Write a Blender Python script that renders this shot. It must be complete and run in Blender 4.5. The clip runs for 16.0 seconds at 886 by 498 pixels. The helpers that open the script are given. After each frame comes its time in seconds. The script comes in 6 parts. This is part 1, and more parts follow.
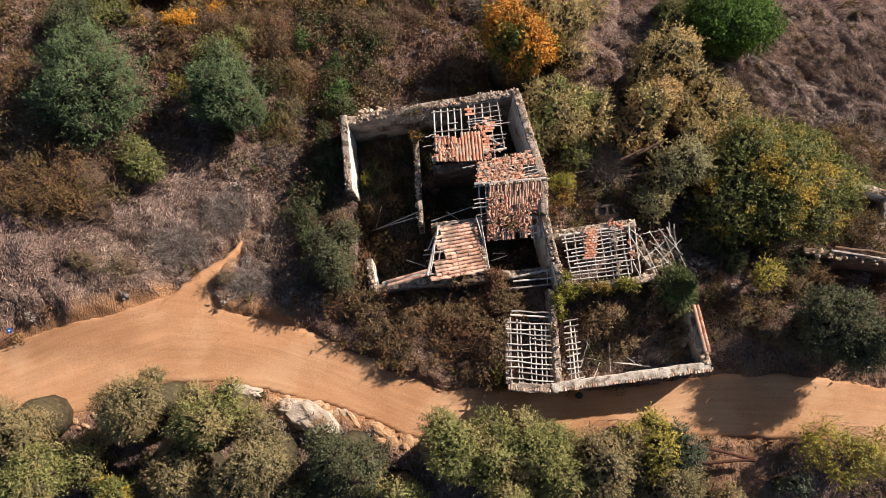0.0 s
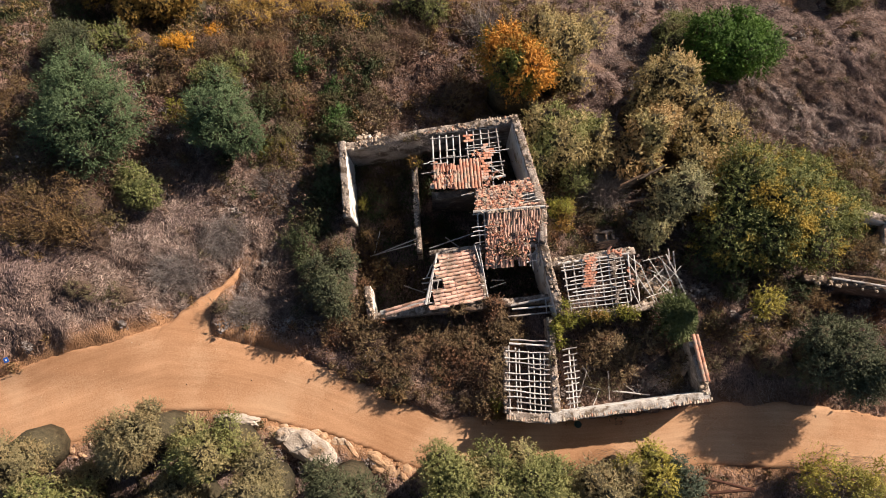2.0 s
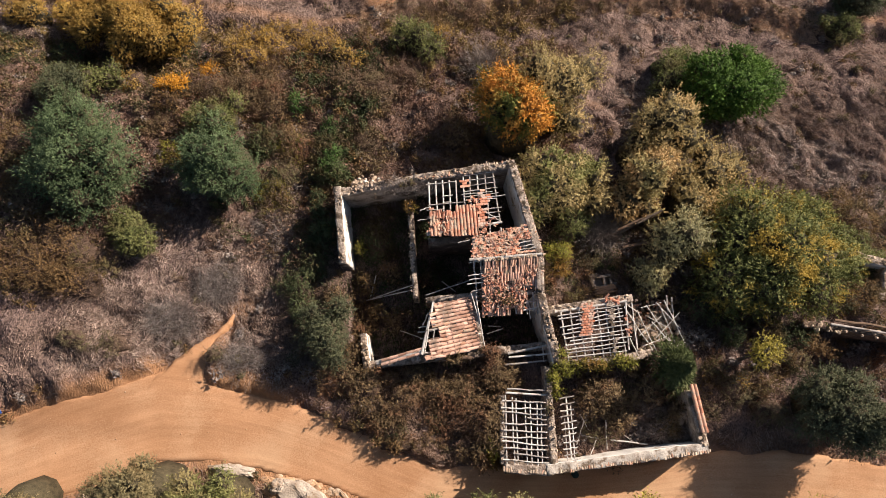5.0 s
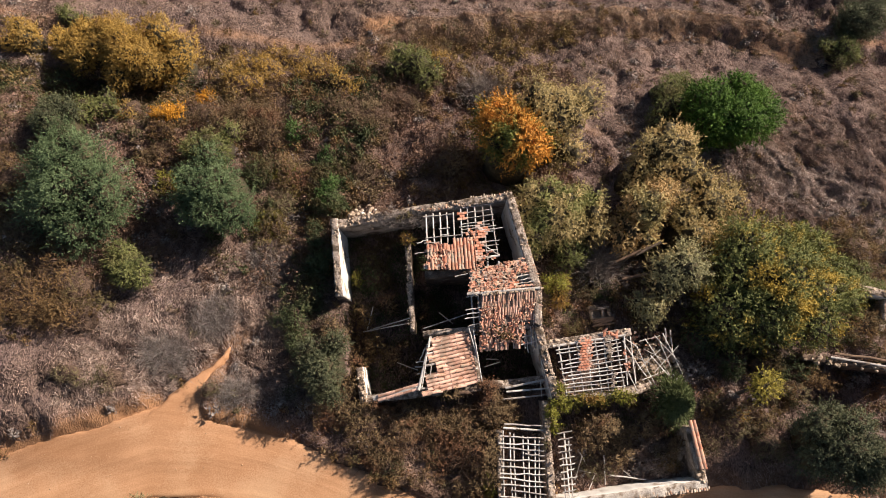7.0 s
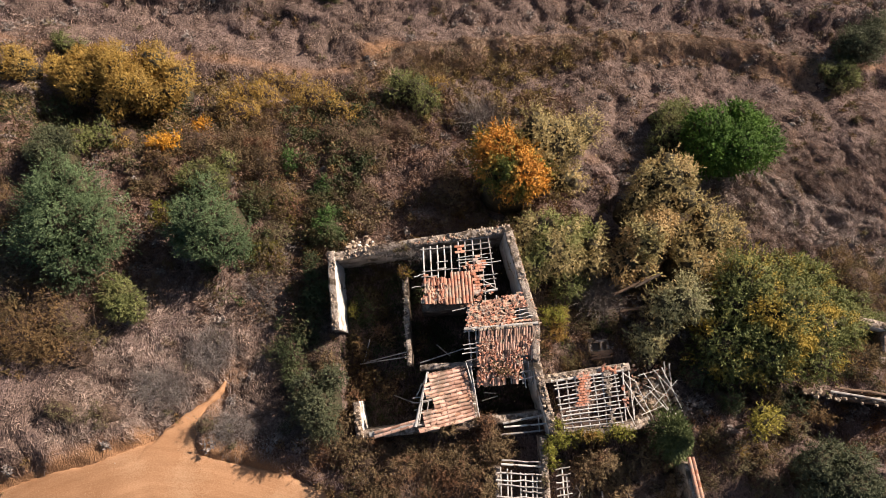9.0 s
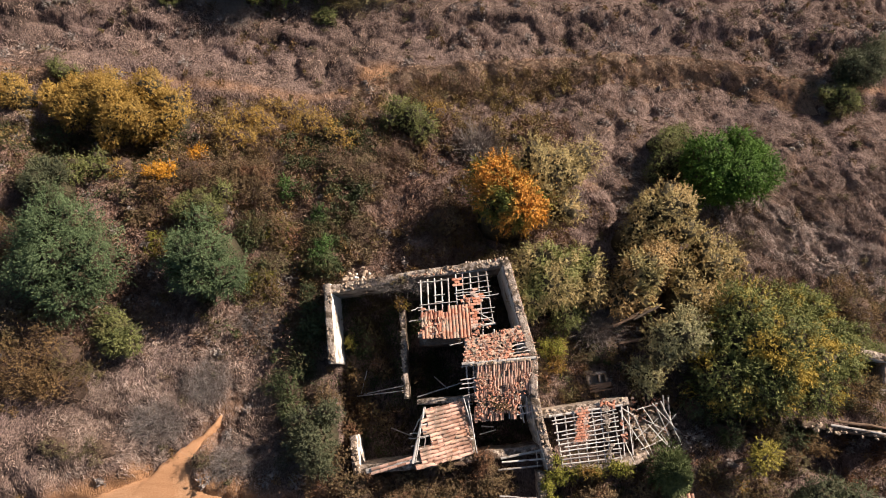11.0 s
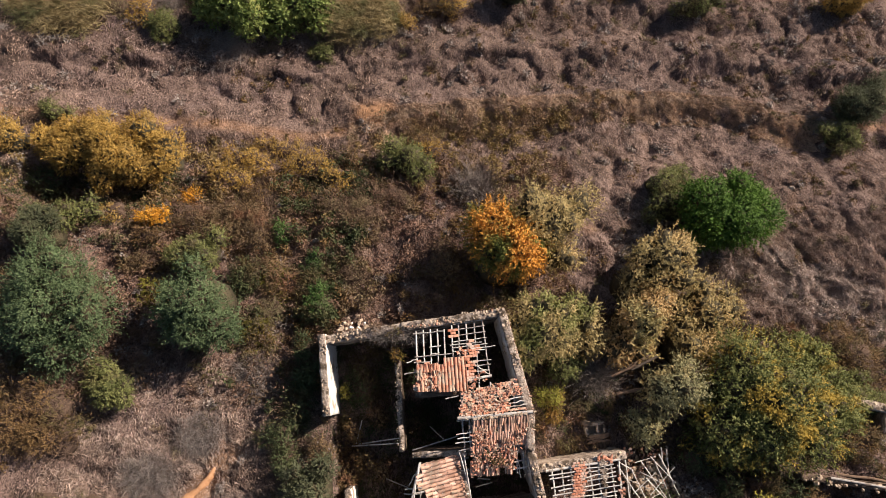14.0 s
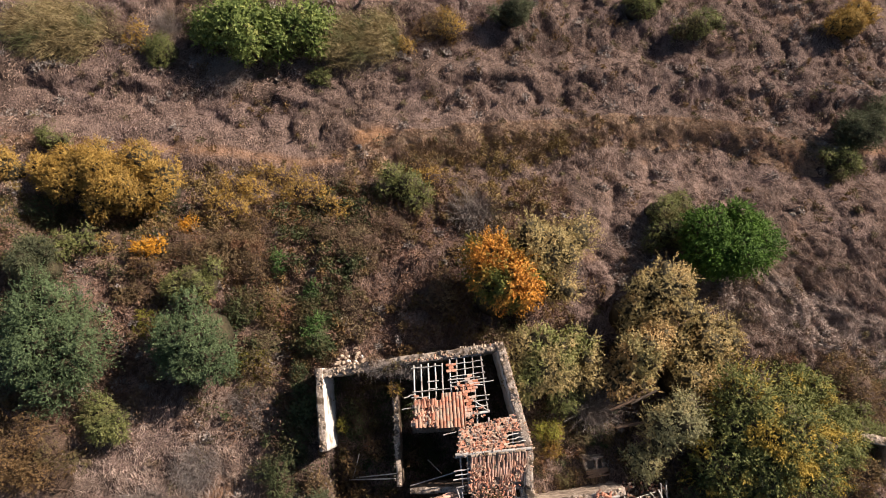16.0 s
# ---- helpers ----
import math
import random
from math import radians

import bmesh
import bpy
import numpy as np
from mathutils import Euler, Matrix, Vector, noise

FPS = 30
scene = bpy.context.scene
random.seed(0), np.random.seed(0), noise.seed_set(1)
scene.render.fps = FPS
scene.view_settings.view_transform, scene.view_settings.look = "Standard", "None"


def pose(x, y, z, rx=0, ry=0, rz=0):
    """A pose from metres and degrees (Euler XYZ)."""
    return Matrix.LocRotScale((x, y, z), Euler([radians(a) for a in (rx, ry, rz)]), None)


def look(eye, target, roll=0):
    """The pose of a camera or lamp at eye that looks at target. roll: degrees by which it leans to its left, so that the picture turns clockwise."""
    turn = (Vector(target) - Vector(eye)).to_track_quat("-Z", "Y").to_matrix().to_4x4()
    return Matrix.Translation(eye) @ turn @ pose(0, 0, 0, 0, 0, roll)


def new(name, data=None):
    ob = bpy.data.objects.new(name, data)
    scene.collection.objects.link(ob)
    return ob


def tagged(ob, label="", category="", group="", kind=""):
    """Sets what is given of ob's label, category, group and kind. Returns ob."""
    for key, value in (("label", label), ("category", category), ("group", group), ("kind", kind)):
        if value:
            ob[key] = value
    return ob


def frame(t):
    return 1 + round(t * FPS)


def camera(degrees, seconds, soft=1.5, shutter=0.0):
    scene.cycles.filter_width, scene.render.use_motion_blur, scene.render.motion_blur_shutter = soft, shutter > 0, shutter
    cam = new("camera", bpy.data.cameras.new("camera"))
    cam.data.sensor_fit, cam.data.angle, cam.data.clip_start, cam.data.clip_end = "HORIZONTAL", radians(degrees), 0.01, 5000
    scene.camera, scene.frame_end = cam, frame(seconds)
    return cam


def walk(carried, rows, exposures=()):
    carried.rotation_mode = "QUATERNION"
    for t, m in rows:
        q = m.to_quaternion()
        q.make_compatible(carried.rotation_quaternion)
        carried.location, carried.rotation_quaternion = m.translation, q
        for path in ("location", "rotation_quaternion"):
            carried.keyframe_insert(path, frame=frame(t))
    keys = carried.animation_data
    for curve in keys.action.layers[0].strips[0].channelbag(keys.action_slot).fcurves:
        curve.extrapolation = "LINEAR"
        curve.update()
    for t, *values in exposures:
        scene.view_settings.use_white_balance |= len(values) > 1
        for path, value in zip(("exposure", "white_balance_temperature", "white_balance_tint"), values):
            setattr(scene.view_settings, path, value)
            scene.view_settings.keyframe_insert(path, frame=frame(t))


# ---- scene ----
cam = camera(61.9, 16.0, soft=0.5)
METRES, EYE, TILT, LEAN, TURN = 13.0, 37.0, -79.5, 0.0, 0.0
ROWS = [
    (0.0, 0.0, 0.0, 0.0, 0.0, 0.0, -0.0),
    (0.5, 0.0021, 0.003, 0.0259, 0.01, -0.03, -0.02),
    (1.0, 0.0046, 0.0056, 0.0529, 0.04, -0.05, -0.04),
    (1.5, 0.0073, 0.008, 0.0799, 0.06, -0.04, -0.05),
    (2.0, 0.0088, 0.0107, 0.1094, 0.06, -0.07, -0.04),
    (2.5, 0.0112, 0.0143, 0.1389, 0.07, -0.07, -0.05),
    (3.0, 0.0144, 0.0173, 0.1694, 0.08, -0.09, -0.04),
    (3.5, 0.017, 0.021, 0.199, 0.08, -0.1, -0.03),
    (4.0, 0.0187, 0.0249, 0.2301, 0.07, -0.12, -0.03),
    (6.5, 0.0301, 0.0475, 0.3837, 0.05, -0.07, -0.06),
    (7.0, 0.0321, 0.0522, 0.4159, 0.04, -0.06, -0.06),
    (7.5, 0.034, 0.0571, 0.4496, 0.04, -0.08, -0.08),
    (8.0, 0.0356, 0.0622, 0.4811, 0.02, -0.08, -0.09),
    (8.5, 0.0384, 0.0678, 0.5133, 0.01, -0.09, -0.1),
    (9.0, 0.0401, 0.0729, 0.5446, -0.0, -0.08, -0.11),
    (11.5, 0.0511, 0.0991, 0.7028, -0.03, -0.1, -0.09),
    (12.0, 0.0536, 0.1046, 0.7345, -0.03, -0.1, -0.11),
    (12.5, 0.0558, 0.1107, 0.7655, -0.04, -0.09, -0.12),
    (13.0, 0.0575, 0.116, 0.7972, -0.06, -0.08, -0.13),
    (13.5, 0.06, 0.1214, 0.8291, -0.06, -0.07, -0.15),
    (14.0, 0.0609, 0.1268, 0.8608, -0.08, -0.07, -0.17),
    (14.5, 0.0624, 0.1323, 0.8931, -0.09, -0.06, -0.17),
    (15.0, 0.0638, 0.1381, 0.9253, -0.09, -0.05, -0.19),
    (15.5, 0.0656, 0.144, 0.9583, -0.09, -0.05, -0.22),
    (16.0, 0.0676, 0.1486, 0.9861, -0.08, -0.05, -0.24),
]
walk(cam, [(t, pose(0, 0, EYE, TILT, LEAN, TURN) @ pose(METRES * x, METRES * y, METRES * z, 90 + pitch, roll, yaw)) for t, x, y, z, yaw, pitch, roll in ROWS], exposures=[(0.0, 0.72), (16.0, 0.72)])


# ---- light ----
SUN_EL, SUN_AZ = 28.0, 34.5          # degrees above the horizon; from +x towards +y
world = bpy.data.worlds.new("sky")
scene.world = world
world.use_nodes = True
wn = world.node_tree.nodes
sky = wn.new("ShaderNodeTexSky")
sky.sky_type, sky.sun_disc = "NISHITA", False
sky.sun_elevation, sky.sun_rotation = radians(SUN_EL), radians(90 - SUN_AZ)
world.node_tree.links.new(sky.outputs[0], wn["Background"].inputs[0])
wn["Background"].inputs[1].default_value = 0.053
sun_data = bpy.data.lights.new("sun", "SUN")
sun_data.energy, sun_data.angle, sun_data.color = 5.0, radians(0.5), (1.0, 0.85, 0.715)
sun = new("sun", sun_data)
sun_way = Vector((math.cos(radians(SUN_AZ)) * math.cos(radians(SUN_EL)), math.sin(radians(SUN_AZ)) * math.cos(radians(SUN_EL)), math.sin(radians(SUN_EL))))
sun.matrix_world = look(sun_way * 80, (0, 0, 0))


# ---- materials ----
def material(name, low, high, rough=0.9, scale=3.0, fine=40.0, bump=0.3, island=0.0, obj=0.0, third=None, through_light=0.0, metal=0.0, third_scale=None, third_at=(0.55, 0.68), dist=0.03, cells=0.0, bare=None, streaks=0.0, swirl=0.0, span=(0.12, 0.88)):
    """A weathered surface: two colours mixed by coarse and fine noise, with bump; a third colour in patches."""
    m = bpy.data.materials.new(name)
    m.use_nodes = True
    nodes, links = m.node_tree.nodes, m.node_tree.links
    shade = nodes["Principled BSDF"]
    shade.inputs["Roughness"].default_value = rough
    shade.inputs["Metallic"].default_value = metal
    shade.inputs["Specular IOR Level"].default_value = 0.2
    geo = nodes.new("ShaderNodeNewGeometry")
    def grain(s, detail=4.0):
        n = nodes.new("ShaderNodeTexNoise")
        n.inputs["Scale"].default_value, n.inputs["Detail"].default_value = s, detail
        links.new(geo.outputs["Position"], n.inputs["Vector"])
        return n.outputs["Fac"]
    def arith(op, a, b):
        n = nodes.new("ShaderNodeMath")
        n.operation = op
        for k, v in ((0, a), (1, b)):
            if isinstance(v, (int, float)):
                n.inputs[k].default_value = v
            else:
                links.new(v, n.inputs[k])
        return n.outputs[0]
    coarse, small = grain(scale), grain(fine, 3.0)
    fac = arith("ADD", arith("MULTIPLY", coarse, 1.1), arith("MULTIPLY", small, 0.9))
    fac = arith("SUBTRACT", fac, 0.5)
    if swirl:
        # matted strands: stretched, strongly curled noise
        comb = nodes.new("ShaderNodeMapping")
        comb.inputs["Scale"].default_value = (1.0, 0.4, 0.6)
        links.new(geo.outputs["Position"], comb.inputs["Vector"])
        curl = nodes.new("ShaderNodeTexNoise")
        curl.inputs["Scale"].default_value, curl.inputs["Detail"].default_value, curl.inputs["Distortion"].default_value = 7.0, 4.0, 2.6
        links.new(comb.outputs[0], curl.inputs["Vector"])
        fac = arith("ADD", fac, arith("MULTIPLY", arith("SUBTRACT", curl.outputs["Fac"], 0.5), swirl))
    edge = None
    if cells:
        warp = nodes.new("ShaderNodeTexNoise")
        warp.inputs["Scale"].default_value = cells * 0.8
        links.new(geo.outputs["Position"], warp.inputs["Vector"])
        bend = nodes.new("ShaderNodeVectorMath")
        bend.operation = "MULTIPLY_ADD"
        links.new(warp.outputs["Color"], bend.inputs[0])
        bend.inputs[1].default_value = (0.3, 0.3, 0.3)
        links.new(geo.outputs["Position"], bend.inputs[2])
        vor, cut = nodes.new("ShaderNodeTexVoronoi"), nodes.new("ShaderNodeTexVoronoi")
        cut.feature = "DISTANCE_TO_EDGE"
        for v in (vor, cut):
            v.inputs["Scale"].default_value = cells
            links.new(bend.outputs[0], v.inputs["Vector"])
        split = nodes.new("ShaderNodeSeparateColor")
        links.new(vor.outputs["Color"], split.inputs[0])
        fac = arith("ADD", fac, arith("MULTIPLY", arith("SUBTRACT", split.outputs[0], 0.5), 0.5))
        edge = arith("MINIMUM", arith("MULTIPLY", cut.outputs["Distance"], 9.0), 1.0)
        fac = arith("MULTIPLY", fac, arith("ADD", arith("MULTIPLY", edge, 0.22), 0.78))
    if island:
        fac = arith("ADD", fac, arith("MULTIPLY", arith("SUBTRACT", geo.outputs["Random Per Island"], 0.5), island))
    if obj:
        info = nodes.new("ShaderNodeObjectInfo")
        fac = arith("ADD", fac, arith("MULTIPLY", arith("SUBTRACT", info.outputs["Random"], 0.5), obj))
    ramp = nodes.new("ShaderNodeValToRGB")
    ramp.color_ramp.elements[0].position, ramp.color_ramp.elements[1].position = span
    ramp.color_ramp.elements[0].color, ramp.color_ramp.elements[1].color = (*low, 1), (*high, 1)
    links.new(fac, ramp.inputs[0])
    colour = ramp.outputs[0]
    if third:
        patch = nodes.new("ShaderNodeValToRGB")
        patch.color_ramp.elements[0].position, patch.color_ramp.elements[1].position = third_at
        links.new(arith("ADD", grain(third_scale or scale * 0.6, 6.0), arith("MULTIPLY", arith("SUBTRACT", small, 0.5), 0.25)), patch.inputs[0])
        mix = nodes.new("ShaderNodeMixRGB")
        links.new(patch.outputs[0], mix.inputs[0])
        links.new(colour, mix.inputs[1])
        mix.inputs[2].default_value = (*third, 1)
        colour = mix.outputs[0]
    if bare:
        worn = nodes.new("ShaderNodeAttribute")
        worn.attribute_name = "bare"
        mix = nodes.new("ShaderNodeMixRGB")
        links.new(arith("MULTIPLY", worn.outputs["Fac"], arith("ADD", arith("MULTIPLY", small, 0.7), 0.6)), mix.inputs[0])
        links.new(colour, mix.inputs[1])
        mix.inputs[2].default_value = (*bare, 1)
        mix.use_clamp = True
        colour = mix.outputs[0]
    if streaks:
        lane = nodes.new("ShaderNodeAttribute")
        lane.attribute_name = "lane"
        rut = nodes.new("ShaderNodeTexNoise")
        rut.inputs["Scale"].default_value, rut.inputs["Detail"].default_value = 1.0, 5.0
        links.new(lane.outputs["Vector"], rut.inputs["Vector"])
        tone = nodes.new("ShaderNodeValToRGB")
        tone.color_ramp.elements[0].position, tone.color_ramp.elements[1].position = 0.36, 0.66
        tone.color_ramp.elements[0].color, tone.color_ramp.elements[1].color = (0.62, 0.56, 0.50, 1), (1.12, 1.12, 1.12, 1)
        links.new(rut.outputs["Fac"], tone.inputs[0])
        mix = nodes.new("ShaderNodeMixRGB")
        mix.blend_type = "MULTIPLY"
        mix.inputs[0].default_value = streaks
        links.new(colour, mix.inputs[1])
        links.new(tone.outputs[0], mix.inputs[2])
        colour = mix.outputs[0]
    links.new(colour, shade.inputs["Base Color"])
    if bump:
        b = nodes.new("ShaderNodeBump")
        b.inputs["Strength"].default_value, b.inputs["Distance"].default_value = bump, dist
        links.new(fac, b.inputs["Height"])
        links.new(b.outputs[0], shade.inputs["Normal"])
    if through_light:
        leaf = nodes.new("ShaderNodeBsdfTranslucent")
        links.new(colour, leaf.inputs["Color"])
        blend = nodes.new("ShaderNodeMixShader")
        blend.inputs[0].default_value = through_light
        links.new(shade.outputs[0], blend.inputs[1])
        links.new(leaf.outputs[0], blend.inputs[2])
        links.new(blend.outputs[0], nodes["Material Output"].inputs[0])
    return m


def foliage(name, low, high, third=None, at=(0.5, 0.62), third_scale=0.5):
    return material(name, low, high, 0.65, 0.9, 6.0, 0.0, island=0.26, third=third, third_scale=third_scale, third_at=at, through_light=0.14, span=(0.2, 0.8))


M_GROUND = material("dry_ground", (0.06, 0.042, 0.036), (0.28, 0.195, 0.165), 0.95, 0.8, 8.0, 0.9, swirl=2.2, third=(0.075, 0.052, 0.042), third_scale=0.25, dist=0.08, bare=(0.40, 0.215, 0.11))
M_ROAD = material("orange_dirt_road", (0.37, 0.19, 0.095), (0.56, 0.325, 0.185), 0.95, 0.5, 16.0, 0.22, third=(0.58, 0.37, 0.225), third_scale=0.3, third_at=(0.48, 0.72), dist=0.02, streaks=0.28)
M_BANK = material("crumbling_bank", (0.34, 0.195, 0.105), (0.56, 0.37, 0.23), 0.95, 1.6, 12.0, 0.7, third=(0.58, 0.46, 0.35))
M_ROCK = material("pale_rock", (0.26, 0.205, 0.16), (0.58, 0.50, 0.42), 0.9, 1.8, 12.0, 0.5, third=(0.26, 0.18, 0.12), third_at=(0.54, 0.62), dist=0.08)
M_GRASS = material("dry_grass", (0.12, 0.082, 0.066), (0.52, 0.375, 0.30), 0.85, 0.5, 2.6, 0.0, island=0.22, third=(0.26, 0.188, 0.182), third_scale=0.16, third_at=(0.46, 0.62), through_light=0.1, span=(0.27, 0.74))
M_STRAW = material("pale_straw", (0.18, 0.133, 0.114), (0.54, 0.425, 0.36), 0.85, 0.6, 2.6, 0.0, island=0.25, through_light=0.1, span=(0.27, 0.74))
M_PATHGRASS = material("ochre_trodden_grass", (0.25, 0.17, 0.115), (0.60, 0.43, 0.305), 0.85, 0.6, 2.6, 0.0, island=0.2, through_light=0.1, span=(0.27, 0.74))
M_LIPGRASS = material("pale_trodden_straw", (0.36, 0.265, 0.18), (0.66, 0.52, 0.38), 0.85, 0.8, 3.0, 0.0, island=0.2, through_light=0.1)
M_DIRTY = material("stained_old_plaster", (0.16, 0.125, 0.10), (0.52, 0.46, 0.41), 0.95, 1.1, 12.0, 0.5, third=(0.11, 0.082, 0.062), third_scale=1.2, third_at=(0.46, 0.60), dist=0.05)
M_GREYSTRAW = material("bleached_grey_straw", (0.22, 0.175, 0.158), (0.62, 0.51, 0.455), 0.85, 0.8, 3.0, 0.0, island=0.25, through_light=0.1, span=(0.27, 0.74))
M_RUSTGRASS = material("rusty_dead_grass", (0.10, 0.058, 0.043), (0.39, 0.245, 0.185), 0.85, 0.5, 2.6, 0.0, island=0.22, third=(0.34, 0.24, 0.19), third_scale=0.35, through_light=0.1, span=(0.27, 0.74))
M_STONE = material("rubble_stone", (0.24, 0.175, 0.125), (0.58, 0.46, 0.35), 0.9, 3.0, 25.0, 0.6, obj=0.5, island=0.4)
M_MASONRY = material("rubble_masonry", (0.17, 0.125, 0.095), (0.58, 0.47, 0.38), 0.95, 2.2, 22.0, 0.9, dist=0.07, cells=4.5)
M_PLASTER = material("limewash_plaster", (0.64, 0.59, 0.53), (0.87, 0.85, 0.81), 0.9, 1.3, 14.0, 0.35, third=(0.36, 0.285, 0.22), third_scale=1.1, third_at=(0.56, 0.66))
M_WALLTOP = material("earth_and_stone_wall", (0.17, 0.13, 0.105), (0.57, 0.475, 0.40), 0.95, 2.6, 16.0, 0.9, third=(0.12, 0.09, 0.065), third_scale=2.8, third_at=(0.50, 0.60), dist=0.07, cells=6.0)
M_LIMETOP = material("worn_limewash_wall", (0.26, 0.21, 0.17), (0.76, 0.70, 0.63), 0.95, 2.6, 16.0, 0.8, third=(0.20, 0.15, 0.11), third_scale=2.4, third_at=(0.52, 0.62), dist=0.05)
M_BROWNWALL = material("dark_brown_wall", (0.06, 0.042, 0.032), (0.24, 0.17, 0.125), 0.95, 2.2, 18.0, 0.8, third=(0.30, 0.235, 0.18), third_scale=2.6, third_at=(0.56, 0.66), dist=0.06)
M_TILE = material("clay_tile", (0.36, 0.145, 0.09), (0.72, 0.37, 0.255), 0.85, 2.0, 22.0, 0.4, obj=0.9, third=(0.42, 0.33, 0.26), third_scale=2.3, third_at=(0.50, 0.64))
M_TILE_PALE = material("lichen_clay_tile", (0.38, 0.205, 0.135), (0.74, 0.47, 0.345), 0.9, 2.0, 22.0, 0.4, obj=0.8, island=0.4, third=(0.34, 0.28, 0.21), third_scale=2.0, third_at=(0.52, 0.64))
M_TILE_OLD = material("dirty_clay_tile", (0.31, 0.175, 0.125), (0.72, 0.465, 0.365), 0.9, 2.0, 20.0, 0.5, obj=0.8, third=(0.27, 0.195, 0.15), third_scale=1.3, third_at=(0.52, 0.66))
M_BRICK = material("red_flat_tile", (0.44, 0.165, 0.095), (0.74, 0.37, 0.25), 0.85, 3.0, 25.0, 0.4, obj=0.9, third=(0.56, 0.44, 0.37), third_scale=2.2, third_at=(0.47, 0.62))
M_COPING = material("pale_coping_clay", (0.34, 0.25, 0.18), (0.66, 0.53, 0.41), 0.9, 2.5, 25.0, 0.5, obj=0.8)
M_WOOD = material("silvered_wood", (0.33, 0.30, 0.28), (0.72, 0.68, 0.63), 0.85, 3.0, 30.0, 0.4, obj=0.7, third=(0.22, 0.17, 0.13), third_scale=4.0)
M_DARKWOOD = material("old_brown_wood", (0.10, 0.065, 0.045), (0.27, 0.18, 0.125), 0.85, 3.0, 30.0, 0.5, obj=0.5)
M_BARK = material("bark", (0.06, 0.045, 0.035), (0.18, 0.14, 0.11), 0.95, 4.0, 30.0, 0.6)
M_TWIG = material("grey_twigs", (0.15, 0.125, 0.115), (0.37, 0.32, 0.29), 0.9, 1.0, 8.0, 0.0, island=0.6)
M_CANE = material("bramble_canes", (0.10, 0.06, 0.042), (0.30, 0.205, 0.15), 0.9, 1.0, 8.0, 0.0, island=0.7)
# dark twig and cane browns for crown cores, standing in for inner shade
M_CROWN_SHADE = material("crown_core_shade", (0.035, 0.03, 0.018), (0.12, 0.10, 0.06), 0.95, 4.0, 14.0, 0.9, dist=0.08)
M_THICKET_SHADE = material("thicket_core_shade", (0.045, 0.03, 0.022), (0.16, 0.108, 0.08), 0.95, 4.0, 14.0, 0.9, dist=0.08)
M_BLUE = material("blue_enamel", (0.02, 0.09, 0.38), (0.03, 0.13, 0.48), 0.4, 3.0, 30.0, 0.0)
M_WHITE = material("white_enamel", (0.70, 0.70, 0.70), (0.80, 0.80, 0.80), 0.4, 3.0, 30.0, 0.0)
M_RUST = material("rusty_steel", (0.05, 0.024, 0.017), (0.14, 0.065, 0.042), 0.8, 5.0, 30.0, 0.4, metal=0.3)
M_GREEN_PAINT = material("dull_green_plastic", (0.02, 0.035, 0.03), (0.05, 0.08, 0.065), 0.5, 5.0, 30.0, 0.1)

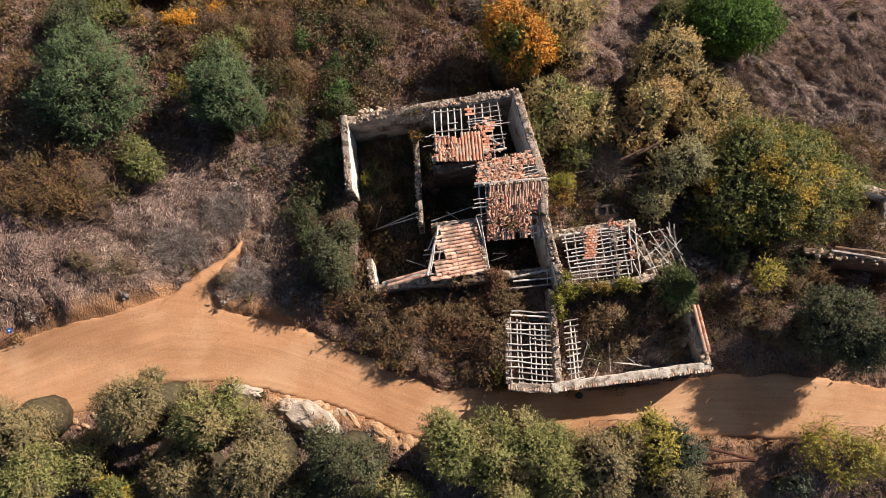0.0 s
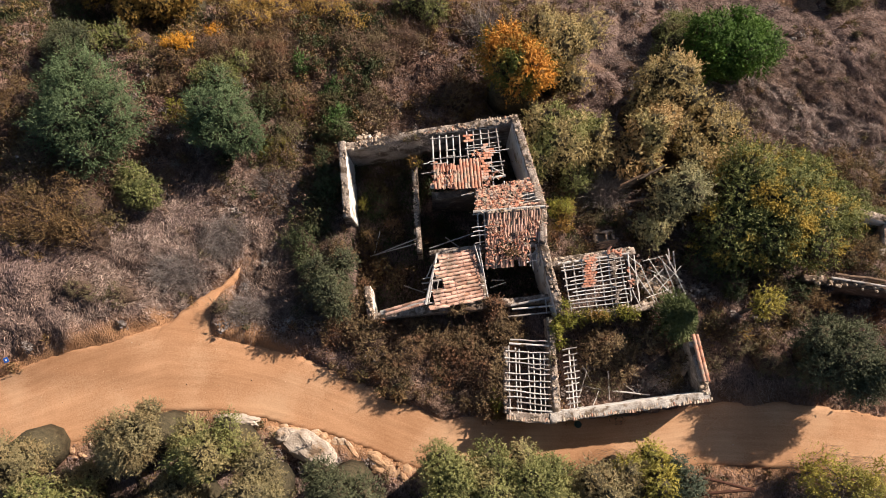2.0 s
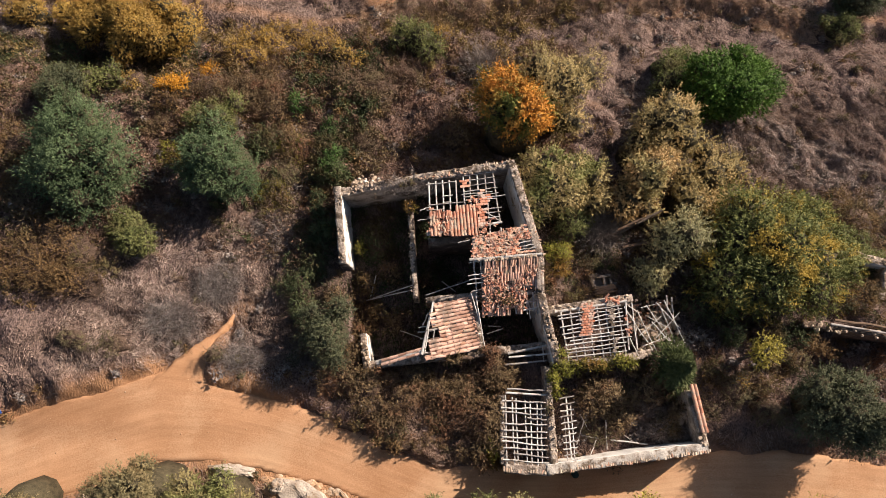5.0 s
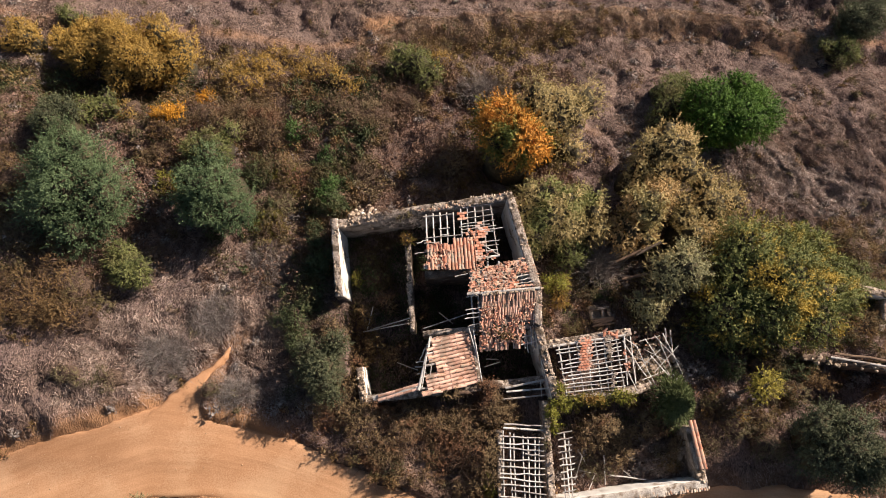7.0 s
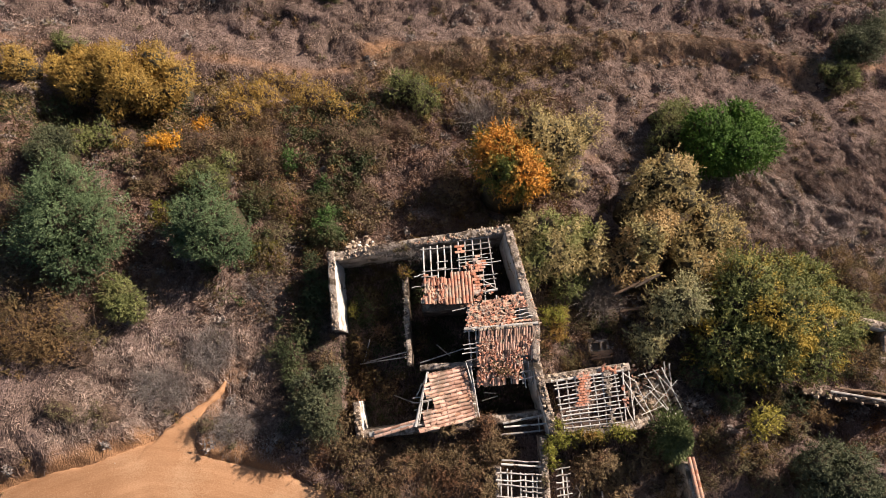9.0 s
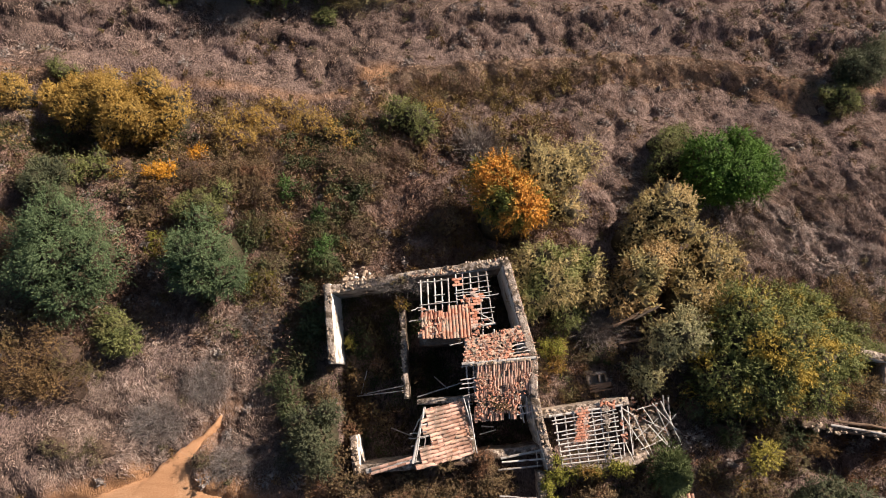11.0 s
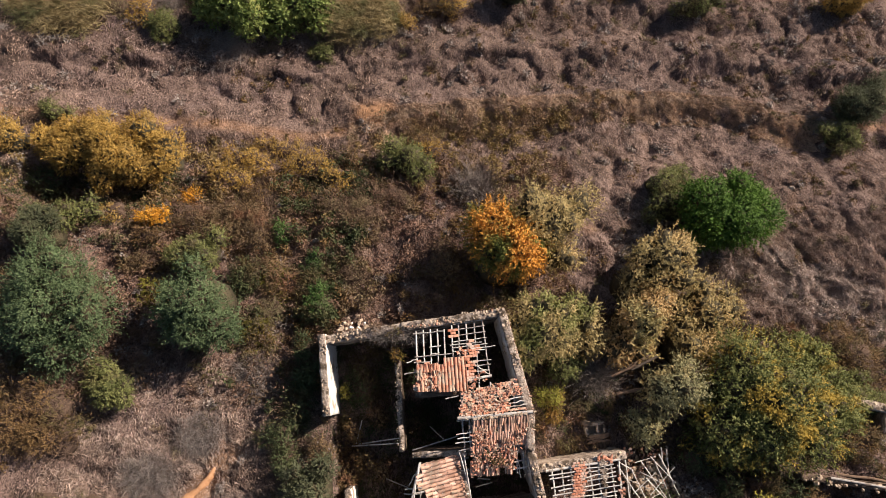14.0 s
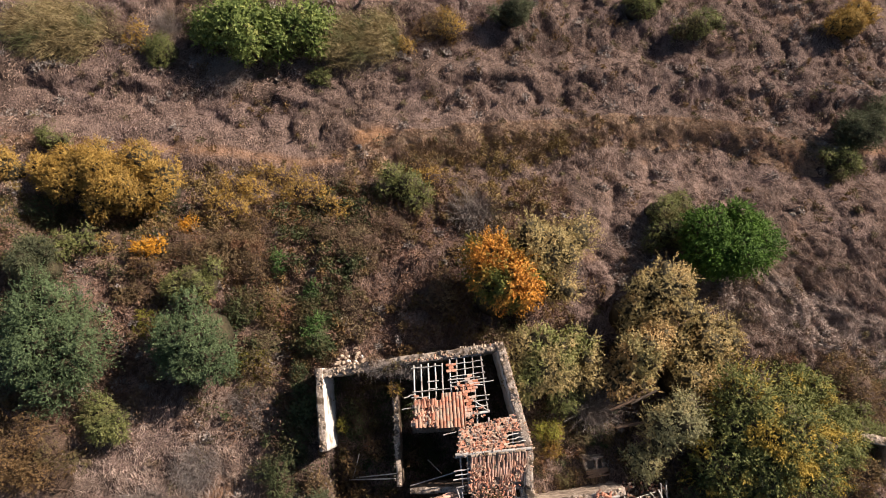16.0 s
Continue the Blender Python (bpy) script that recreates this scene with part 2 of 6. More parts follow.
LEAVES = {
    "olive": foliage("olive_leaves", (0.040, 0.066, 0.030), (0.165, 0.222, 0.104)),
    "oak": foliage("dark_oak_leaves", (0.043, 0.049, 0.027), (0.145, 0.155, 0.083)),
    "bigoak": foliage("yellowing_oak_leaves", (0.065, 0.08, 0.024), (0.26, 0.27, 0.088), (0.44, 0.31, 0.06), (0.51, 0.62), 0.7),
    "cork": foliage("mixed_green_leaves", (0.10, 0.11, 0.037), (0.33, 0.325, 0.12), (0.33, 0.27, 0.125)),
    "cork_g": foliage("grey_olive_leaves", (0.12, 0.102, 0.052), (0.345, 0.29, 0.15), (0.29, 0.22, 0.11)),
    "orange": foliage("orange_autumn_leaves", (0.36, 0.15, 0.03), (0.74, 0.35, 0.06), (0.16, 0.17, 0.04), (0.46, 0.56), 0.5),
    "ochre": foliage("ochre_leaves", (0.28, 0.17, 0.07), (0.58, 0.40, 0.185), (0.38, 0.32, 0.14)),
    "ochre_g": foliage("ochre_green_leaves", (0.22, 0.168, 0.07), (0.50, 0.39, 0.18), (0.22, 0.23, 0.08), (0.50, 0.6), 0.5),
    "pale": foliage("pale_yellow_green_leaves", (0.22, 0.17, 0.07), (0.55, 0.435, 0.20), (0.48, 0.345, 0.155), (0.5, 0.62)),
    "flame": foliage("flame_orange_leaves", (0.42, 0.19, 0.02), (0.78, 0.40, 0.05)),
    "shrub": foliage("dull_green_leaves", (0.07, 0.085, 0.03), (0.26, 0.265, 0.095), (0.16, 0.13, 0.06), (0.56, 0.68)),
    "greygreen": foliage("grey_green_leaves", (0.14, 0.135, 0.065), (0.40, 0.37, 0.195), (0.36, 0.28, 0.13)),
    "pine": foliage("bright_pine_needles", (0.028, 0.066, 0.010), (0.125, 0.225, 0.035)),
    "yellow": foliage("golden_leaves", (0.25, 0.15, 0.036), (0.55, 0.36, 0.095), (0.38, 0.255, 0.085)),
    "teal": foliage("blue_green_leaves", (0.045, 0.06, 0.04), (0.14, 0.165, 0.105)),
    "lush": foliage("lush_green_leaves", (0.05, 0.085, 0.02), (0.29, 0.35, 0.10), (0.38, 0.38, 0.12), (0.60, 0.70), 0.8),
    "bramble": foliage("bramble_leaves", (0.08, 0.056, 0.031), (0.31, 0.215, 0.115), (0.20, 0.105, 0.06), (0.5, 0.6)),
    "thicket": foliage("dead_bramble_stems", (0.08, 0.05, 0.036), (0.30, 0.185, 0.13), (0.20, 0.15, 0.085), (0.52, 0.62), 0.4),
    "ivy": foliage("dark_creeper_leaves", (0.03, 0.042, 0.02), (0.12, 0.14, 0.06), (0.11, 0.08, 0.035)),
    "ivyy": foliage("yellowing_creeper_leaves", (0.11, 0.112, 0.018), (0.33, 0.31, 0.06), (0.24, 0.14, 0.04)),
    "heath": foliage("rusty_heath_leaves", (0.10, 0.064, 0.03), (0.29, 0.18, 0.08), (0.12, 0.10, 0.045)),
    "heath_g": foliage("olive_heath_leaves", (0.085, 0.07, 0.038), (0.235, 0.195, 0.105), (0.16, 0.11, 0.075)),
    "ochre_scrub": foliage("ochre_scrub_leaves", (0.14, 0.10, 0.04), (0.40, 0.285, 0.12), (0.17, 0.11, 0.06), (0.5, 0.62), 0.6),
    "vine": foliage("fresh_creeper_leaves", (0.032, 0.07, 0.018), (0.13, 0.215, 0.06)),
    "mossy": foliage("yellow_olive_leaves", (0.11, 0.108, 0.02), (0.33, 0.29, 0.06), (0.20, 0.13, 0.04), (0.54, 0.64)),
    "reed": foliage("reed_leaves", (0.17, 0.125, 0.055), (0.46, 0.37, 0.20), (0.15, 0.155, 0.07), (0.52, 0.62), 0.5),
}


# ---- shared mesh tools ----
rng = np.random.default_rng(7)


def lattice(ix, iy, seed):
    h = (ix.astype(np.int64) * 374761393 + iy.astype(np.int64) * 668265263 + seed * 1442695041) & 0x7FFFFFFF
    h = ((h ^ (h >> 13)) * 1274126177) & 0x7FFFFFFF
    return ((h ^ (h >> 16)) & 0xFFFF) / 65535.0


def hills(x, y, size, seed=1, octaves=3):
    """Smooth noise from -1 to 1 over arrays of x and y; size: metres from bump to bump."""
    total, weight, amp = 0.0, 0.0, 1.0
    for o in range(octaves):
        c, s = math.cos(0.6 + 1.1 * o + seed), math.sin(0.6 + 1.1 * o + seed)
        u, v = (c * np.asarray(x) + s * np.asarray(y)) / size * 2 ** o + 19.7 * o, (c * np.asarray(y) - s * np.asarray(x)) / size * 2 ** o - 7.3 * o
        iu, iv = np.floor(u), np.floor(v)
        fu, fv = u - iu, v - iv
        fu, fv = fu * fu * (3 - 2 * fu), fv * fv * (3 - 2 * fv)
        a = lattice(iu, iv, seed + o) * (1 - fu) + lattice(iu + 1, iv, seed + o) * fu
        b = lattice(iu, iv + 1, seed + o) * (1 - fu) + lattice(iu + 1, iv + 1, seed + o) * fu
        total, weight, amp = total + amp * (a * (1 - fv) + b * fv), weight + amp, amp * 0.5
    return 2 * total / weight - 1


def step(a, b, x):
    u = np.clip((np.asarray(x, float) - a) / (b - a), 0, 1)
    return u * u * (3 - 2 * u)


def sheet(name, verts, faces, mats, parent=None, smooth=False, index=None):
    """A mesh object from arrays; faces all with the same number of corners."""
    verts, faces = np.asarray(verts, np.float32), np.asarray(faces, np.int32)
    me = bpy.data.meshes.new(name)
    k = faces.shape[1]
    me.vertices.add(len(verts))
    me.vertices.foreach_set("co", verts.ravel())
    me.loops.add(faces.size)
    me.loops.foreach_set("vertex_index", faces.ravel())
    me.polygons.add(len(faces))
    me.polygons.foreach_set("loop_start", np.arange(0, faces.size, k, dtype=np.int32))
    for m in mats if isinstance(mats, (list, tuple)) else [mats]:
        me.materials.append(m)
    if index is not None:
        me.polygons.foreach_set("material_index", np.asarray(index, np.int32))
    if smooth:
        me.polygons.foreach_set("use_smooth", np.ones(len(faces), bool))
    me.update(calc_edges=True)
    ob = new(name, me)
    ob.parent = parent
    return ob


def part(name, bm, mat, parent, label=""):
    me = bpy.data.meshes.new(name)
    bm.to_mesh(me)
    bm.free()
    me.materials.append(mat)
    ob = new(name, me)
    ob.parent = parent
    return tagged(ob, label)


def piece(name, me, m, parent):
    """One more object on a shared mesh."""
    ob = new(name, me)
    ob.parent = parent
    ob.matrix_basis = m
    return ob


def thing(name, label, category, group="", kind="", at=(0, 0, 0)):
    ob = new(name)
    ob.empty_display_size = 0.1
    ob.location = at
    return tagged(ob, label, category, group, kind)


def tube(bm, pts, radii, sides=6):
    """A round tapered limb through the points."""
    rings = []
    for i, p in enumerate(pts):
        p = Vector(p)
        way = (Vector(pts[min(i + 1, len(pts) - 1)]) - Vector(pts[max(i - 1, 0)])).normalized()
        side = way.cross(Vector((0.31, 0.17, 0.94)))
        side = side.normalized() if side.length > 1e-3 else Vector((1, 0, 0))
        other = way.cross(side)
        rings.append([bm.verts.new(p + radii[i] * (math.cos(a) * side + math.sin(a) * other)) for a in (2 * math.pi * k / sides for k in range(sides))])
    for a, b in zip(rings, rings[1:]):
        for k in range(sides):
            bm.faces.new((a[k], a[(k + 1) % sides], b[(k + 1) % sides], b[k]))
    bm.faces.new(rings[0][::-1])
    bm.faces.new(rings[-1])


# ---- the lie of the land ----
ROAD_X = [-60, -30, -21, -18.6, -16, -13.5, -11, -8.5, -6, -4, -2, 0, 3, 6, 9.5, 13, 17, 22, 40, 70]
ROAD_N = [1.0, 0.5, 1.7, 2.64, 3.4, 4.1, 3.75, 3.1, 2.25, 1.4, 0.5, -0.2, -0.32, -0.42, -0.2, 0.3, 0.35, -0.2, -1.2, -3]
ROAD_S = [-3.5, -4.0, -2.4, -1.45, -0.6, 0.2, 0.3, -0.05, -0.65, -1.3, -2.1, -2.8, -3.15, -3.0, -2.55, -2.2, -2.4, -3.05, -5, -7]


def base_height(x, y):
    x, y = np.asarray(x, float), np.asarray(y, float)
    z = np.interp(y, [-300, -40, -6, 2, 9, 15, 20, 27, 36, 60, 300], [40, 3, 0.3, 0, -1.2, -2.3, -3.8, -7, -9, -12, 0])
    z = z + np.where(x < 0, -0.05 * np.maximum(x, -60), -0.02 * np.minimum(x, 80))
    z = z - 0.08 * np.clip(x, 0, 60) * step(5, 14, y)
    return z + 0.16 * np.clip(-x - 9, 0, 40) * step(1, 6, y)


def road_mask(x, y):
    """1 on the road, falling to 0 beside it."""
    n, s = np.interp(x, ROAD_X, ROAD_N), np.interp(x, ROAD_X, ROAD_S)
    wob = 0.18 * hills(x, y, 1.3, 5)
    return step(-0.35, 0.1, np.minimum(n + wob - y, y - s + wob))


def track_mask(x, y):
    c = np.interp(y, [3.0, 4.0, 4.93, 5.97, 6.43, 7.2, 7.7], [-13.0, -12.65, -12.19, -11.36, -10.86, -10.4, -10.0])
    w = np.interp(y, [3.0, 4.0, 4.93, 5.97, 6.43, 7.2, 7.7, 8.0], [1.6, 1.25, 0.62, 0.2, 0.02, -0.12, -0.3, -0.4])
    return np.where((y > 2.5) & (y < 8), step(2.9, 3.4, y) * step(-0.25, 0.1, w + 0.26 * hills(x, y, 0.6, 9) - np.abs(x - c)), 0.0)


def in_annex(x, y):
    return (x > 6.1 + 0.1 * (7.5 - y)) & (x < 10.3) & (y > 5.0 + 0.12 * (x - 6.1)) & (y < 7.5 + 0.15 * (x - 5.5))


def in_house(x, y):
    return (x > -5.0 + 0.08 * (13.5 - y)) & (x < 4.0 + 0.19 * (14.8 - y)) & (y > 5.2 + 0.12 * x) & (y < 14.2 + 0.12 * x)


LEDGE_X = [-30, -12.9, -6.9, -4.2, -1.4, 3.3, 8.9, 12.7, 18.5, 21.5, 24.1, 26.9, 33]
LEDGE_Y = [26.8, 26.8, 26.3, 27.0, 28.1, 28.9, 29.5, 30.1, 30.0, 29.5, 28.6, 28.4, 28.4]


def ledge(x, y):
    """How far a point lies beyond the old terrace path that crosses the north slope."""
    return y - np.interp(x, LEDGE_X, LEDGE_Y) + 0.2 * hills(x, y, 1.5, 36)


def bank_fold(x, y):
    """The open bank north-east of the ruin, where bleached straw lies in folds."""
    return step(2.4, 1.2, np.abs(y - 19.0 + 0.4 * (x - 17)) + 0.5 * hills(x, y, 2.0, 46)) * step(14.5, 16.5, x)


def land(x, y, rough=True):
    x, y = np.asarray(x, float), np.asarray(y, float)
    z = base_height(x, y)
    if rough:
        free = 1 - np.maximum(road_mask(x, y), 0.9 * track_mask(x, y))
        near = step(60, 30, np.abs(x)) * step(60, 40, np.abs(y))
        n, s = np.interp(x, ROAD_X, ROAD_N), np.interp(x, ROAD_X, ROAD_S)
        bank = (0.35 - 0.22 * step(-9, -12, x)) * step(0, 0.7, y - n) * step(3.5, 1.0, y - n) * step(1.0, -1.0, x) + 0.15 * step(0, 0.5, s - y) * step(2.5, 0.5, s - y)
        terrace = 0.14 * np.sin((y + 1.2 * hills(x, y, 9, 3, 2)) * 1.35 + 0.6) * step(13, 19, y)
        calm = 1 - 0.8 * step(2.8, 1.4, np.abs(ledge(x, y) + 0.8))
        z = z + free * near * (0.42 * hills(x, y, 4.2, 11) + 0.28 * hills(x, y, 1.1, 12, 3) + 0.07 * hills(x, y, 0.5, 17, 2) - calm * 0.15 * step(0.26, 0.0, np.abs(hills(x + 0.35 * hills(x, y, 0.7, 28, 1), y + 0.35 * hills(x, y, 0.7, 29, 1), 1.0, 18, 1))) - calm * 0.26 * step(0.30, 0.0, np.abs(hills(x + 0.7 * hills(x, y, 1.7, 15), y + 0.7 * hills(x, y, 1.7, 16), 2.1, 14, 2))) * step(4, 7, y) + terrace + bank + 0.36 * step(-1.5, -0.2, ledge(x, y)) * step(2.2, 0.3, ledge(x, y)) - 0.22 * step(-3.4, -1.6, ledge(x, y)) * step(-0.3, -1.5, ledge(x, y)) + 0.35 * step(-0.9, -0.1, ledge(x, y) - 4.3 - 0.8 * hills(x, y, 7, 37, 2)) * step(1.8, 0.4, ledge(x, y) - 4.3 - 0.8 * hills(x, y, 7, 37, 2))) - 0.04 * (1 - free)
        z = z - 2.2 * step(0.0, 0.5, x - 18.0) * step(0, 0.3, 4.85 + 0.52 * (x - 17.6) - y) * step(0.0, 0.6, y - 4.4 + 0.42 * (x - 19)) * step(6.75, 6.35, y) * step(30, 27, x)
        z = z - 1.1 * step(1.0, 0.55, np.hypot((x + 19.3) / 4.2, (y - 21.9) / 1.6) + 0.12 * hills(x, y, 1.5, 39))
        z = z + 0.2 * bank_fold(x, y) * (1 - 2 * np.abs(hills(x, 1.5 * y, 1.5, 19, 2)))
        inside = in_house(x, y)
        z = np.where(in_annex(x, y), np.minimum(z, -2.1 + 0.3 * hills(x, y, 1.2, 22) + 0.9 * step(9.4, 10.3, x)), z)
        z = np.where(inside, np.minimum(z, -2.35 + 0.2 * hills(x, y, 1.5, 21)), z)
    return z


def bareness(x, y):
    """How much orange earth shows: beside the road, along the footpath and on worn patches."""
    n, s = np.interp(x, ROAD_X, ROAD_N), np.interp(x, ROAD_X, ROAD_S)
    off = np.maximum(y - n, s - y) + 0.5 * hills(x, y, 1.2, 33)
    verge = step(1.5, 0.1, off) * np.where(y > n, step(-6, -9, x) * 0.85 + 0.3 + 0.2 * step(11, 14, x), 0.9)
    path = 0.5 * step(1.3, 0.2, np.abs(x + 10.4 + 0.55 * (7 - y)) + 0.4 * hills(x, y, 0.8, 34)) * step(3, 4, y) * step(9, 7.5, y)
    spots = 0.3 * step(0.5, 0.75, hills(x, y, 2.6, 35)) * step(14, 20, y)
    spots = np.maximum(spots, 0.8 * step(1.3, 0.5, np.hypot(0.6 * (x + 3.4), y - 28.0) + 0.4 * hills(x, y, 0.9, 38)))
    verge = np.maximum(verge, 0.55 * step(10, 11, x) * step(16.5, 15, x) * step(-7.5, -6.5, y) * step(-1.5, -2.5, y))
    walked = 0.45 * step(0.6, 0.12, np.abs(ledge(x, y)))
    return np.clip(np.maximum(np.maximum(np.maximum(verge, path), spots), walked) * ~in_house(x, y), 0, 1)


def ground_at(x, y):
    return float(land(np.array([x]), np.array([y]))[0])


# ground
far = np.array([1.5, 4, 8, 14, 24, 40, 70, 120, 220, 400])
gx = np.concatenate([-30 - far[::-1], np.arange(-30, 33, 0.165), 33 + far])
gy = np.concatenate([-13 - far[::-1], np.arange(-13, 46, 0.165), 46 + far])
XX, YY = np.meshgrid(gx, gy)
ZZ = land(XX, YY)
nx, ny = len(gx), len(gy)
ids = np.arange(nx * ny).reshape(ny, nx)
quads = np.stack([ids[:-1, :-1], ids[:-1, 1:], ids[1:, 1:], ids[1:, :-1]], -1).reshape(-1, 4)
ground = sheet("ground", np.stack([XX, YY, ZZ], -1).reshape(-1, 3), quads, M_GROUND, smooth=True)
layer = ground.data.attributes.new("bare", "FLOAT", "POINT")
layer.data.foreach_set("value", bareness(XX, YY).ravel().astype(np.float32))
tagged(ground, "dry brown scrubby hillside soil falling away in rough terraces", "ground", kind="structure")


def ribbon(name, mask, x0, x1, y0, y1, lift, cell, label, category):
    """A patch of bare earth laid over the ground where the mask says so, dipping under it at its ragged edge."""
    xs, ys = np.arange(x0, x1, cell), np.arange(y0, y1, cell)
    X, Y = np.meshgrid(xs, ys)
    k = mask(X, Y)
    Z = base_height(X, Y) - 0.6 + np.minimum(1, k * 3) * 0.6 + k * lift + 0.012 * hills(X, Y, 0.5, 31) * k
    i = np.arange(X.size).reshape(X.shape)
    f = np.stack([i[:-1, :-1], i[:-1, 1:], i[1:, 1:], i[1:, :-1]], -1).reshape(-1, 4)
    keep = k.ravel()[f].max(1) > 0.02
    used = np.unique(f[keep])
    lookup = np.zeros(X.size, np.int32)
    lookup[used] = np.arange(len(used))
    ob = sheet(name, np.stack([X, Y, Z], -1).reshape(-1, 3)[used], lookup[f[keep]], M_ROAD, smooth=True)
    n, s = np.interp(X, ROAD_X, ROAD_N), np.interp(X, ROAD_X, ROAD_S)
    lane = np.stack([X * 0.3, 14 * (Y - s) / (n - s), Z * 0], -1).reshape(-1, 3)[used]
    ob.data.attributes.new("lane", "FLOAT_VECTOR", "POINT").data.foreach_set("vector", lane.ravel().astype(np.float32))
    return tagged(ob, label, category, kind="structure")


ribbon("road", road_mask, -45, 45, -7, 5.5, 0.03, 0.16, "packed orange dirt road with faint wheel marks", "road")
ribbon("dirt_track", track_mask, -15, -8, 2.5, 8.2, 0.035, 0.12, "narrow eroded orange footpath climbing from the road", "path")


# ---- plants ----
def matted(name, n, box, keep, mat, length, width, label, category, seed):
    """Long dry blades combed into swirling mats that drape over the ground, one joined mesh."""
    r = np.random.default_rng(seed)
    x, y = r.uniform(box[0], box[1], n), r.uniform(box[2], box[3], n)
    ok = keep(x, y) & (hills(x, y, 0.7, 45) > r.random(n) * 1.2 - 0.8) & (bareness(x, y) < 0.2 + 0.8 * r.random(n))
    x, y = x[ok], y[ok]
    n = len(x)
    a = 2.0 * hills(x, y, 1.1, 41, 2) + 1.5 * hills(x, y, 4.0, 42, 1) + np.where(y > 10, 1.57, -1.2) + 0.7 * r.normal(size=n)
    l = length * (0.4 + 0.9 * r.random(n)) * (1 + 0.5 * hills(x, y, 1.7, 43))
    tx, ty = x + np.cos(a) * l, y + np.sin(a) * l
    lift = 0.015 + 0.06 * (1 + hills(x, y, 0.6, 44, 2))
    z0, z1 = land(x, y) + lift * (0.4 + r.random(n)), land(tx, ty) + lift * (0.2 + 1.2 * r.random(n))
    w = width * (0.6 + 0.8 * r.random(n))
    px, py, tip = -np.sin(a) * w, np.cos(a) * w, 0.02 * r.normal(size=n)
    v = np.stack([np.stack([x - px, y - py, z0 + tip], -1), np.stack([x + px, y + py, z0 - tip], -1), np.stack([tx, ty, z1], -1)], 1).reshape(-1, 3)
    return tagged(sheet(name, v, np.arange(3 * n).reshape(-1, 3), mat), label, category, kind="stuff")


def scrub(name, n, box, keep, mat, leaf, label, seed, lo, radius, height, cards=150):
    """A scatter of low uneven scrubby cushions, too many to count, one joined mesh."""
    r = np.random.default_rng(seed)
    x, y = r.uniform(box[0], box[1], n), r.uniform(box[2], box[3], n)
    ok = keep(x, y) & (hills(x, y, 5.0, seed, 2) + 0.25 * r.normal(size=n) > lo)
    x, y = x[ok], y[ok]
    n = len(x)
    rad, tall = radius * (0.5 + r.random(n)), height * (0.5 + r.random(n))
    turn, slim = np.repeat(r.uniform(0, 3.14, n), cards), np.repeat(0.55 + 0.45 * r.random(n), cards)
    m = n * cards
    d = r.normal(size=(m, 3))
    d[:, 2] = np.abs(d[:, 2])
    d /= np.linalg.norm(d, axis=1)[:, None]
    k = (0.35 + 0.75 * r.random(m) ** 0.7) * (1 + 0.3 * hills(np.repeat(x, cards) + d[:, 0], np.repeat(y, cards) + d[:, 1], 0.5, seed + 3, 2))
    R, T = np.repeat(rad, cards) * k, np.repeat(tall, cards) * k
    u, w = d[:, 0] * R, d[:, 1] * R * slim
    p = np.stack([np.repeat(x, cards) + np.cos(turn) * u - np.sin(turn) * w, np.repeat(y, cards) + np.sin(turn) * u + np.cos(turn) * w, np.zeros(m)], -1)
    p[:, 2] = land(p[:, 0], p[:, 1]) + d[:, 2] * T
    way = d * 0.8 + r.normal(size=(m, 3)) * 0.6 + np.array([0, 0, 0.25])
    way /= np.linalg.norm(way, axis=1)[:, None]
    side = np.cross(way, d + 0.6 * r.normal(size=(m, 3)))
    side /= np.linalg.norm(side, axis=1)[:, None]
    s = leaf * (0.6 + r.random(m))[:, None]
    v = np.stack([p - side * s * 0.42, p + side * s * 0.42, p + way * s * 1.7], 1).reshape(-1, 3)
    return tagged(sheet(name, v, np.arange(3 * m).reshape(-1, 3), mat), label, "scrub", kind="stuff")


def open_land(x, y):
    return (road_mask(x, y) < 0.25) & (track_mask(x, y) < 0.3) & ~in_house(x, y) & ~in_annex(x, y)


BALL = bmesh.new()
bmesh.ops.create_icosphere(BALL, subdivisions=2, radius=1)
BALL.verts.index_update()
BALL_V, BALL_F = np.array([tuple(v.co) for v in BALL.verts]), np.array([[v.index for v in f.verts] for f in BALL.faces])
BALL.free()


def wavy(r, size, count=9):
    """Irregular smooth noise in space, about -1 to 1, with bumps of that size."""
    k = r.normal(size=(count, 3))
    k = k / np.linalg.norm(k, axis=1)[:, None] * (2 * math.pi / size) * (0.65 + 0.7 * r.random((count, 1)))
    turn = r.uniform(0, 2 * math.pi, count)
    return lambda p: np.sin(p @ k.T + turn).sum(1) / math.sqrt(count)


def unit(v):
    return v / np.linalg.norm(v, axis=1)[:, None]


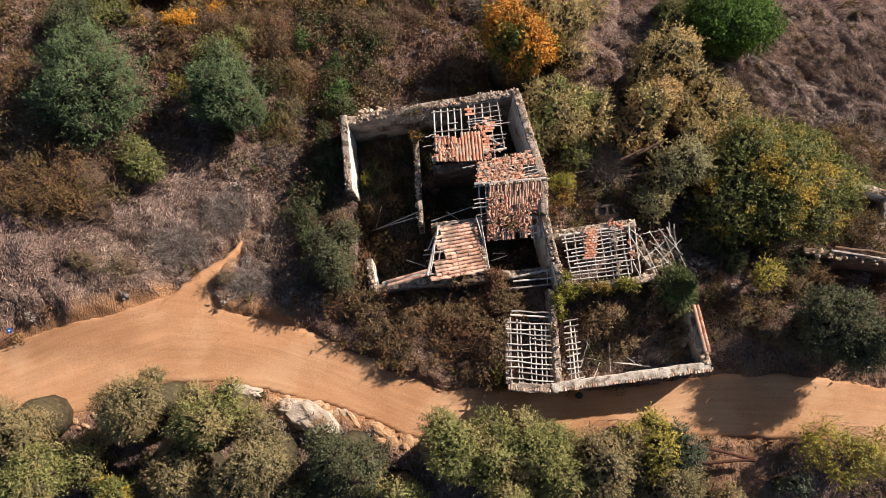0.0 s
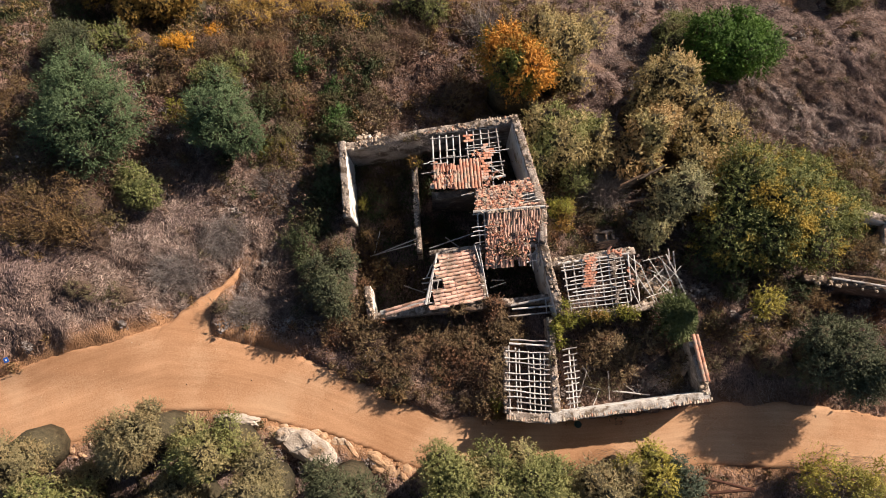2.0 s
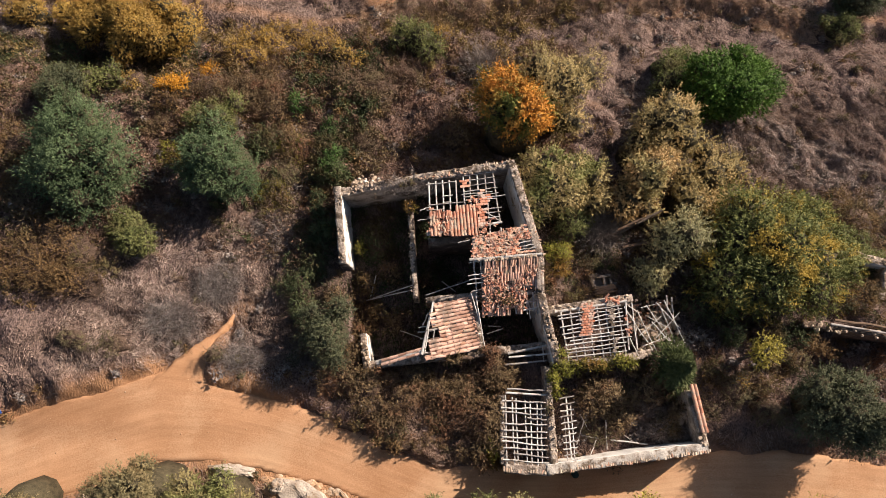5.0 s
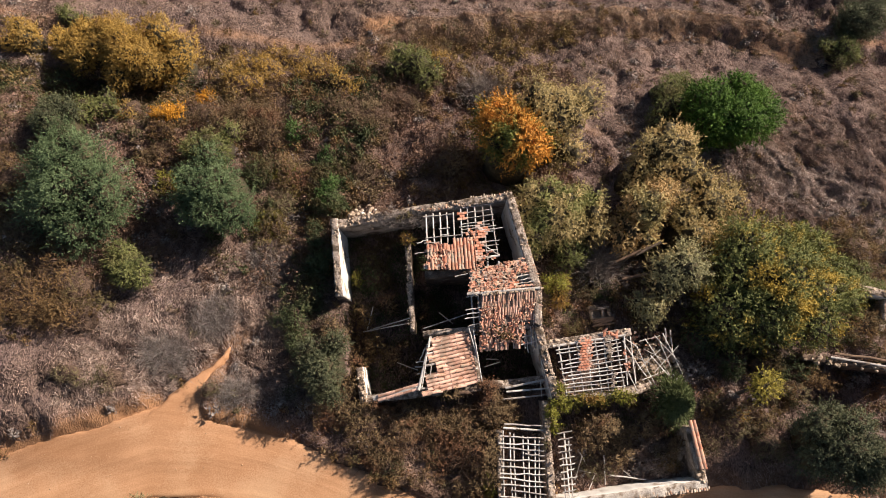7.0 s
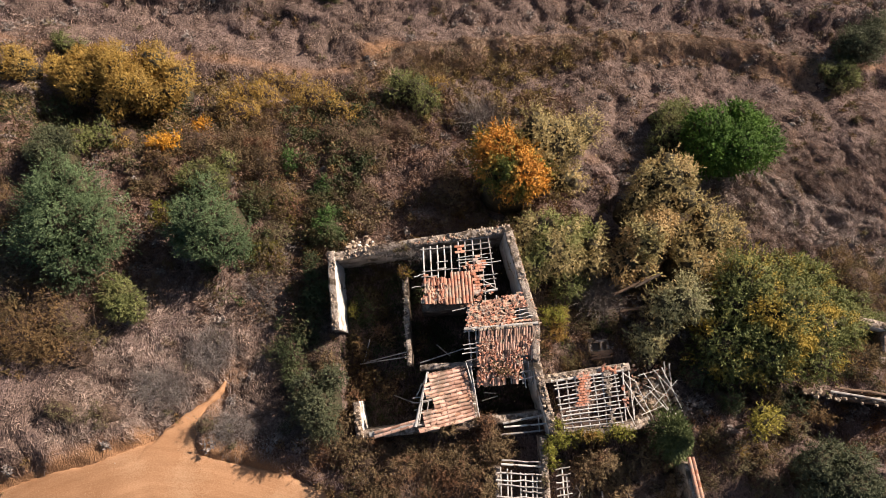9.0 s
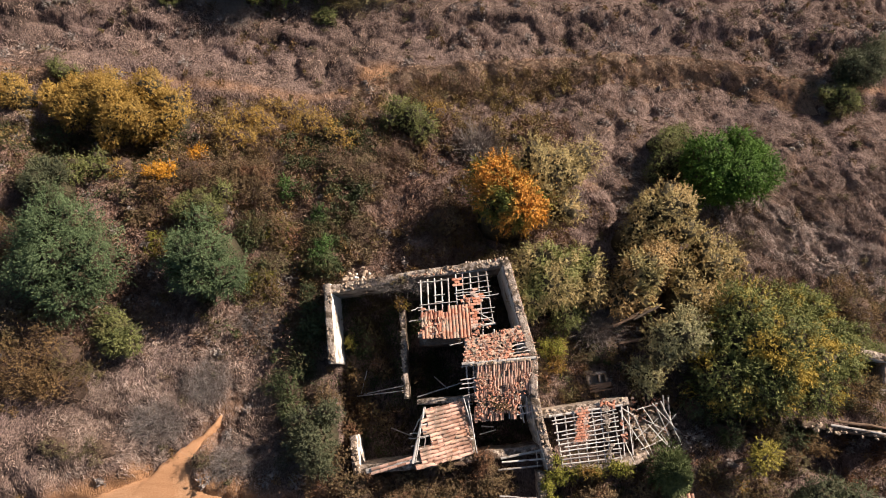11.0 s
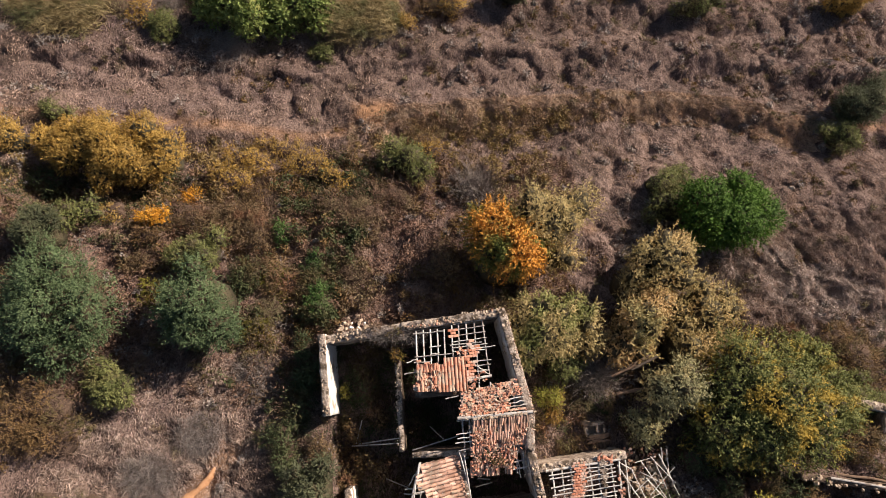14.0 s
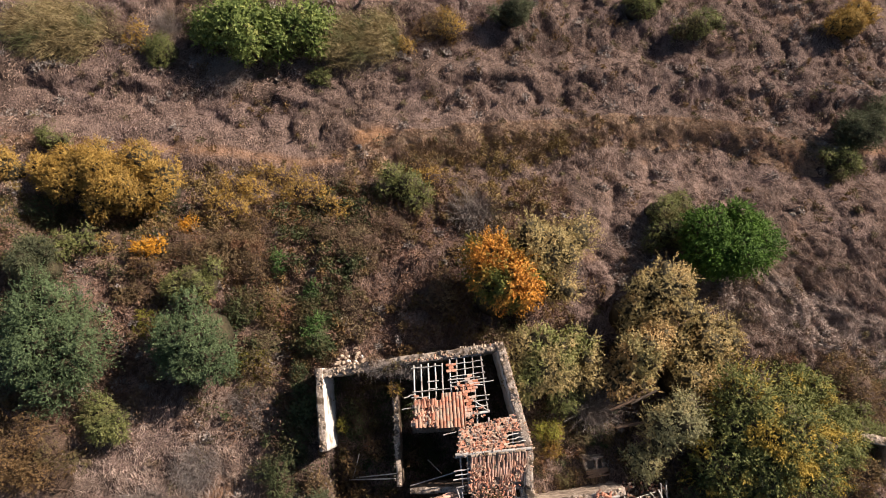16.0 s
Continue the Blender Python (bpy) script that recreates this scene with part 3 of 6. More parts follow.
def leafy_crown(r, rx, ry, height, base, count, leaf, up=0.35, core=0.82, loose=0.0, per_twig=7, rough=1.0, drape=0.6, gaps=-0.95):
    """Leaves on short twigs over several uneven, lumpy lobes, with a dense core coloured dark for inner shade:
    vertices, faces, lobe centres, about the origin.
    """
    lobes = max(4, int(4 + rx * ry * 0.95))
    a, rad = r.uniform(0, 2 * math.pi, lobes), np.sqrt(r.random(lobes)) * 0.76
    lr = (0.25 + 0.22 * r.random(lobes)) * min(rx, ry) * (1.15 - 0.3 * rad)
    rad[0], lr[0] = 0.08, 0.45 * min(rx, ry)
    span = height - base
    tall = np.minimum(lr * 1.15, span * 0.48)
    centre = np.stack([np.cos(a) * rad * rx * 0.97, np.sin(a) * rad * ry * 0.97, base + (span - tall) * (0.98 - drape * rad ** 1.5) * (0.78 + 0.22 * r.random(lobes))], -1)
    size = np.stack([lr, lr, tall], -1)
    lump = min(1.15, max(0.34, 0.5 * min(rx, ry)))
    coarse, small, tiny = wavy(r, lump), wavy(r, lump * 0.42), wavy(r, lump * 0.2)
    thin = wavy(r, lump * 0.9)

    def skin(on, d):
        p = centre[on] + d * size[on]
        return centre[on] + d * size[on] * (1 + rough * (0.16 * coarse(p) + 0.13 * small(p) + 0.08 * tiny(p)))[:, None]

    leaf = 1.25 * leaf
    need = max(12, count // per_twig)
    n = int(need * 2.6)
    on = r.choice(lobes, n, p=lr ** 2 / np.sum(lr ** 2))
    d = unit(r.normal(size=(n, 3)) * np.array([1, 1, 0.95]) + np.array([0, 0, 0.35]))
    foot = skin(on, d)
    foot = centre[on] + (foot - centre[on]) * (0.88 - loose + (0.16 + loose) * r.random(n))[:, None]
    free = np.ones(n, bool)
    for j in range(lobes):
        q = np.linalg.norm((foot - centre[j]) / size[j], axis=1)
        free &= (q > 0.80) | (on == j)
    free &= (thin(foot) + 0.35 * r.normal(size=n) > gaps) & (foot[:, 2] > 0.0)
    pick = np.flatnonzero(free)[:need]
    foot, out = foot[pick], unit(d[pick] / size[on[pick]])
    n = len(pick)
    twig = unit(out * 0.85 + np.array([0, 0, up]) + 0.5 * r.normal(size=(n, 3)))
    reach = leaf * (2.2 + 2.6 * r.random(n))
    m = n * per_twig
    T, O = np.repeat(twig, per_twig, 0), np.repeat(out, per_twig, 0)
    p = np.repeat(foot, per_twig, 0) + T * (np.repeat(reach, per_twig) * np.tile(np.linspace(0.05, 1.0, per_twig), n))[:, None]
    way = unit(0.55 * T + 0.9 * unit(np.cross(T, r.normal(size=(m, 3)))) + 0.25 * r.normal(size=(m, 3)))
    face = O + 0.34 * r.normal(size=(m, 3)) + np.array([0, 0, 0.25])
    side = unit(np.cross(way, face))
    long = leaf * (0.75 + 0.7 * r.random((m, 1)))
    v = np.stack([p - side * long * 0.27, p + side * long * 0.27, p + way * long], 1)
    v[:, :, 2] = np.maximum(v[:, :, 2], 0.03)
    v, f = v.reshape(-1, 3), np.arange(3 * m).reshape(-1, 3)
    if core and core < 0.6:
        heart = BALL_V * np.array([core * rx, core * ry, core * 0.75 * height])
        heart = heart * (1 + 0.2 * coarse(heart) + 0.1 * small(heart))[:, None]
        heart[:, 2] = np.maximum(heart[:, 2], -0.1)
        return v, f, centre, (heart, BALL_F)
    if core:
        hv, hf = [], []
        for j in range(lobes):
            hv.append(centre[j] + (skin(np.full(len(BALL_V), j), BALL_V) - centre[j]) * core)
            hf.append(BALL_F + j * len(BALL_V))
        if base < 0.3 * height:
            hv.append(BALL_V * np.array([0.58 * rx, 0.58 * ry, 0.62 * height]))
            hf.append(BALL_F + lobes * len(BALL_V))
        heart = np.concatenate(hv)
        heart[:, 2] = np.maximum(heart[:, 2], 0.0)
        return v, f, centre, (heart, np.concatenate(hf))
    return v, f, centre, None


def stems(r, rx, ry, height, count, width, lean=(0, 0), spread=0.45):
    """Thin bent stems over an uneven plan: each two cards, foot to bend to tip."""
    a, q = r.uniform(0, 2 * math.pi, count), np.sqrt(r.random(count)) * (0.75 + 0.35 * r.random(count))
    foot = np.stack([np.cos(a) * q * rx * 0.85, np.sin(a) * q * ry * 0.85, np.full(count, -0.05)], -1)
    h = height * (0.35 + 0.65 * r.random(count)) * (1.1 - 0.5 * q ** 2)
    side = r.normal(size=(count, 2)) * spread * min(rx, ry) * 0.5 + np.stack([np.cos(a), np.sin(a)], -1) * (q * spread * min(rx, ry) * 0.15)[:, None] + np.array(lean) * h[:, None]
    mid = foot + np.column_stack([side * 0.4, h * 0.7])
    tip = foot + np.column_stack([side, h])
    w = np.cross(tip - foot, r.normal(size=(count, 3)))
    w = w / np.linalg.norm(w, axis=1)[:, None] * width
    v = np.stack([foot - w, foot + w, mid + w * 0.8, mid - w * 0.8, tip + w * 0.3, tip - w * 0.3], 1).reshape(-1, 3)
    i = 6 * np.arange(count)[:, None]
    f = np.concatenate([i + np.array([0, 1, 2, 3]), i + np.array([3, 2, 4, 5])])
    return v, f


# kind: object name, leaves, leaf size, leaves per square metre of crown, foot of the crown, category, label
KINDS = {
    "olive": ("olive_tree", "olive", 0.07, 950, 0.25, "tree", "grey-green wild olive tree with a dense billowing crown"),
    "oak": ("oak_tree", "oak", 0.068, 820, 0.2, "tree", "dark green evergreen oak with a rounded crown"),
    "oak_s": ("green_shrub", "shrub", 0.065, 620, 0.05, "shrub", "rounded dull green shrub among dry grass"),
    "bigoak": ("yellowing_oak_tree", "bigoak", 0.085, 640, 0.2, "tree", "broad green tree with yellowing autumn leaves"),
    "cork": ("cork_oak_tree", "cork", 0.074, 760, 0.25, "tree", "mottled green cork oak beside the dirt road"),
    "cork_g": ("cork_oak_tree", "cork_g", 0.068, 800, 0.25, "tree", "greyish olive-green oak below the dirt road"),
    "orange": ("autumn_tree", "orange", 0.11, 480, 0.2, "tree", "autumn tree with bright orange and green leaves"),
    "orange_s": ("orange_shrub", "flame", 0.075, 800, 0.05, "shrub", "small glowing orange autumn shrub"),
    "ochre": ("ochre_tree", "ochre", 0.09, 420, 0.2, "tree", "tree with thinning ochre brown autumn leaves"),
    "ochre_g": ("ochre_tree", "ochre_g", 0.09, 440, 0.15, "tree", "half green half ochre tree against the ruin"),
    "pale": ("pale_poplar_tree", "pale", 0.075, 420, 0.15, "tree", "pale yellow-green tree with feathery upright crown"),
    "pale_g": ("pale_tree", "cork_g", 0.07, 520, 0.15, "tree", "pale grey-green tree beside the road"),
    "greygreen": ("grey_leaved_tree", "greygreen", 0.085, 440, 0.2, "tree", "grey-green leaved tree over a collapsed shed"),
    "pine": ("stone_pine_tree", "pine", 0.10, 760, 0.15, "tree", "bright green rounded pine on the dry slope"),
    "conifer": ("young_pine_tree", "conifer", 0.075, 2600, 0.1, "tree", "young dark green pine beside the enclosure wall"),
    "yellowsm": ("young_tree", "yellow_green", 0.07, 620, 0.45, "tree", "small yellow-green tree with a leaning bare trunk"),
    "yellowt": ("yellow_tree", "yellow_green", 0.085, 430, 0.2, "tree", "tree with yellow-green autumn foliage by the road"),
    "sparse": ("thin_yellow_tree", "yellow_green", 0.07, 330, 0.1, "tree", "thin yellowing tree with bare twigs beside the road"),
    "teal": ("blue_green_tree", "teal", 0.08, 520, 0.2, "tree", "blue-green leaved tree by the dirt road"),
    "yellowb": ("golden_bush", "yellow", 0.072, 800, 0.05, "bush", "large spreading golden autumn bush"),
    "yellowh": ("yellow_bush", "yellow", 0.06, 420, 0.05, "bush", "low yellowish autumn bush in dry scrub"),
    "lush": ("fig_bush", "lush", 0.15, 330, 0.05, "bush", "lush green large-leaved bush at the thicket edge"),
    "bramble": ("bramble_thicket", "bramble", 0.06, 620, 0.0, "bramble", "tangled brown and green bramble thicket"),
    "deadbramble": ("dead_bramble_thicket", "thicket", 0.055, 560, 0.0, "bramble", "leafless reddish-brown bramble thicket on the slope"),
    "ivy": ("dark_creeper", "ivy", 0.06, 560, 0.0, "creeper", "dark green creeper by the ruin and darkening shaded ground"),
    "ivyy": ("yellow_creeper", "ivyy", 0.06, 1500, 0.0, "creeper", "yellowing creeper growing over a wall top"),
    "vine": ("green_creeper", "vine", 0.075, 700, 0.0, "creeper", "fresh green creeper climbing through the scrub"),
    "mossy": ("olive_creeper", "mossy", 0.055, 900, 0.0, "creeper", "low yellow-olive creeper beside the wild olive"),
    "heathy": ("rusty_shrub", "heath", 0.055, 480, 0.0, "shrub", "low rusty brown autumn scrub"),
    "heath_g": ("heath_shrub", "heath_g", 0.05, 480, 0.0, "shrub", "low olive-brown heath shrub"),
    "shrubdark": ("evergreen_shrub", "oak", 0.075, 700, 0.05, "shrub", "tall dark green evergreen shrub beside the ruin"),
}
LEAVES["conifer"] = foliage("young_pine_needles", (0.07, 0.09, 0.035), (0.21, 0.24, 0.10))
LEAVES["yellow_green"] = foliage("yellow_green_leaves", (0.19, 0.165, 0.033), (0.52, 0.43, 0.09), (0.28, 0.26, 0.07))
UPRIGHT = {"pale": 1.0, "yellowb": 0.9, "yellowh": 0.8, "pine": 0.5, "ochre": 0.6, "orange_s": 0.9, "heathy": 0.7, "heath_g": 0.7, "sparse": 0.9, "greygreen": 0.5}
plant_seed = [100]


def plant(kind, x, y, rx, ry, height, z=None):
    plant_seed[0] += 1
    r = np.random.default_rng(plant_seed[0])
    foot = ground_at(x, y) if z is None else z
    if kind == "greytwig":
        top = thing("bare_shrub", "bare grey twiggy shrub on the dry slope", "shrub", at=(x, y, foot))
        v, f = stems(r, rx, ry, height, int(350 + 700 * rx * ry), 0.0055 if height < 1.5 else 0.009, spread=0.75)
        sheet("crown", v, f, M_TWIG, top)
        return top
    if kind == "reed":
        top = thing("reed_clump", "tall dry yellow-green reeds leaning together", "reeds", at=(x, y, foot))
        v, f = stems(r, rx, ry, height, int(250 + 260 * rx * ry), 0.011, (-0.3, -0.2), 0.4)
        n = int(600 * rx * ry)
        pick = r.integers(0, len(v) // 6, n) * 6
        p = v[pick + 2] + (v[pick + 4] - v[pick + 2]) * r.random(n)[:, None]
        d = r.normal(size=(n, 3)) * np.array([1, 1, 0.5])
        d = d / np.linalg.norm(d, axis=1)[:, None] * (0.15 + 0.25 * r.random(n))[:, None]
        w = np.cross(d, r.normal(size=(n, 3)))
        w = w / np.linalg.norm(w, axis=1)[:, None] * 0.014
        sheet("reed_stand", v, f, LEAVES["reed"], top)
        sheet("foliage", np.stack([p - w, p + w, p + d + w * 0.3, p + d - w * 0.3], 1).reshape(-1, 3), np.arange(4 * n).reshape(-1, 4), LEAVES["reed"], top)
        return top
    name, leaves, leaf, dense, base, category, label = KINDS[kind]
    top = thing(name, label, category, at=(x, y, foot))
    area = math.pi * rx * ry
    tangle = category in ("bramble", "creeper") or kind in ("heathy", "heath_g", "yellowh")
    low = base * height
    inside = None
    if kind == "conifer":
        n = int(area * dense)
        h = r.random(n) ** 0.7
        rad = (1.02 - h) * (0.55 + 0.5 * r.random(n)) * (1 + 0.25 * np.sin(h * 40))
        a = r.uniform(0, 2 * math.pi, n)
        p = np.stack([np.cos(a) * rad * rx, np.sin(a) * rad * ry, 0.3 + h * (height - 0.3)], -1)
        d = np.stack([np.cos(a), np.sin(a), np.full(n, 0.5)], -1) + r.normal(size=(n, 3)) * 0.4
        d /= np.linalg.norm(d, axis=1)[:, None]
        side = np.cross(d, r.normal(size=(n, 3)))
        side /= np.linalg.norm(side, axis=1)[:, None]
        v = np.stack([p - side * 0.03, p + d * 0.12, p + side * 0.03, p - d * 0.09], 1).reshape(-1, 3)
        f, tops = np.arange(4 * n).reshape(-1, 4), np.stack([p[:8, 0] * 0.5, p[:8, 1] * 0.5, p[:8, 2]], -1)
    else:
        many = int((0.74 if tangle else 0.9) * area * dense * (1 + 0.14 * height))
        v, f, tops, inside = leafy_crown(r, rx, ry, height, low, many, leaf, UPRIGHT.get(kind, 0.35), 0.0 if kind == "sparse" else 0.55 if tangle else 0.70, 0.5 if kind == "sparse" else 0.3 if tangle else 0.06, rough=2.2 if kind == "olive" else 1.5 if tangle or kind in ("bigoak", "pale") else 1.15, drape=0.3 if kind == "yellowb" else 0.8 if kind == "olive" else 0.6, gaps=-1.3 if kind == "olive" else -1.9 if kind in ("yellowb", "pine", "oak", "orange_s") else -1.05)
    sheet("crown", v, f, LEAVES[leaves], top)
    # solid core behind the leaves, its dark colour paints the crown's inner shade
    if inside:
        sheet("branch_mass", *inside, M_THICKET_SHADE if tangle else M_CROWN_SHADE, top)
    if tangle or kind in ("sparse", "bigoak"):
        v, f = stems(r, rx, ry, height * (1.1 if category == "bramble" else 0.95), int(40 + (60 if category == "bramble" else 34) * area), 0.006, spread=0.35 if kind in ("sparse", "bigoak") else 0.6)
        sheet("cane_tangle", v, f, M_TWIG if kind in ("sparse", "bigoak") else M_CANE, top)
    if height >= 1.5 and category not in ("bramble", "creeper"):
        bm = bmesh.new()
        thick = 0.035 * height + 0.02
        fork = Vector((0.1 * r.normal(), 0.1 * r.normal(), max(0.35 * height, low)))
        if kind == "yellowsm":
            fork = Vector((0, 0, 0.55 * height))
            tube(bm, [(-0.9, -0.5, -0.2), (-0.45, -0.25, 0.3 * height), fork], [thick, thick * 0.8, thick * 0.6])
        else:
            tube(bm, [(0, 0, -0.3), fork * 0.55, fork], [thick * 1.25, thick, thick * 0.8])
        for c in tops[:: max(1, len(tops) // 9)]:
            c = Vector(c)
            mid = fork.lerp(c, 0.5) + Vector((0.08 * r.normal(), 0.08 * r.normal(), 0.12 * height))
            tube(bm, [fork, mid, c], [thick * 0.55, thick * 0.35, thick * 0.1], 5)
        part("trunk", bm, M_BARK, top)
    return top


# ---- the ruin ----
def wall(name, a, b, thick, top, parent, mats=(M_PLASTER, M_WALLTOP), ragged=0.12, foot=-2.6, seed=1, crumble=0.0, batter=0.0):
    """A masonry wall from a to b: plastered faces and a broken uneven top. top: heights at even steps from a to b."""
    a, b = np.array(a, float), np.array(b, float)
    length = np.linalg.norm(b - a)
    n = max(3, int(length / 0.11))
    u = np.linspace(0, 1, n)
    way = (b - a) / length
    side = np.array([-way[1], way[0]])
    c = a + u[:, None] * (b - a)
    tz = np.interp(u, np.linspace(0, 1, len(top)), top) + ragged * hills(c[:, 0] + 3 * seed, c[:, 1], 0.55, 50 + seed) + crumble * np.minimum(0, hills(c[:, 0], c[:, 1] + seed, 1.4, 70 + seed))
    rows = []
    for off, z in ((-0.5, None), (-0.5, 0.45), (-0.5, 0.02), (-0.3, 0.0), (0.0, -0.02), (0.3, 0.0), (0.5, 0.02), (0.5, 0.45), (0.5, None)):
        w = off * thick + 0.045 * hills(c[:, 0] + off * 7, c[:, 1], 0.3, 60 + seed)
        if z is None or z > 0.3:
            w = w + math.copysign(batter * (1.0 if z is None else 0.15), off)
        p = c + w[:, None] * side
        zz = np.full(n, foot) if z is None else tz - z + 0.06 * hills(c[:, 0] + off * 9, c[:, 1] + off * 5, 0.28, 80 + seed)
        rows.append(np.column_stack([p, zz]))
    k = len(rows)
    v = np.stack(rows, 1).reshape(-1, 3)
    i = np.arange(n * k).reshape(n, k)
    f = np.stack([i[:-1, :-1], i[:-1, 1:], i[1:, 1:], i[1:, :-1]], -1)
    band = np.tile(np.array([0, 0, 1, 1, 1, 1, 0, 0]), (n - 1, 1))
    f, band = f.reshape(-1, 4), band.ravel()
    caps = []
    for e in (i[0], i[-1][::-1]):
        for s in range(k // 2 - 1):
            caps.append([e[s], e[k - 1 - s], e[k - 2 - s], e[s + 1]])
    f = np.concatenate([f, np.array(caps)])
    band = np.concatenate([band, np.full(len(caps), 1)])
    return sheet(name, v, f, list(mats), parent, index=band)


def pole_mesh(name, length, radius, mat, bow=0.03, seed=0, sides=6):
    """A slightly crooked round pole along +x from the origin."""
    r = np.random.default_rng(900 + seed)
    bm = bmesh.new()
    n = 6
    pts = [(length * i / (n - 1), bow * r.normal() * (0 < i < n - 1), bow * r.normal() * (0 < i < n - 1)) for i in range(n)]
    tube(bm, pts, [radius * (1.1 - 0.25 * i / (n - 1)) for i in range(n)], sides)
    me = bpy.data.meshes.new(name)
    bm.to_mesh(me)
    bm.free()
    me.materials.append(mat)
    return me


def along(a, b, length=None):
    """The pose that lays +x from a to b; scaled along x to reach when length is that of the mesh."""
    a, b = Vector(a), Vector(b)
    x = (b - a).normalized()
    y = Vector((0, 0, 1)).cross(x)
    y = y.normalized() if y.length > 1e-4 else Vector((0, 1, 0))
    z = x.cross(y)
    m = Matrix((x, y, z)).transposed().to_4x4()
    m.translation = a
    return m @ Matrix.Diagonal(((b - a).length / length if length else 1, 1, 1, 1))


POLES = [pole_mesh("pole", 1.0, 0.033, M_WOOD, 0.012, s) for s in range(5)]
LATHS = [pole_mesh("lath", 1.0, 0.024, M_WOOD, 0.010, s + 20) for s in range(6)]
BEAMS = [pole_mesh("beam", 1.0, 0.065, M_WOOD, 0.012, s + 40, 7) for s in range(4)]
BROWN = [pole_mesh("brown_beam", 1.0, 0.06, M_DARKWOOD, 0.015, s + 60, 7) for s in range(4)]


def stick(name, meshes, a, b, parent, thick=1.0):
    return piece(name, random.choice(meshes), along(a, b, 1.0) @ Matrix.Diagonal((1, thick, thick, 1)), parent)


def barrel_tile(name, mat, length=0.44, r0=0.105, r1=0.085, thick=0.016, keep=1.0):
    """A half-round clay tile along +x, hollow side down."""
    verts, faces = [], []
    n = 6
    for end, rad in ((0.0, r0), (length * keep, r1)):
        for rr in (rad, rad - thick):
            for k in range(n + 1):
                a = math.pi * k / n
                verts.append((end, rr * math.cos(a), rr * math.sin(a) * 0.85))
    m = n + 1
    for k in range(n):
        faces.append((k, k + 1, 2 * m + k + 1, 2 * m + k))
        faces.append((m + k + 1, m + k, 3 * m + k, 3 * m + k + 1))
        faces.append((k + 1, k, m + k, m + k + 1))
        faces.append((2 * m + k, 2 * m + k + 1, 3 * m + k + 1, 3 * m + k))
    for k in (0, n):
        faces.append((k, 2 * m + k, 3 * m + k, m + k))
    me = bpy.data.meshes.new(name)
    me.from_pydata(verts, [], faces)
    me.materials.append(mat)
    me.update()
    return me


def slab_mesh(name, mat, sx, sy, sz, seed=0):
    """A worn flat piece with chamfered, uneven corners, centred on the origin."""
    r = np.random.default_rng(300 + seed)
    bm = bmesh.new()
    bmesh.ops.create_cube(bm, size=1)
    bmesh.ops.bevel(bm, geom=bm.edges[:], offset=0.14, segments=1, affect="EDGES")
    for v in bm.verts:
        v.co = Vector((v.co.x * sx, v.co.y * sy, v.co.z * sz)) * (1 + 0.14 * (r.random() - 0.5))
    me = bpy.data.meshes.new(name)
    bm.to_mesh(me)
    bm.free()
    me.materials.append(mat)
    return me


TILES = [barrel_tile("roof_tile", M_TILE), barrel_tile("roof_tile", M_TILE_PALE)]
SHARDS = [barrel_tile("broken_tile", M_TILE, keep=k) for k in (0.8, 0.5, 0.35)] + [barrel_tile("broken_tile", M_TILE_PALE, keep=k) for k in (0.9, 0.6, 0.3, 0.5, 0.4)]
SMALL = [barrel_tile("roof_tile", m, 0.40, 0.078, 0.066, 0.014) for m in (M_TILE, M_TILE_PALE, M_TILE)]
OLD = [barrel_tile("roof_tile", M_TILE_OLD, 0.40, 0.078, 0.066, 0.014), barrel_tile("roof_tile", M_TILE_OLD, 0.40, 0.080, 0.068, 0.014), SMALL[1]]
FRAGMENTS = [slab_mesh("broken_tile", m, 0.24, 0.13, 0.022, 50 + s) for s, m in enumerate((M_BRICK, M_TILE, M_TILE_PALE, M_COPING, M_TILE_PALE))]
LITTER = SHARDS[:3] + [SHARDS[5]] + FRAGMENTS + FRAGMENTS[:2]
FLATS = [slab_mesh("flat_tile", M_BRICK, 0.24, 0.13, 0.035, s) for s in range(3)]
STONES = [slab_mesh("stone", M_STONE, 0.26, 0.20, 0.16, s + 10) for s in range(5)]


def jitter(s):
    return Matrix.LocRotScale(None, Euler([random.gauss(0, s) for _ in range(3)]), None)


def tile_field(parent, origin, down, across, columns, rows, mats=TILES, pitch=0.245, course=0.34, skip=None, mess=0.03):
    """Courses of half-round tiles on a slope: channels between, covers above. down and across: vectors; the first course is the lowest."""
    origin, down, across = Vector(origin), Vector(down).normalized(), Vector(across).normalized()
    up = across.cross(down)
    up = up if up.z > 0 else -up
    turn = Matrix((down, up.cross(down), up)).transposed().to_4x4()
    for c in range(columns):
        sway = random.gauss(0, 0.012)
        for k in range(rows):
            if skip and skip(c, k):
                continue
            p = origin - down * (course * k) + across * (pitch * c + sway)
            m = Matrix.Translation(p + up * (0.035 + 0.012 * random.random())) @ turn @ Matrix.Translation((-0.44, 0, 0)) @ jitter(mess)
            piece("roof_tile", random.choice(mats), m, parent)
            q = p + across * (pitch * 0.5) + up * 0.045
            piece("roof_tile", random.choice(mats), Matrix.Translation(q) @ turn @ Matrix.Translation((-0.44, 0, 0)) @ Matrix.Rotation(math.pi, 4, "X") @ jitter(mess), parent)


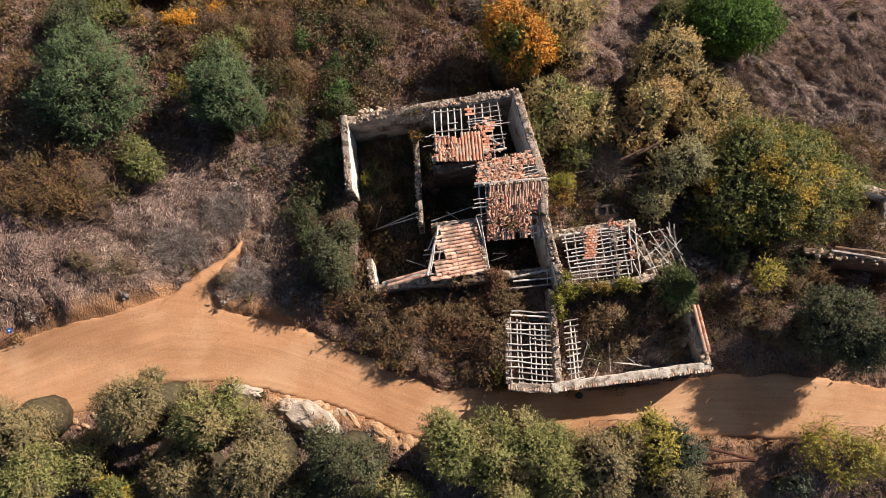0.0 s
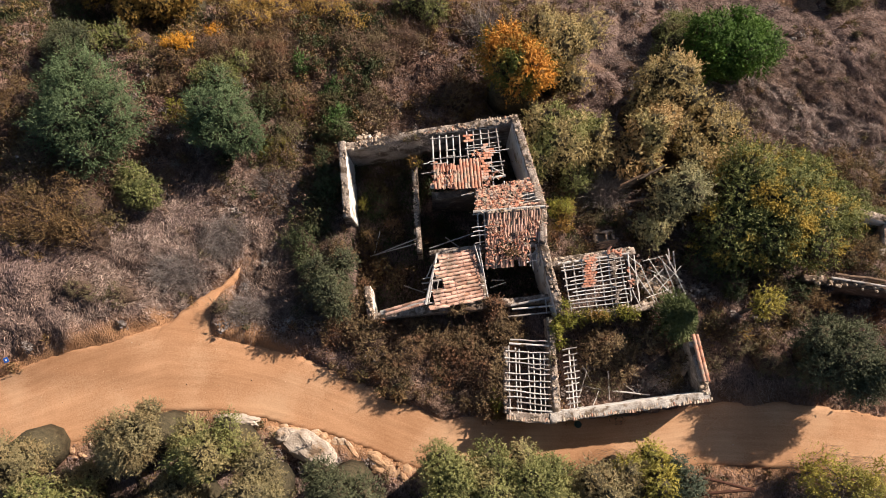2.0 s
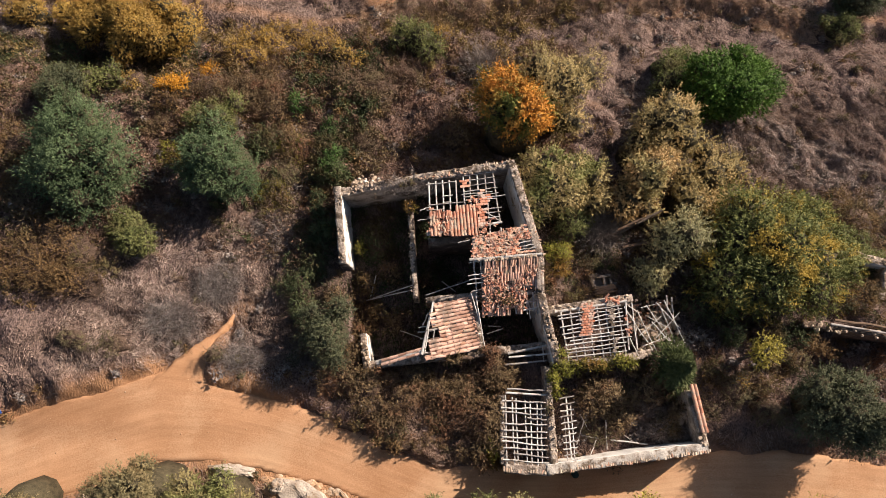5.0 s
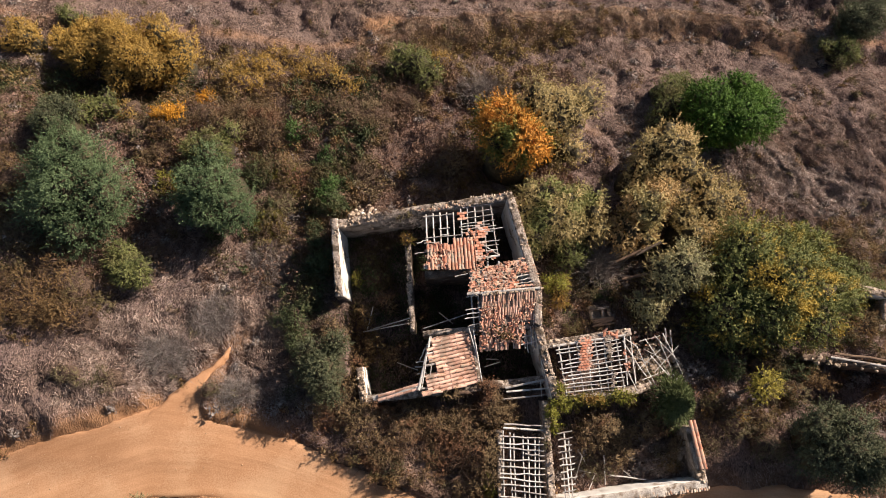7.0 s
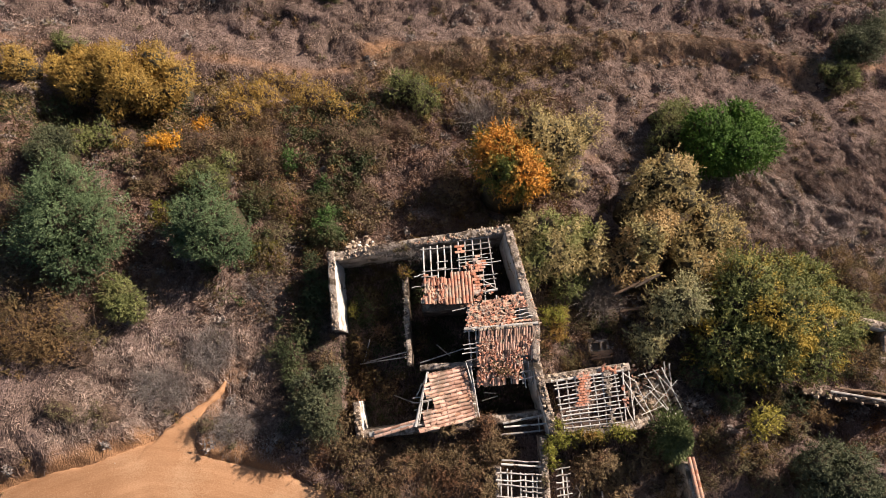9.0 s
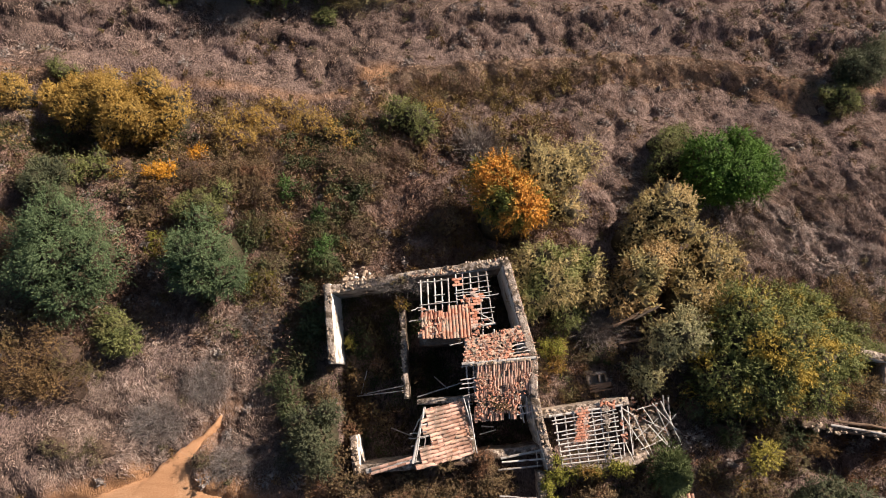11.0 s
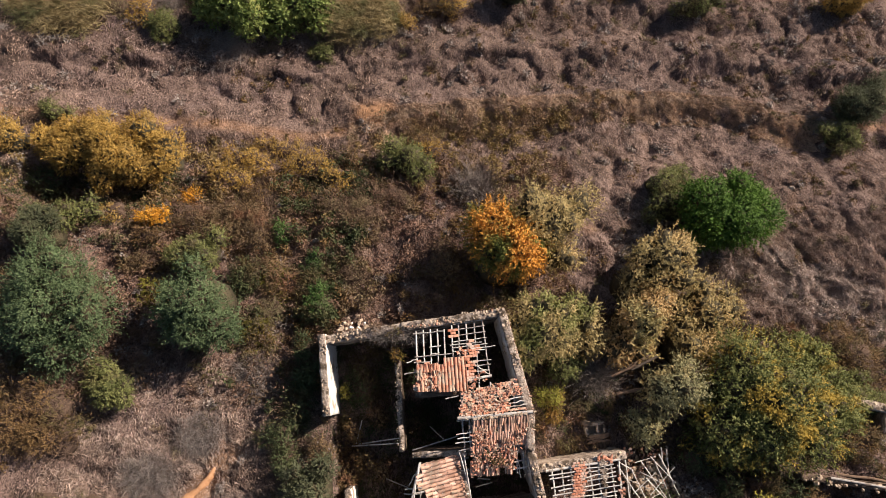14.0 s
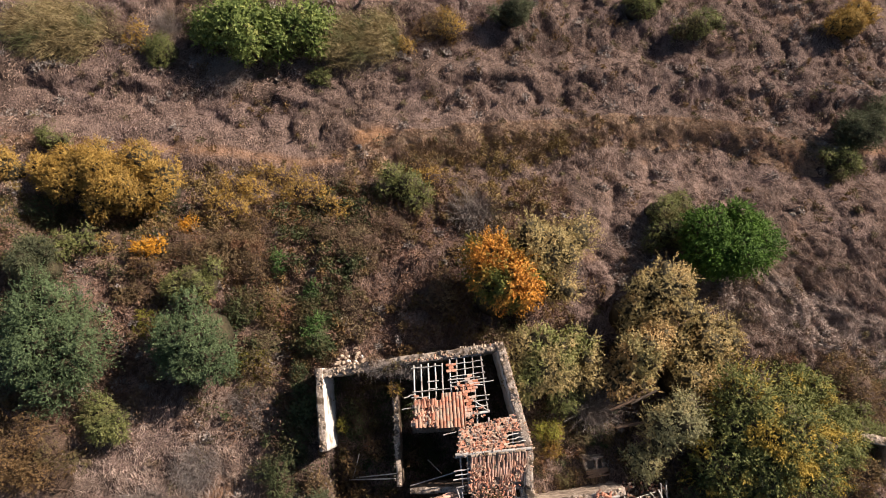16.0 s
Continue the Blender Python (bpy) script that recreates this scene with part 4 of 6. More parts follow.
def tile_litter(parent, inside, count, box, height, meshes=LITTER, spread=0.09, flat=0.45, size=0.68):
    """Slipped and broken tiles lying on a roof or floor."""
    made = 0
    for _ in range(count * 6):
        x, y = random.uniform(box[0], box[1]), random.uniform(box[2], box[3])
        if not inside(x, y):
            continue
        z = height(x, y) + random.uniform(0, spread)
        e = Euler((random.gauss(0, flat), random.gauss(0, flat * 0.6), random.uniform(0, 6.28)))
        if random.random() < 0.3:
            e.x += math.pi
        piece("broken_tile", random.choice(meshes), Matrix.LocRotScale((x, y, z + 0.02), e, (size * random.uniform(0.6, 1.25), size * random.uniform(0.8, 1.2), size * 0.7)), parent)
        made += 1
        if made >= count:
            break


def quad_test(a, b, c, d):
    """Whether a point lies in the convex four-sided plan a b c d (turning left)."""
    pts = [a, b, c, d]
    return lambda x, y: all((q[0] - p[0]) * (y - p[1]) - (q[1] - p[1]) * (x - p[0]) >= 0 for p, q in zip(pts, pts[1:] + pts[:1]))


def grille(parent, a, b, c, d, rafters, battens, over=0.06, rafter_mesh=POLES, batten_mesh=LATHS, skip=None, mess=0.05):
    """Rafters from the edge a-b to the edge d-c, and battens across them. The corners are points; a-d and b-c are the sides."""
    a, b, c, d = (Vector(p) for p in (a, b, c, d))
    for k in range(rafters):
        u = k / max(1, rafters - 1)
        p, q = a.lerp(b, u), d.lerp(c, u)
        shift = Vector((random.gauss(0, mess * 0.6), 0, 0))
        stick("rafter", rafter_mesh, p + shift, q + shift + Vector((random.gauss(0, mess), 0, 0)), parent, 1.0 + 0.3 * random.random())
    for k in range(battens):
        u = (k + 0.3 + random.uniform(-0.12, 0.12)) / battens
        p, q = a.lerp(d, u), b.lerp(c, u)
        u0, u1 = (skip(u) if skip else (0, 1))
        if u1 <= u0:
            continue
        way = q - p
        lift = Vector((0, 0, over))
        stick("batten", batten_mesh, p + way * (u0 - 0.03 * random.random()) + lift, p + way * (u1 + 0.03 * random.random()) + lift + Vector((0, random.gauss(0, mess * 0.5), 0)), parent)


house = thing("ruined_house", "roofless stone farmhouse ruin with limewashed walls and broken tile roofs", "house", at=(0, 0, 0))
wall("wall", (-5.15, 13.75), (-4.78, 9.80), 0.36, [0.72, 0.8, 0.85, 0.9, 0.72], house, ragged=0.16, seed=1, batter=0.12)
wall("wall", (-5.25, 13.45), (-1.2, 14.1), 0.42, [0.75, 0.55, 0.8, 0.85], house, (M_DIRTY, M_WALLTOP), seed=2)
wall("wall", (-1.2, 14.1), (3.9, 14.85), 0.42, [0.9, 1.05, 1.15, 1.15], house, (M_DIRTY, M_WALLTOP), seed=3)
wall("wall", (3.75, 14.85), (5.0, 10.0), 0.42, [1.15, 1.4, 1.7], house, seed=4)
wall("wall", (5.0, 10.1), (4.98, 8.3), 0.38, [1.7, 1.65], house, seed=5)
wall("wall", (4.95, 8.35), (5.85, 4.75), 0.42, [1.55, 1.3, 1.15], house, seed=6)
# inner walls with dark brown sides
wall("wall", (-1.45, 13.0), (-1.12, 8.1), 0.27, [0.5, 0.1, -0.3, 0.15, 0.3, 0.1], house, (M_BROWNWALL, M_WALLTOP), 0.16, seed=7)
wall("wall", (-0.5, 10.85), (2.0, 11.0), 0.35, [0.9, 1.1], house, (M_BROWNWALL, M_BROWNWALL), seed=8)
wall("wall", (-0.6, 7.95), (5.0, 8.35), 0.3, [0.5, 1.0, 1.3, 1.3], house, (M_BROWNWALL, M_WALLTOP), seed=9)
wall("wall", (2.15, 5.6), (1.75, 8.1), 0.3, [0.9, 1.05], house, seed=10)
wall("wall", (-3.4, 4.75), (5.6, 5.75), 0.4, [0.5, 1.0, 1.3, 0.5, 0.35, 0.35], house, (M_MASONRY, M_WALLTOP), seed=11)
wall("wall", (-3.45, 4.6), (-3.75, 6.3), 0.35, [0.9, 0.75, 0.5], house, seed=12, crumble=0.4)

# ---- roofs of the house ----
def beam_part(name, a, b, radius, parent, mat=M_WOOD, label=""):
    bm = bmesh.new()
    a, b = Vector(a), Vector(b)
    tube(bm, [a.lerp(b, k / 6) + Vector((0, 0, 0.02 * math.sin(k * 2.1))) for k in range(7)], [radius * (1.1 - 0.03 * k) for k in range(7)], 8)
    return part(name, bm, mat, parent, label)


def flat_field(parent, inside, height, box, turn, gone=0.06, pitch=(0.255, 0.145), meshes=FLATS, mess=0.02):
    """Flat clay tiles laid edge to edge on the roof boards, some fallen out."""
    c, s = math.cos(turn), math.sin(turn)
    x0, x1, y0, y1 = box
    mx, my = (x0 + x1) / 2, (y0 + y1) / 2
    reach = int(3.5 / pitch[1])
    for j in range(-reach, reach):
        for i in range(-14, 15):
            u, v = (i + 0.5 * (j % 2)) * pitch[0], j * pitch[1]
            x, y = mx + c * u - s * v, my + s * u + c * v
            if not (x0 < x < x1 and y0 < y < y1 and inside(x, y)) or random.random() < gone:
                continue
            slope = (height(x, y + 0.05) - height(x, y - 0.05)) / 0.1
            m = Matrix.Translation((x, y, height(x, y))) @ Matrix.Rotation(math.atan(slope), 4, "X") @ Matrix.Rotation(turn, 4, "Z") @ jitter(mess)
            piece("flat_tile", random.choice(meshes), m, parent)


def north_z(x, y):
    return 0.93 + (14.4 - y) * 0.17


def at_north(x, y, lift=0.0):
    return (x, y, north_z(x, y) + lift)


north_roof = beam_part("roof", at_north(-0.55, 11.1), at_north(3.2, 11.75), 0.07, house)
for n, s in (((-0.47, 13.9), (-0.30, 11.2)), ((-0.12, 13.95), (0.05, 11.2)), ((0.22, 14.0), (0.36, 11.2)), ((0.56, 14.0), (0.70, 11.2)), ((0.90, 14.0), (1.05, 11.2)), ((1.27, 14.2), (1.45, 11.3)), ((1.60, 14.4), (1.75, 11.3)), ((1.94, 14.75), (2.15, 11.4)), ((2.36, 14.62), (2.60, 11.5)), ((2.76, 14.56), (3.12, 11.7))):
    stick("rafter", POLES, at_north(*n), at_north(*s), north_roof, 1.15)
for k in range(5):
    y = 14.35 - 0.29 * k
    stick("batten", LATHS, at_north(1.35, y - 0.12, 0.06), at_north(2.85 + 0.05 * k, y + 0.12, 0.06), north_roof)
for a, b in (((1.2, 13.2), (2.75, 13.37)), ((2.2, 13.03), (3.4, 13.2)), ((1.4, 12.9), (2.9, 13.0)), ((2.4, 12.42), (3.2, 12.53)), ((2.4, 12.2), (3.15, 12.3)), ((2.5, 11.95), (3.1, 12.05)), ((-0.5, 12.62), (1.3, 12.8)), ((-0.55, 12.35), (0.3, 12.42)), ((0.2, 13.1), (0.75, 13.18)), ((0.25, 12.75), (0.7, 12.85)), ((2.39, 12.3), (3.1, 11.8)), ((-1.0, 11.8), (-0.3, 11.95)), ((-0.9, 12.35), (-0.4, 12.55)), ((0.98, 10.65), (1.6, 10.8)), ((-0.6, 13.75), (0.9, 13.9))):
    stick("batten", LATHS, at_north(*a, 0.07), at_north(*b, 0.07), north_roof, 1.15)
# the tiles still in place run down to the north
tile_field(north_roof, at_north(0.62, 12.6, 0.1), (-0.07, 1, -0.17), (1, 0.07, 0), 8, 5, SMALL, 0.165, 0.31, skip=lambda c, k: k == 0 and c < 2)
tile_field(north_roof, at_north(-0.42, 12.3, 0.1), (-0.1, 1, -0.17), (1, 0.07, 0), 7, 4, SMALL, 0.165, 0.31, skip=lambda c, k: random.random() < 0.3, mess=0.16)
in_slip = quad_test((-0.45, 11.15), (0.8, 11.0), (0.75, 12.2), (-0.4, 12.45))
flat_field(north_roof, in_slip, lambda x, y: north_z(x, y) + 0.07, (-0.5, 0.8, 11.0, 12.5), 0.12, 0.15)
tile_litter(north_roof, in_slip, 36, (-0.5, 0.8, 11.0, 12.5), lambda x, y: north_z(x, y) + 0.1, LITTER)
in_east = quad_test((1.9, 11.1), (2.35, 11.2), (2.65, 13.05), (1.75, 12.95))
flat_field(north_roof, in_east, lambda x, y: north_z(x, y) + 0.08, (1.7, 2.7, 11.1, 13.1), 0.12, 0.12)
flat_field(north_roof, quad_test((2.1, 13.05), (2.65, 13.1), (2.55, 13.6), (2.1, 13.5)), lambda x, y: north_z(x, y) + 0.08, (2.05, 2.7, 13.0, 13.6), 0.12, 0.25)
flat_field(north_roof, quad_test((1.1, 13.6), (1.6, 13.65), (1.55, 14.0), (1.1, 13.95)), lambda x, y: north_z(x, y) + 0.08, (1.0, 1.7, 13.5, 14.1), 0.12, 0.1)
tile_litter(north_roof, quad_test((1.5, 12.5), (2.1, 12.4), (2.1, 13.1), (1.5, 13.1)), 14, (1.4, 2.2, 12.4, 13.2), lambda x, y: north_z(x, y) + 0.12)
tile_litter(north_roof, quad_test((1.9, 10.9), (3.0, 11.6), (2.8, 12.0), (2.0, 11.5)), 16, (1.8, 3.0, 10.9, 12.1), lambda x, y: north_z(x, y) + 0.12)


def east_z(x, y):
    return 1.80 - abs(y - (9.62 + 0.09 * x)) * 0.21 - 0.02 * (x - 2)


def at_east(x, y, lift=0.0):
    return (x, y, east_z(x, y) + lift)


east_roof = beam_part("roof", at_east(1.55, 9.76, 0.05), at_east(5.1, 10.08, 0.05), 0.075, house)
for x in (1.75, 2.05, 2.6, 3.15, 3.7, 4.25, 4.75):
    stick("rafter", POLES, at_east(x - 0.02, 11.45 if x > 2.4 else 10.9, -0.05), at_east(x + 0.15, 7.2 if x > 2.1 else 8.2, -0.05), east_roof, 1.3)
for a, b in (((1.66, 10.3), (2.3, 10.4)), ((1.5, 9.63), (2.4, 9.83)), ((1.49, 9.0), (2.3, 9.14)), ((1.55, 8.81), (2.3, 8.93)), ((1.45, 8.6), (2.3, 8.72)), ((1.65, 8.26), (2.3, 8.4)), ((4.0, 10.64), (4.85, 10.82)), ((4.0, 10.45), (4.85, 10.62)), ((4.0, 10.28), (4.85, 10.42)), ((4.0, 11.45), (4.7, 11.55)), ((4.05, 11.2), (4.75, 11.35))):
    stick("batten", LATHS, at_east(*a, 0.02), at_east(*b, 0.02), east_roof, 1.25)
deck_north = quad_test((1.65, 9.8), (4.85, 10.15), (4.35, 11.6), (1.75, 10.95))
hole = quad_test((4.0, 10.2), (4.9, 10.3), (4.9, 10.95), (4.0, 10.8))
deck_south = quad_test((2.15, 7.1), (4.3, 7.45), (5.1, 10.2), (2.2, 9.8))
gap = quad_test((4.2, 7.2), (5.3, 7.3), (5.3, 8.3), (4.35, 8.3))
rough_bits = [slab_mesh("flat_tile", m, 0.17, 0.11, 0.03, 7 + k) for k, m in enumerate((M_BRICK, M_TILE_PALE, M_COPING, M_TILE_PALE))]
flat_field(east_roof, lambda x, y: deck_north(x, y) and not hole(x, y), lambda x, y: east_z(x, y) + 0.05, (1.6, 4.9, 9.8, 11.7), 0.12, 0.10, (0.17, 0.115), rough_bits, 0.1)
for c in range(23):
    for k in range(8):
        x, y = 2.2 + 0.124 * c + 0.02 * k + random.gauss(0, 0.012), 7.05 + 0.33 * k + 0.09 * 0.124 * c
        if not (deck_south(x, y + 0.2) or (x > 4.2 and 8.3 < y < 9.7 and x < 5.0)) or gap(x, y) or random.random() < (0.5 if k < 4 else 0.12):
            continue
        for dx, turn, lift in ((0.0, 0.0, 0.06), (0.062, math.pi, 0.07)):
            a, b = Vector(at_east(x + dx, y + 0.36, lift)), Vector(at_east(x + dx, y - 0.04, lift))
            piece("roof_tile", random.choice(OLD), along(a, b) @ Matrix.Diagonal((1, 0.72, 0.72, 1)) @ Matrix.Rotation(turn, 4, "X") @ jitter(0.07), east_roof)
flat_field(east_roof, lambda x, y: deck_south(x, y) and not gap(x, y), lambda x, y: east_z(x, y) - 0.02, (2.1, 5.15, 7.0, 10.0), 0.06, 0.25, (0.3, 0.3), [slab_mesh("roof_board", M_WALLTOP, 0.29, 0.29, 0.03, 8)], 0.03)
tile_litter(east_roof, lambda x, y: deck_north(x, y) and not hole(x, y), 300, (1.6, 4.9, 9.8, 11.7), lambda x, y: east_z(x, y) + 0.07, LITTER, 0.08, 0.4, 0.46)
tile_litter(east_roof, lambda x, y: deck_south(x, y) and not gap(x, y) and y < 9.0 + 0.4 * math.sin(3 * x), 380, (2.1, 5.1, 7.0, 9.5), lambda x, y: east_z(x, y) + 0.09, LITTER, 0.13, 0.6, 0.46)
# mortar bed and dead weeds along the ridge
flat_field(east_roof, quad_test((1.8, 9.62), (4.9, 9.95), (4.9, 10.12), (1.8, 9.8)), lambda x, y: east_z(x, y) + 0.1, (1.7, 5.0, 9.5, 10.2), 0.1, 0.1, (0.2, 0.16), [slab_mesh("mortar_lump", M_COPING, 0.17, 0.13, 0.06, 9)], 0.3)
for a, b in (((4.35, 8.25, 1.35), (4.57, 7.0, 0.95)), ((4.65, 8.25, 1.35), (4.70, 7.35, 1.1)), ((4.97, 7.8, 1.2), (4.79, 7.0, 0.6)), ((4.25, 7.72, 1.22), (5.0, 7.9, 1.3)), ((4.2, 7.38, 1.15), (5.05, 7.55, 1.2))):
    stick("rafter", LATHS, a, b, east_roof, 1.3)


def south_z(x, y):
    return 1.98 - 0.33 * (x + 0.7) - 0.06 * max(0, y - 5.2)


def at_south(x, y, lift=0.0):
    return (x, y, south_z(x, y) + lift)


south_roof = beam_part("roof", at_south(-0.75, 5.2, -0.08), at_south(-0.2, 7.75, -0.08), 0.07, house)
for y in (5.35, 5.9, 6.45, 7.0, 7.55):
    stick("rafter", POLES, at_south(-0.78 + 0.2 * (y - 5.2), y - 0.1, -0.05), at_south(2.1, y + 0.35, -0.05), south_roof, 1.3)
for k, x in enumerate((-0.6, -0.3, 0.0, 0.35, 0.7)):
    stick("batten", LATHS, at_south(x, 5.3, 0.0), at_south(x + 0.35, 7.7, 0.0), south_roof)
tile_field(south_roof, at_south(2.12, 5.62, 0.05), (1, 0.24, -0.33), (-0.19, 0.98, -0.03), 14, 9, OLD[:2] * 3 + [SMALL[1]], 0.18, 0.31, skip=lambda c, k: k > 8.3 - 0.23 * c + random.gauss(0, 0.25) or (k > 5 and c in (5, 6, 7)), mess=0.06)
for a, b in (((-0.9, 6.5, 1.5), (-0.1, 6.62, 1.85)), ((-0.95, 6.3, 1.4), (-0.2, 6.35, 1.8)), ((-0.75, 6.55, 1.1), (-0.45, 7.2, 1.6)), ((-0.6, 6.9, 1.2), (-0.35, 7.35, 1.7)), ((-0.8, 5.95, 1.7), (-0.4, 6.0, 1.85))):
    stick("batten", LATHS, a, b, south_roof, 1.2)
stick("rafter", BEAMS, (1.62, 8.25, 1.42), (2.16, 6.4, 1.3), south_roof, 0.4)
stick("rafter", BEAMS, (1.86, 8.1, 1.42), (2.28, 5.6, 1.3), south_roof, 0.45)
for dy, z in ((0, 1.86), (-0.19, 1.84)):
    for k in range(5):
        piece("roof_tile", OLD[k % 2], along((-2.65 + 0.4 * k, 4.92 + dy + 0.115 * k, z), (-2.2 + 0.4 * k, 5.05 + dy + 0.115 * k, z + 0.03)), south_roof)
beam_part("lintel", (-2.9, 4.82, 1.72), (-0.7, 5.4, 1.84), 0.11, house, M_WOOD, "weathered log lintel over the south opening")
beam_part("lintel", (3.45, 5.3, 0.62), (5.6, 5.75, 0.7), 0.055, house)
beam_part("lintel", (3.5, 5.12, 0.55), (5.6, 5.3, 0.62), 0.045, house)
beam_part("lintel", (3.3, 4.75, 0.5), (5.45, 4.98, 0.55), 0.045, house)
stick("batten", LATHS, (5.14, 5.7, 0.75), (5.21, 4.9, 0.6), house)


def coping(parent, a, b, z0, z1, pitch=0.16, across=0.0, meshes=SHARDS, name="coping_tile", mess=0.16, size=0.6, gone=0.0):
    """Broken tiles laid across a wall top, end to end."""
    a, b = Vector((*a, z0)), Vector((*b, z1))
    n = int((b - a).length / pitch)
    way = (b - a).normalized()
    turn = math.atan2(way.y, way.x) + math.pi / 2
    for k in range(n):
        if random.random() < gone:
            continue
        p = a.lerp(b, (k + 0.5) / n) + Vector((0, 0, random.gauss(0, 0.012))) + Vector((-way.y, way.x, 0)) * (across + random.gauss(0, 0.025))
        piece(name, random.choice(meshes), Matrix.LocRotScale(p, Euler((random.gauss(0, mess), random.gauss(0, mess), turn + random.gauss(0, mess))), (size * random.uniform(0.8, 1.3), size, size * 0.7)) @ Matrix.Translation((-0.15, 0, -0.03)), parent)


def stones_on(parent, a, b, z0, z1, width, count, size=1.0, meshes=STONES):
    """Loose stones bedded in a broken wall top."""
    a, b = Vector((*a, z0)), Vector((*b, z1))
    way = (b - a).normalized()
    for _ in range(count):
        u = random.random()
        p = a.lerp(b, u) + Vector((-way.y, way.x, 0)) * random.uniform(-0.5, 0.5) * width
        piece("stone", random.choice(meshes), Matrix.LocRotScale(p, Euler([random.uniform(0, 6.28) for _ in range(3)]), [size * random.uniform(0.4, 1.0)] * 3), parent)


PALE = [barrel_tile("coping_tile", M_COPING, keep=k) for k in (0.9, 0.6, 0.45)] + [SHARDS[4]]
coping(house, (1.6, 14.7), (3.85, 15.02), 1.1, 1.15, 0.13, 0.0, PALE, mess=0.25, size=0.42, gone=0.1)
coping(house, (-1.0, 14.25), (1.3, 14.5), 1.0, 1.12, 0.2, -0.1, SHARDS, mess=0.5)
coping(house, (3.98, 14.8), (5.22, 10.0), 1.16, 1.7, 0.15, -0.03, PALE + SHARDS, mess=0.35, size=0.36, gone=0.2)
coping(house, (5.15, 10.1), (5.12, 8.4), 1.72, 1.64, 0.15, -0.03, PALE + SHARDS, mess=0.35, size=0.36, gone=0.2)
coping(house, (5.12, 8.3), (5.95, 5.0), 1.55, 1.15, 0.15, 0.0, PALE, mess=0.3, size=0.4, gone=0.3)
stones_on(house, (-5.13, 13.6), (-4.8, 9.9), 0.76, 0.84, 0.3, 44, 0.5)
stones_on(house, (-5.0, 13.5), (-1.4, 14.05), 0.62, 0.82, 0.4, 60, 0.65)
stones_on(house, (-1.45, 12.9), (-1.2, 8.2), 0.26, 0.18, 0.26, 60, 0.55)
stones_on(house, (3.9, 14.4), (4.95, 10.2), 1.18, 1.64, 0.32, 50, 0.6)
stones_on(house, (-1.2, 14.1), (3.8, 14.8), 0.98, 1.18, 0.36, 70, 0.6)
stones_on(house, (5.0, 8.3), (5.85, 4.8), 1.53, 1.14, 0.34, 46, 0.6)
stones_on(house, (-3.45, 4.7), (-3.72, 6.2), 0.85, 0.6, 0.3, 18, 0.9)

# ---- annex with the lath roof ----
annex = thing("ruined_annex", "stone annex ruin with bare silvered lath roof and few red tiles", "outbuilding")
wall("wall", (5.5, 7.42), (9.0, 7.95), 0.38, [1.02, 1.05, 1.0], annex, (M_MASONRY, M_WALLTOP), seed=21)
wall("wall", (8.95, 7.93), (9.65, 8.05), 0.40, [1.05, 0.85], annex, (M_MASONRY, M_WALLTOP), seed=22)
wall("wall", (6.1, 4.72), (9.2, 5.08), 0.36, [0.92, 1.0, 0.98], annex, (M_MASONRY, M_WALLTOP), seed=23)
wall("wall", (9.15, 5.06), (10.75, 5.42), 0.36, [0.95, 0.75, 0.1], annex, (M_MASONRY, M_WALLTOP), seed=24)
stones_on(annex, (5.6, 7.45), (9.5, 8.02), 1.05, 0.95, 0.3, 34, 0.7)
stones_on(annex, (6.2, 4.75), (10.6, 5.4), 0.95, 0.5, 0.3, 34, 0.7)
annex_roof = beam_part("roof", (5.75, 7.3, 1.12), (9.3, 7.85, 1.12), 0.06, annex)
for n, s in (((6.01, 7.36), (6.35, 4.95)), ((6.48, 7.42), (6.76, 5.0)), ((6.89, 7.56), (7.17, 5.1)), ((7.35, 7.6), (7.6, 5.12)), ((7.78, 7.68), (8.05, 5.15)), ((8.23, 7.78), (8.40, 5.18)), ((8.5, 7.8), (8.6, 5.2)), ((8.78, 7.8), (9.14, 5.25)), ((9.22, 7.78), (9.3, 5.45))):
    stick("rafter", POLES, (*n, 1.14), (*s, 1.1), annex_roof, 1.25)
for k in range(12):
    u = (k + 0.5) / 12
    x0, y0, x1, y1 = 5.85 + 0.4 * u, 7.2 - 2.2 * u, 9.0 + 0.25 * u, 7.78 - 2.45 * u
    lo = 0.1 * (k in (4, 7)) + 0.26 * (k == 2) + 0.06 * random.random() * (k > 5)
    hi = 1.0 + 0.08 * (k in (5, 8)) - 0.04 * random.random()
    a, b = Vector((x0, y0, 1.21)), Vector((x1, y1, 1.20))
    stick("batten", LATHS, a.lerp(b, lo) + Vector((0, random.gauss(0, 0.015), 0)), a.lerp(b, hi) + Vector((0, random.gauss(0, 0.02), 0)), annex_roof, 1.3)
flat_field(annex_roof, lambda x, y: 6.95 + 0.09 * (y - 6.2) + 0.06 * math.sin(9 * y) < x < 7.62 - 0.16 * (6.9 - y) * (y < 6.9), lambda x, y: 1.27, (6.9, 7.75, 6.15, 7.75), 0.1, 0.06, (0.16, 0.125), [slab_mesh("flat_tile", M_BRICK, 0.15, 0.11, 0.03, s + 30) for s in range(3)], 0.12)
flat_field(annex_roof, lambda x, y: 8.42 < x - 0.1 * (6.5 - y) < 8.68, lambda x, y: 1.25, (8.3, 9.0, 5.3, 7.8), 0.1, 0.35, (0.2, 0.14), [slab_mesh("mortar_lump", M_WALLTOP, 0.2, 0.13, 0.04, 33)], 0.06)
tile_litter(annex_roof, lambda x, y: True, 26, (8.2, 9.05, 7.65, 8.0), lambda x, y: 1.08, SHARDS[:3])
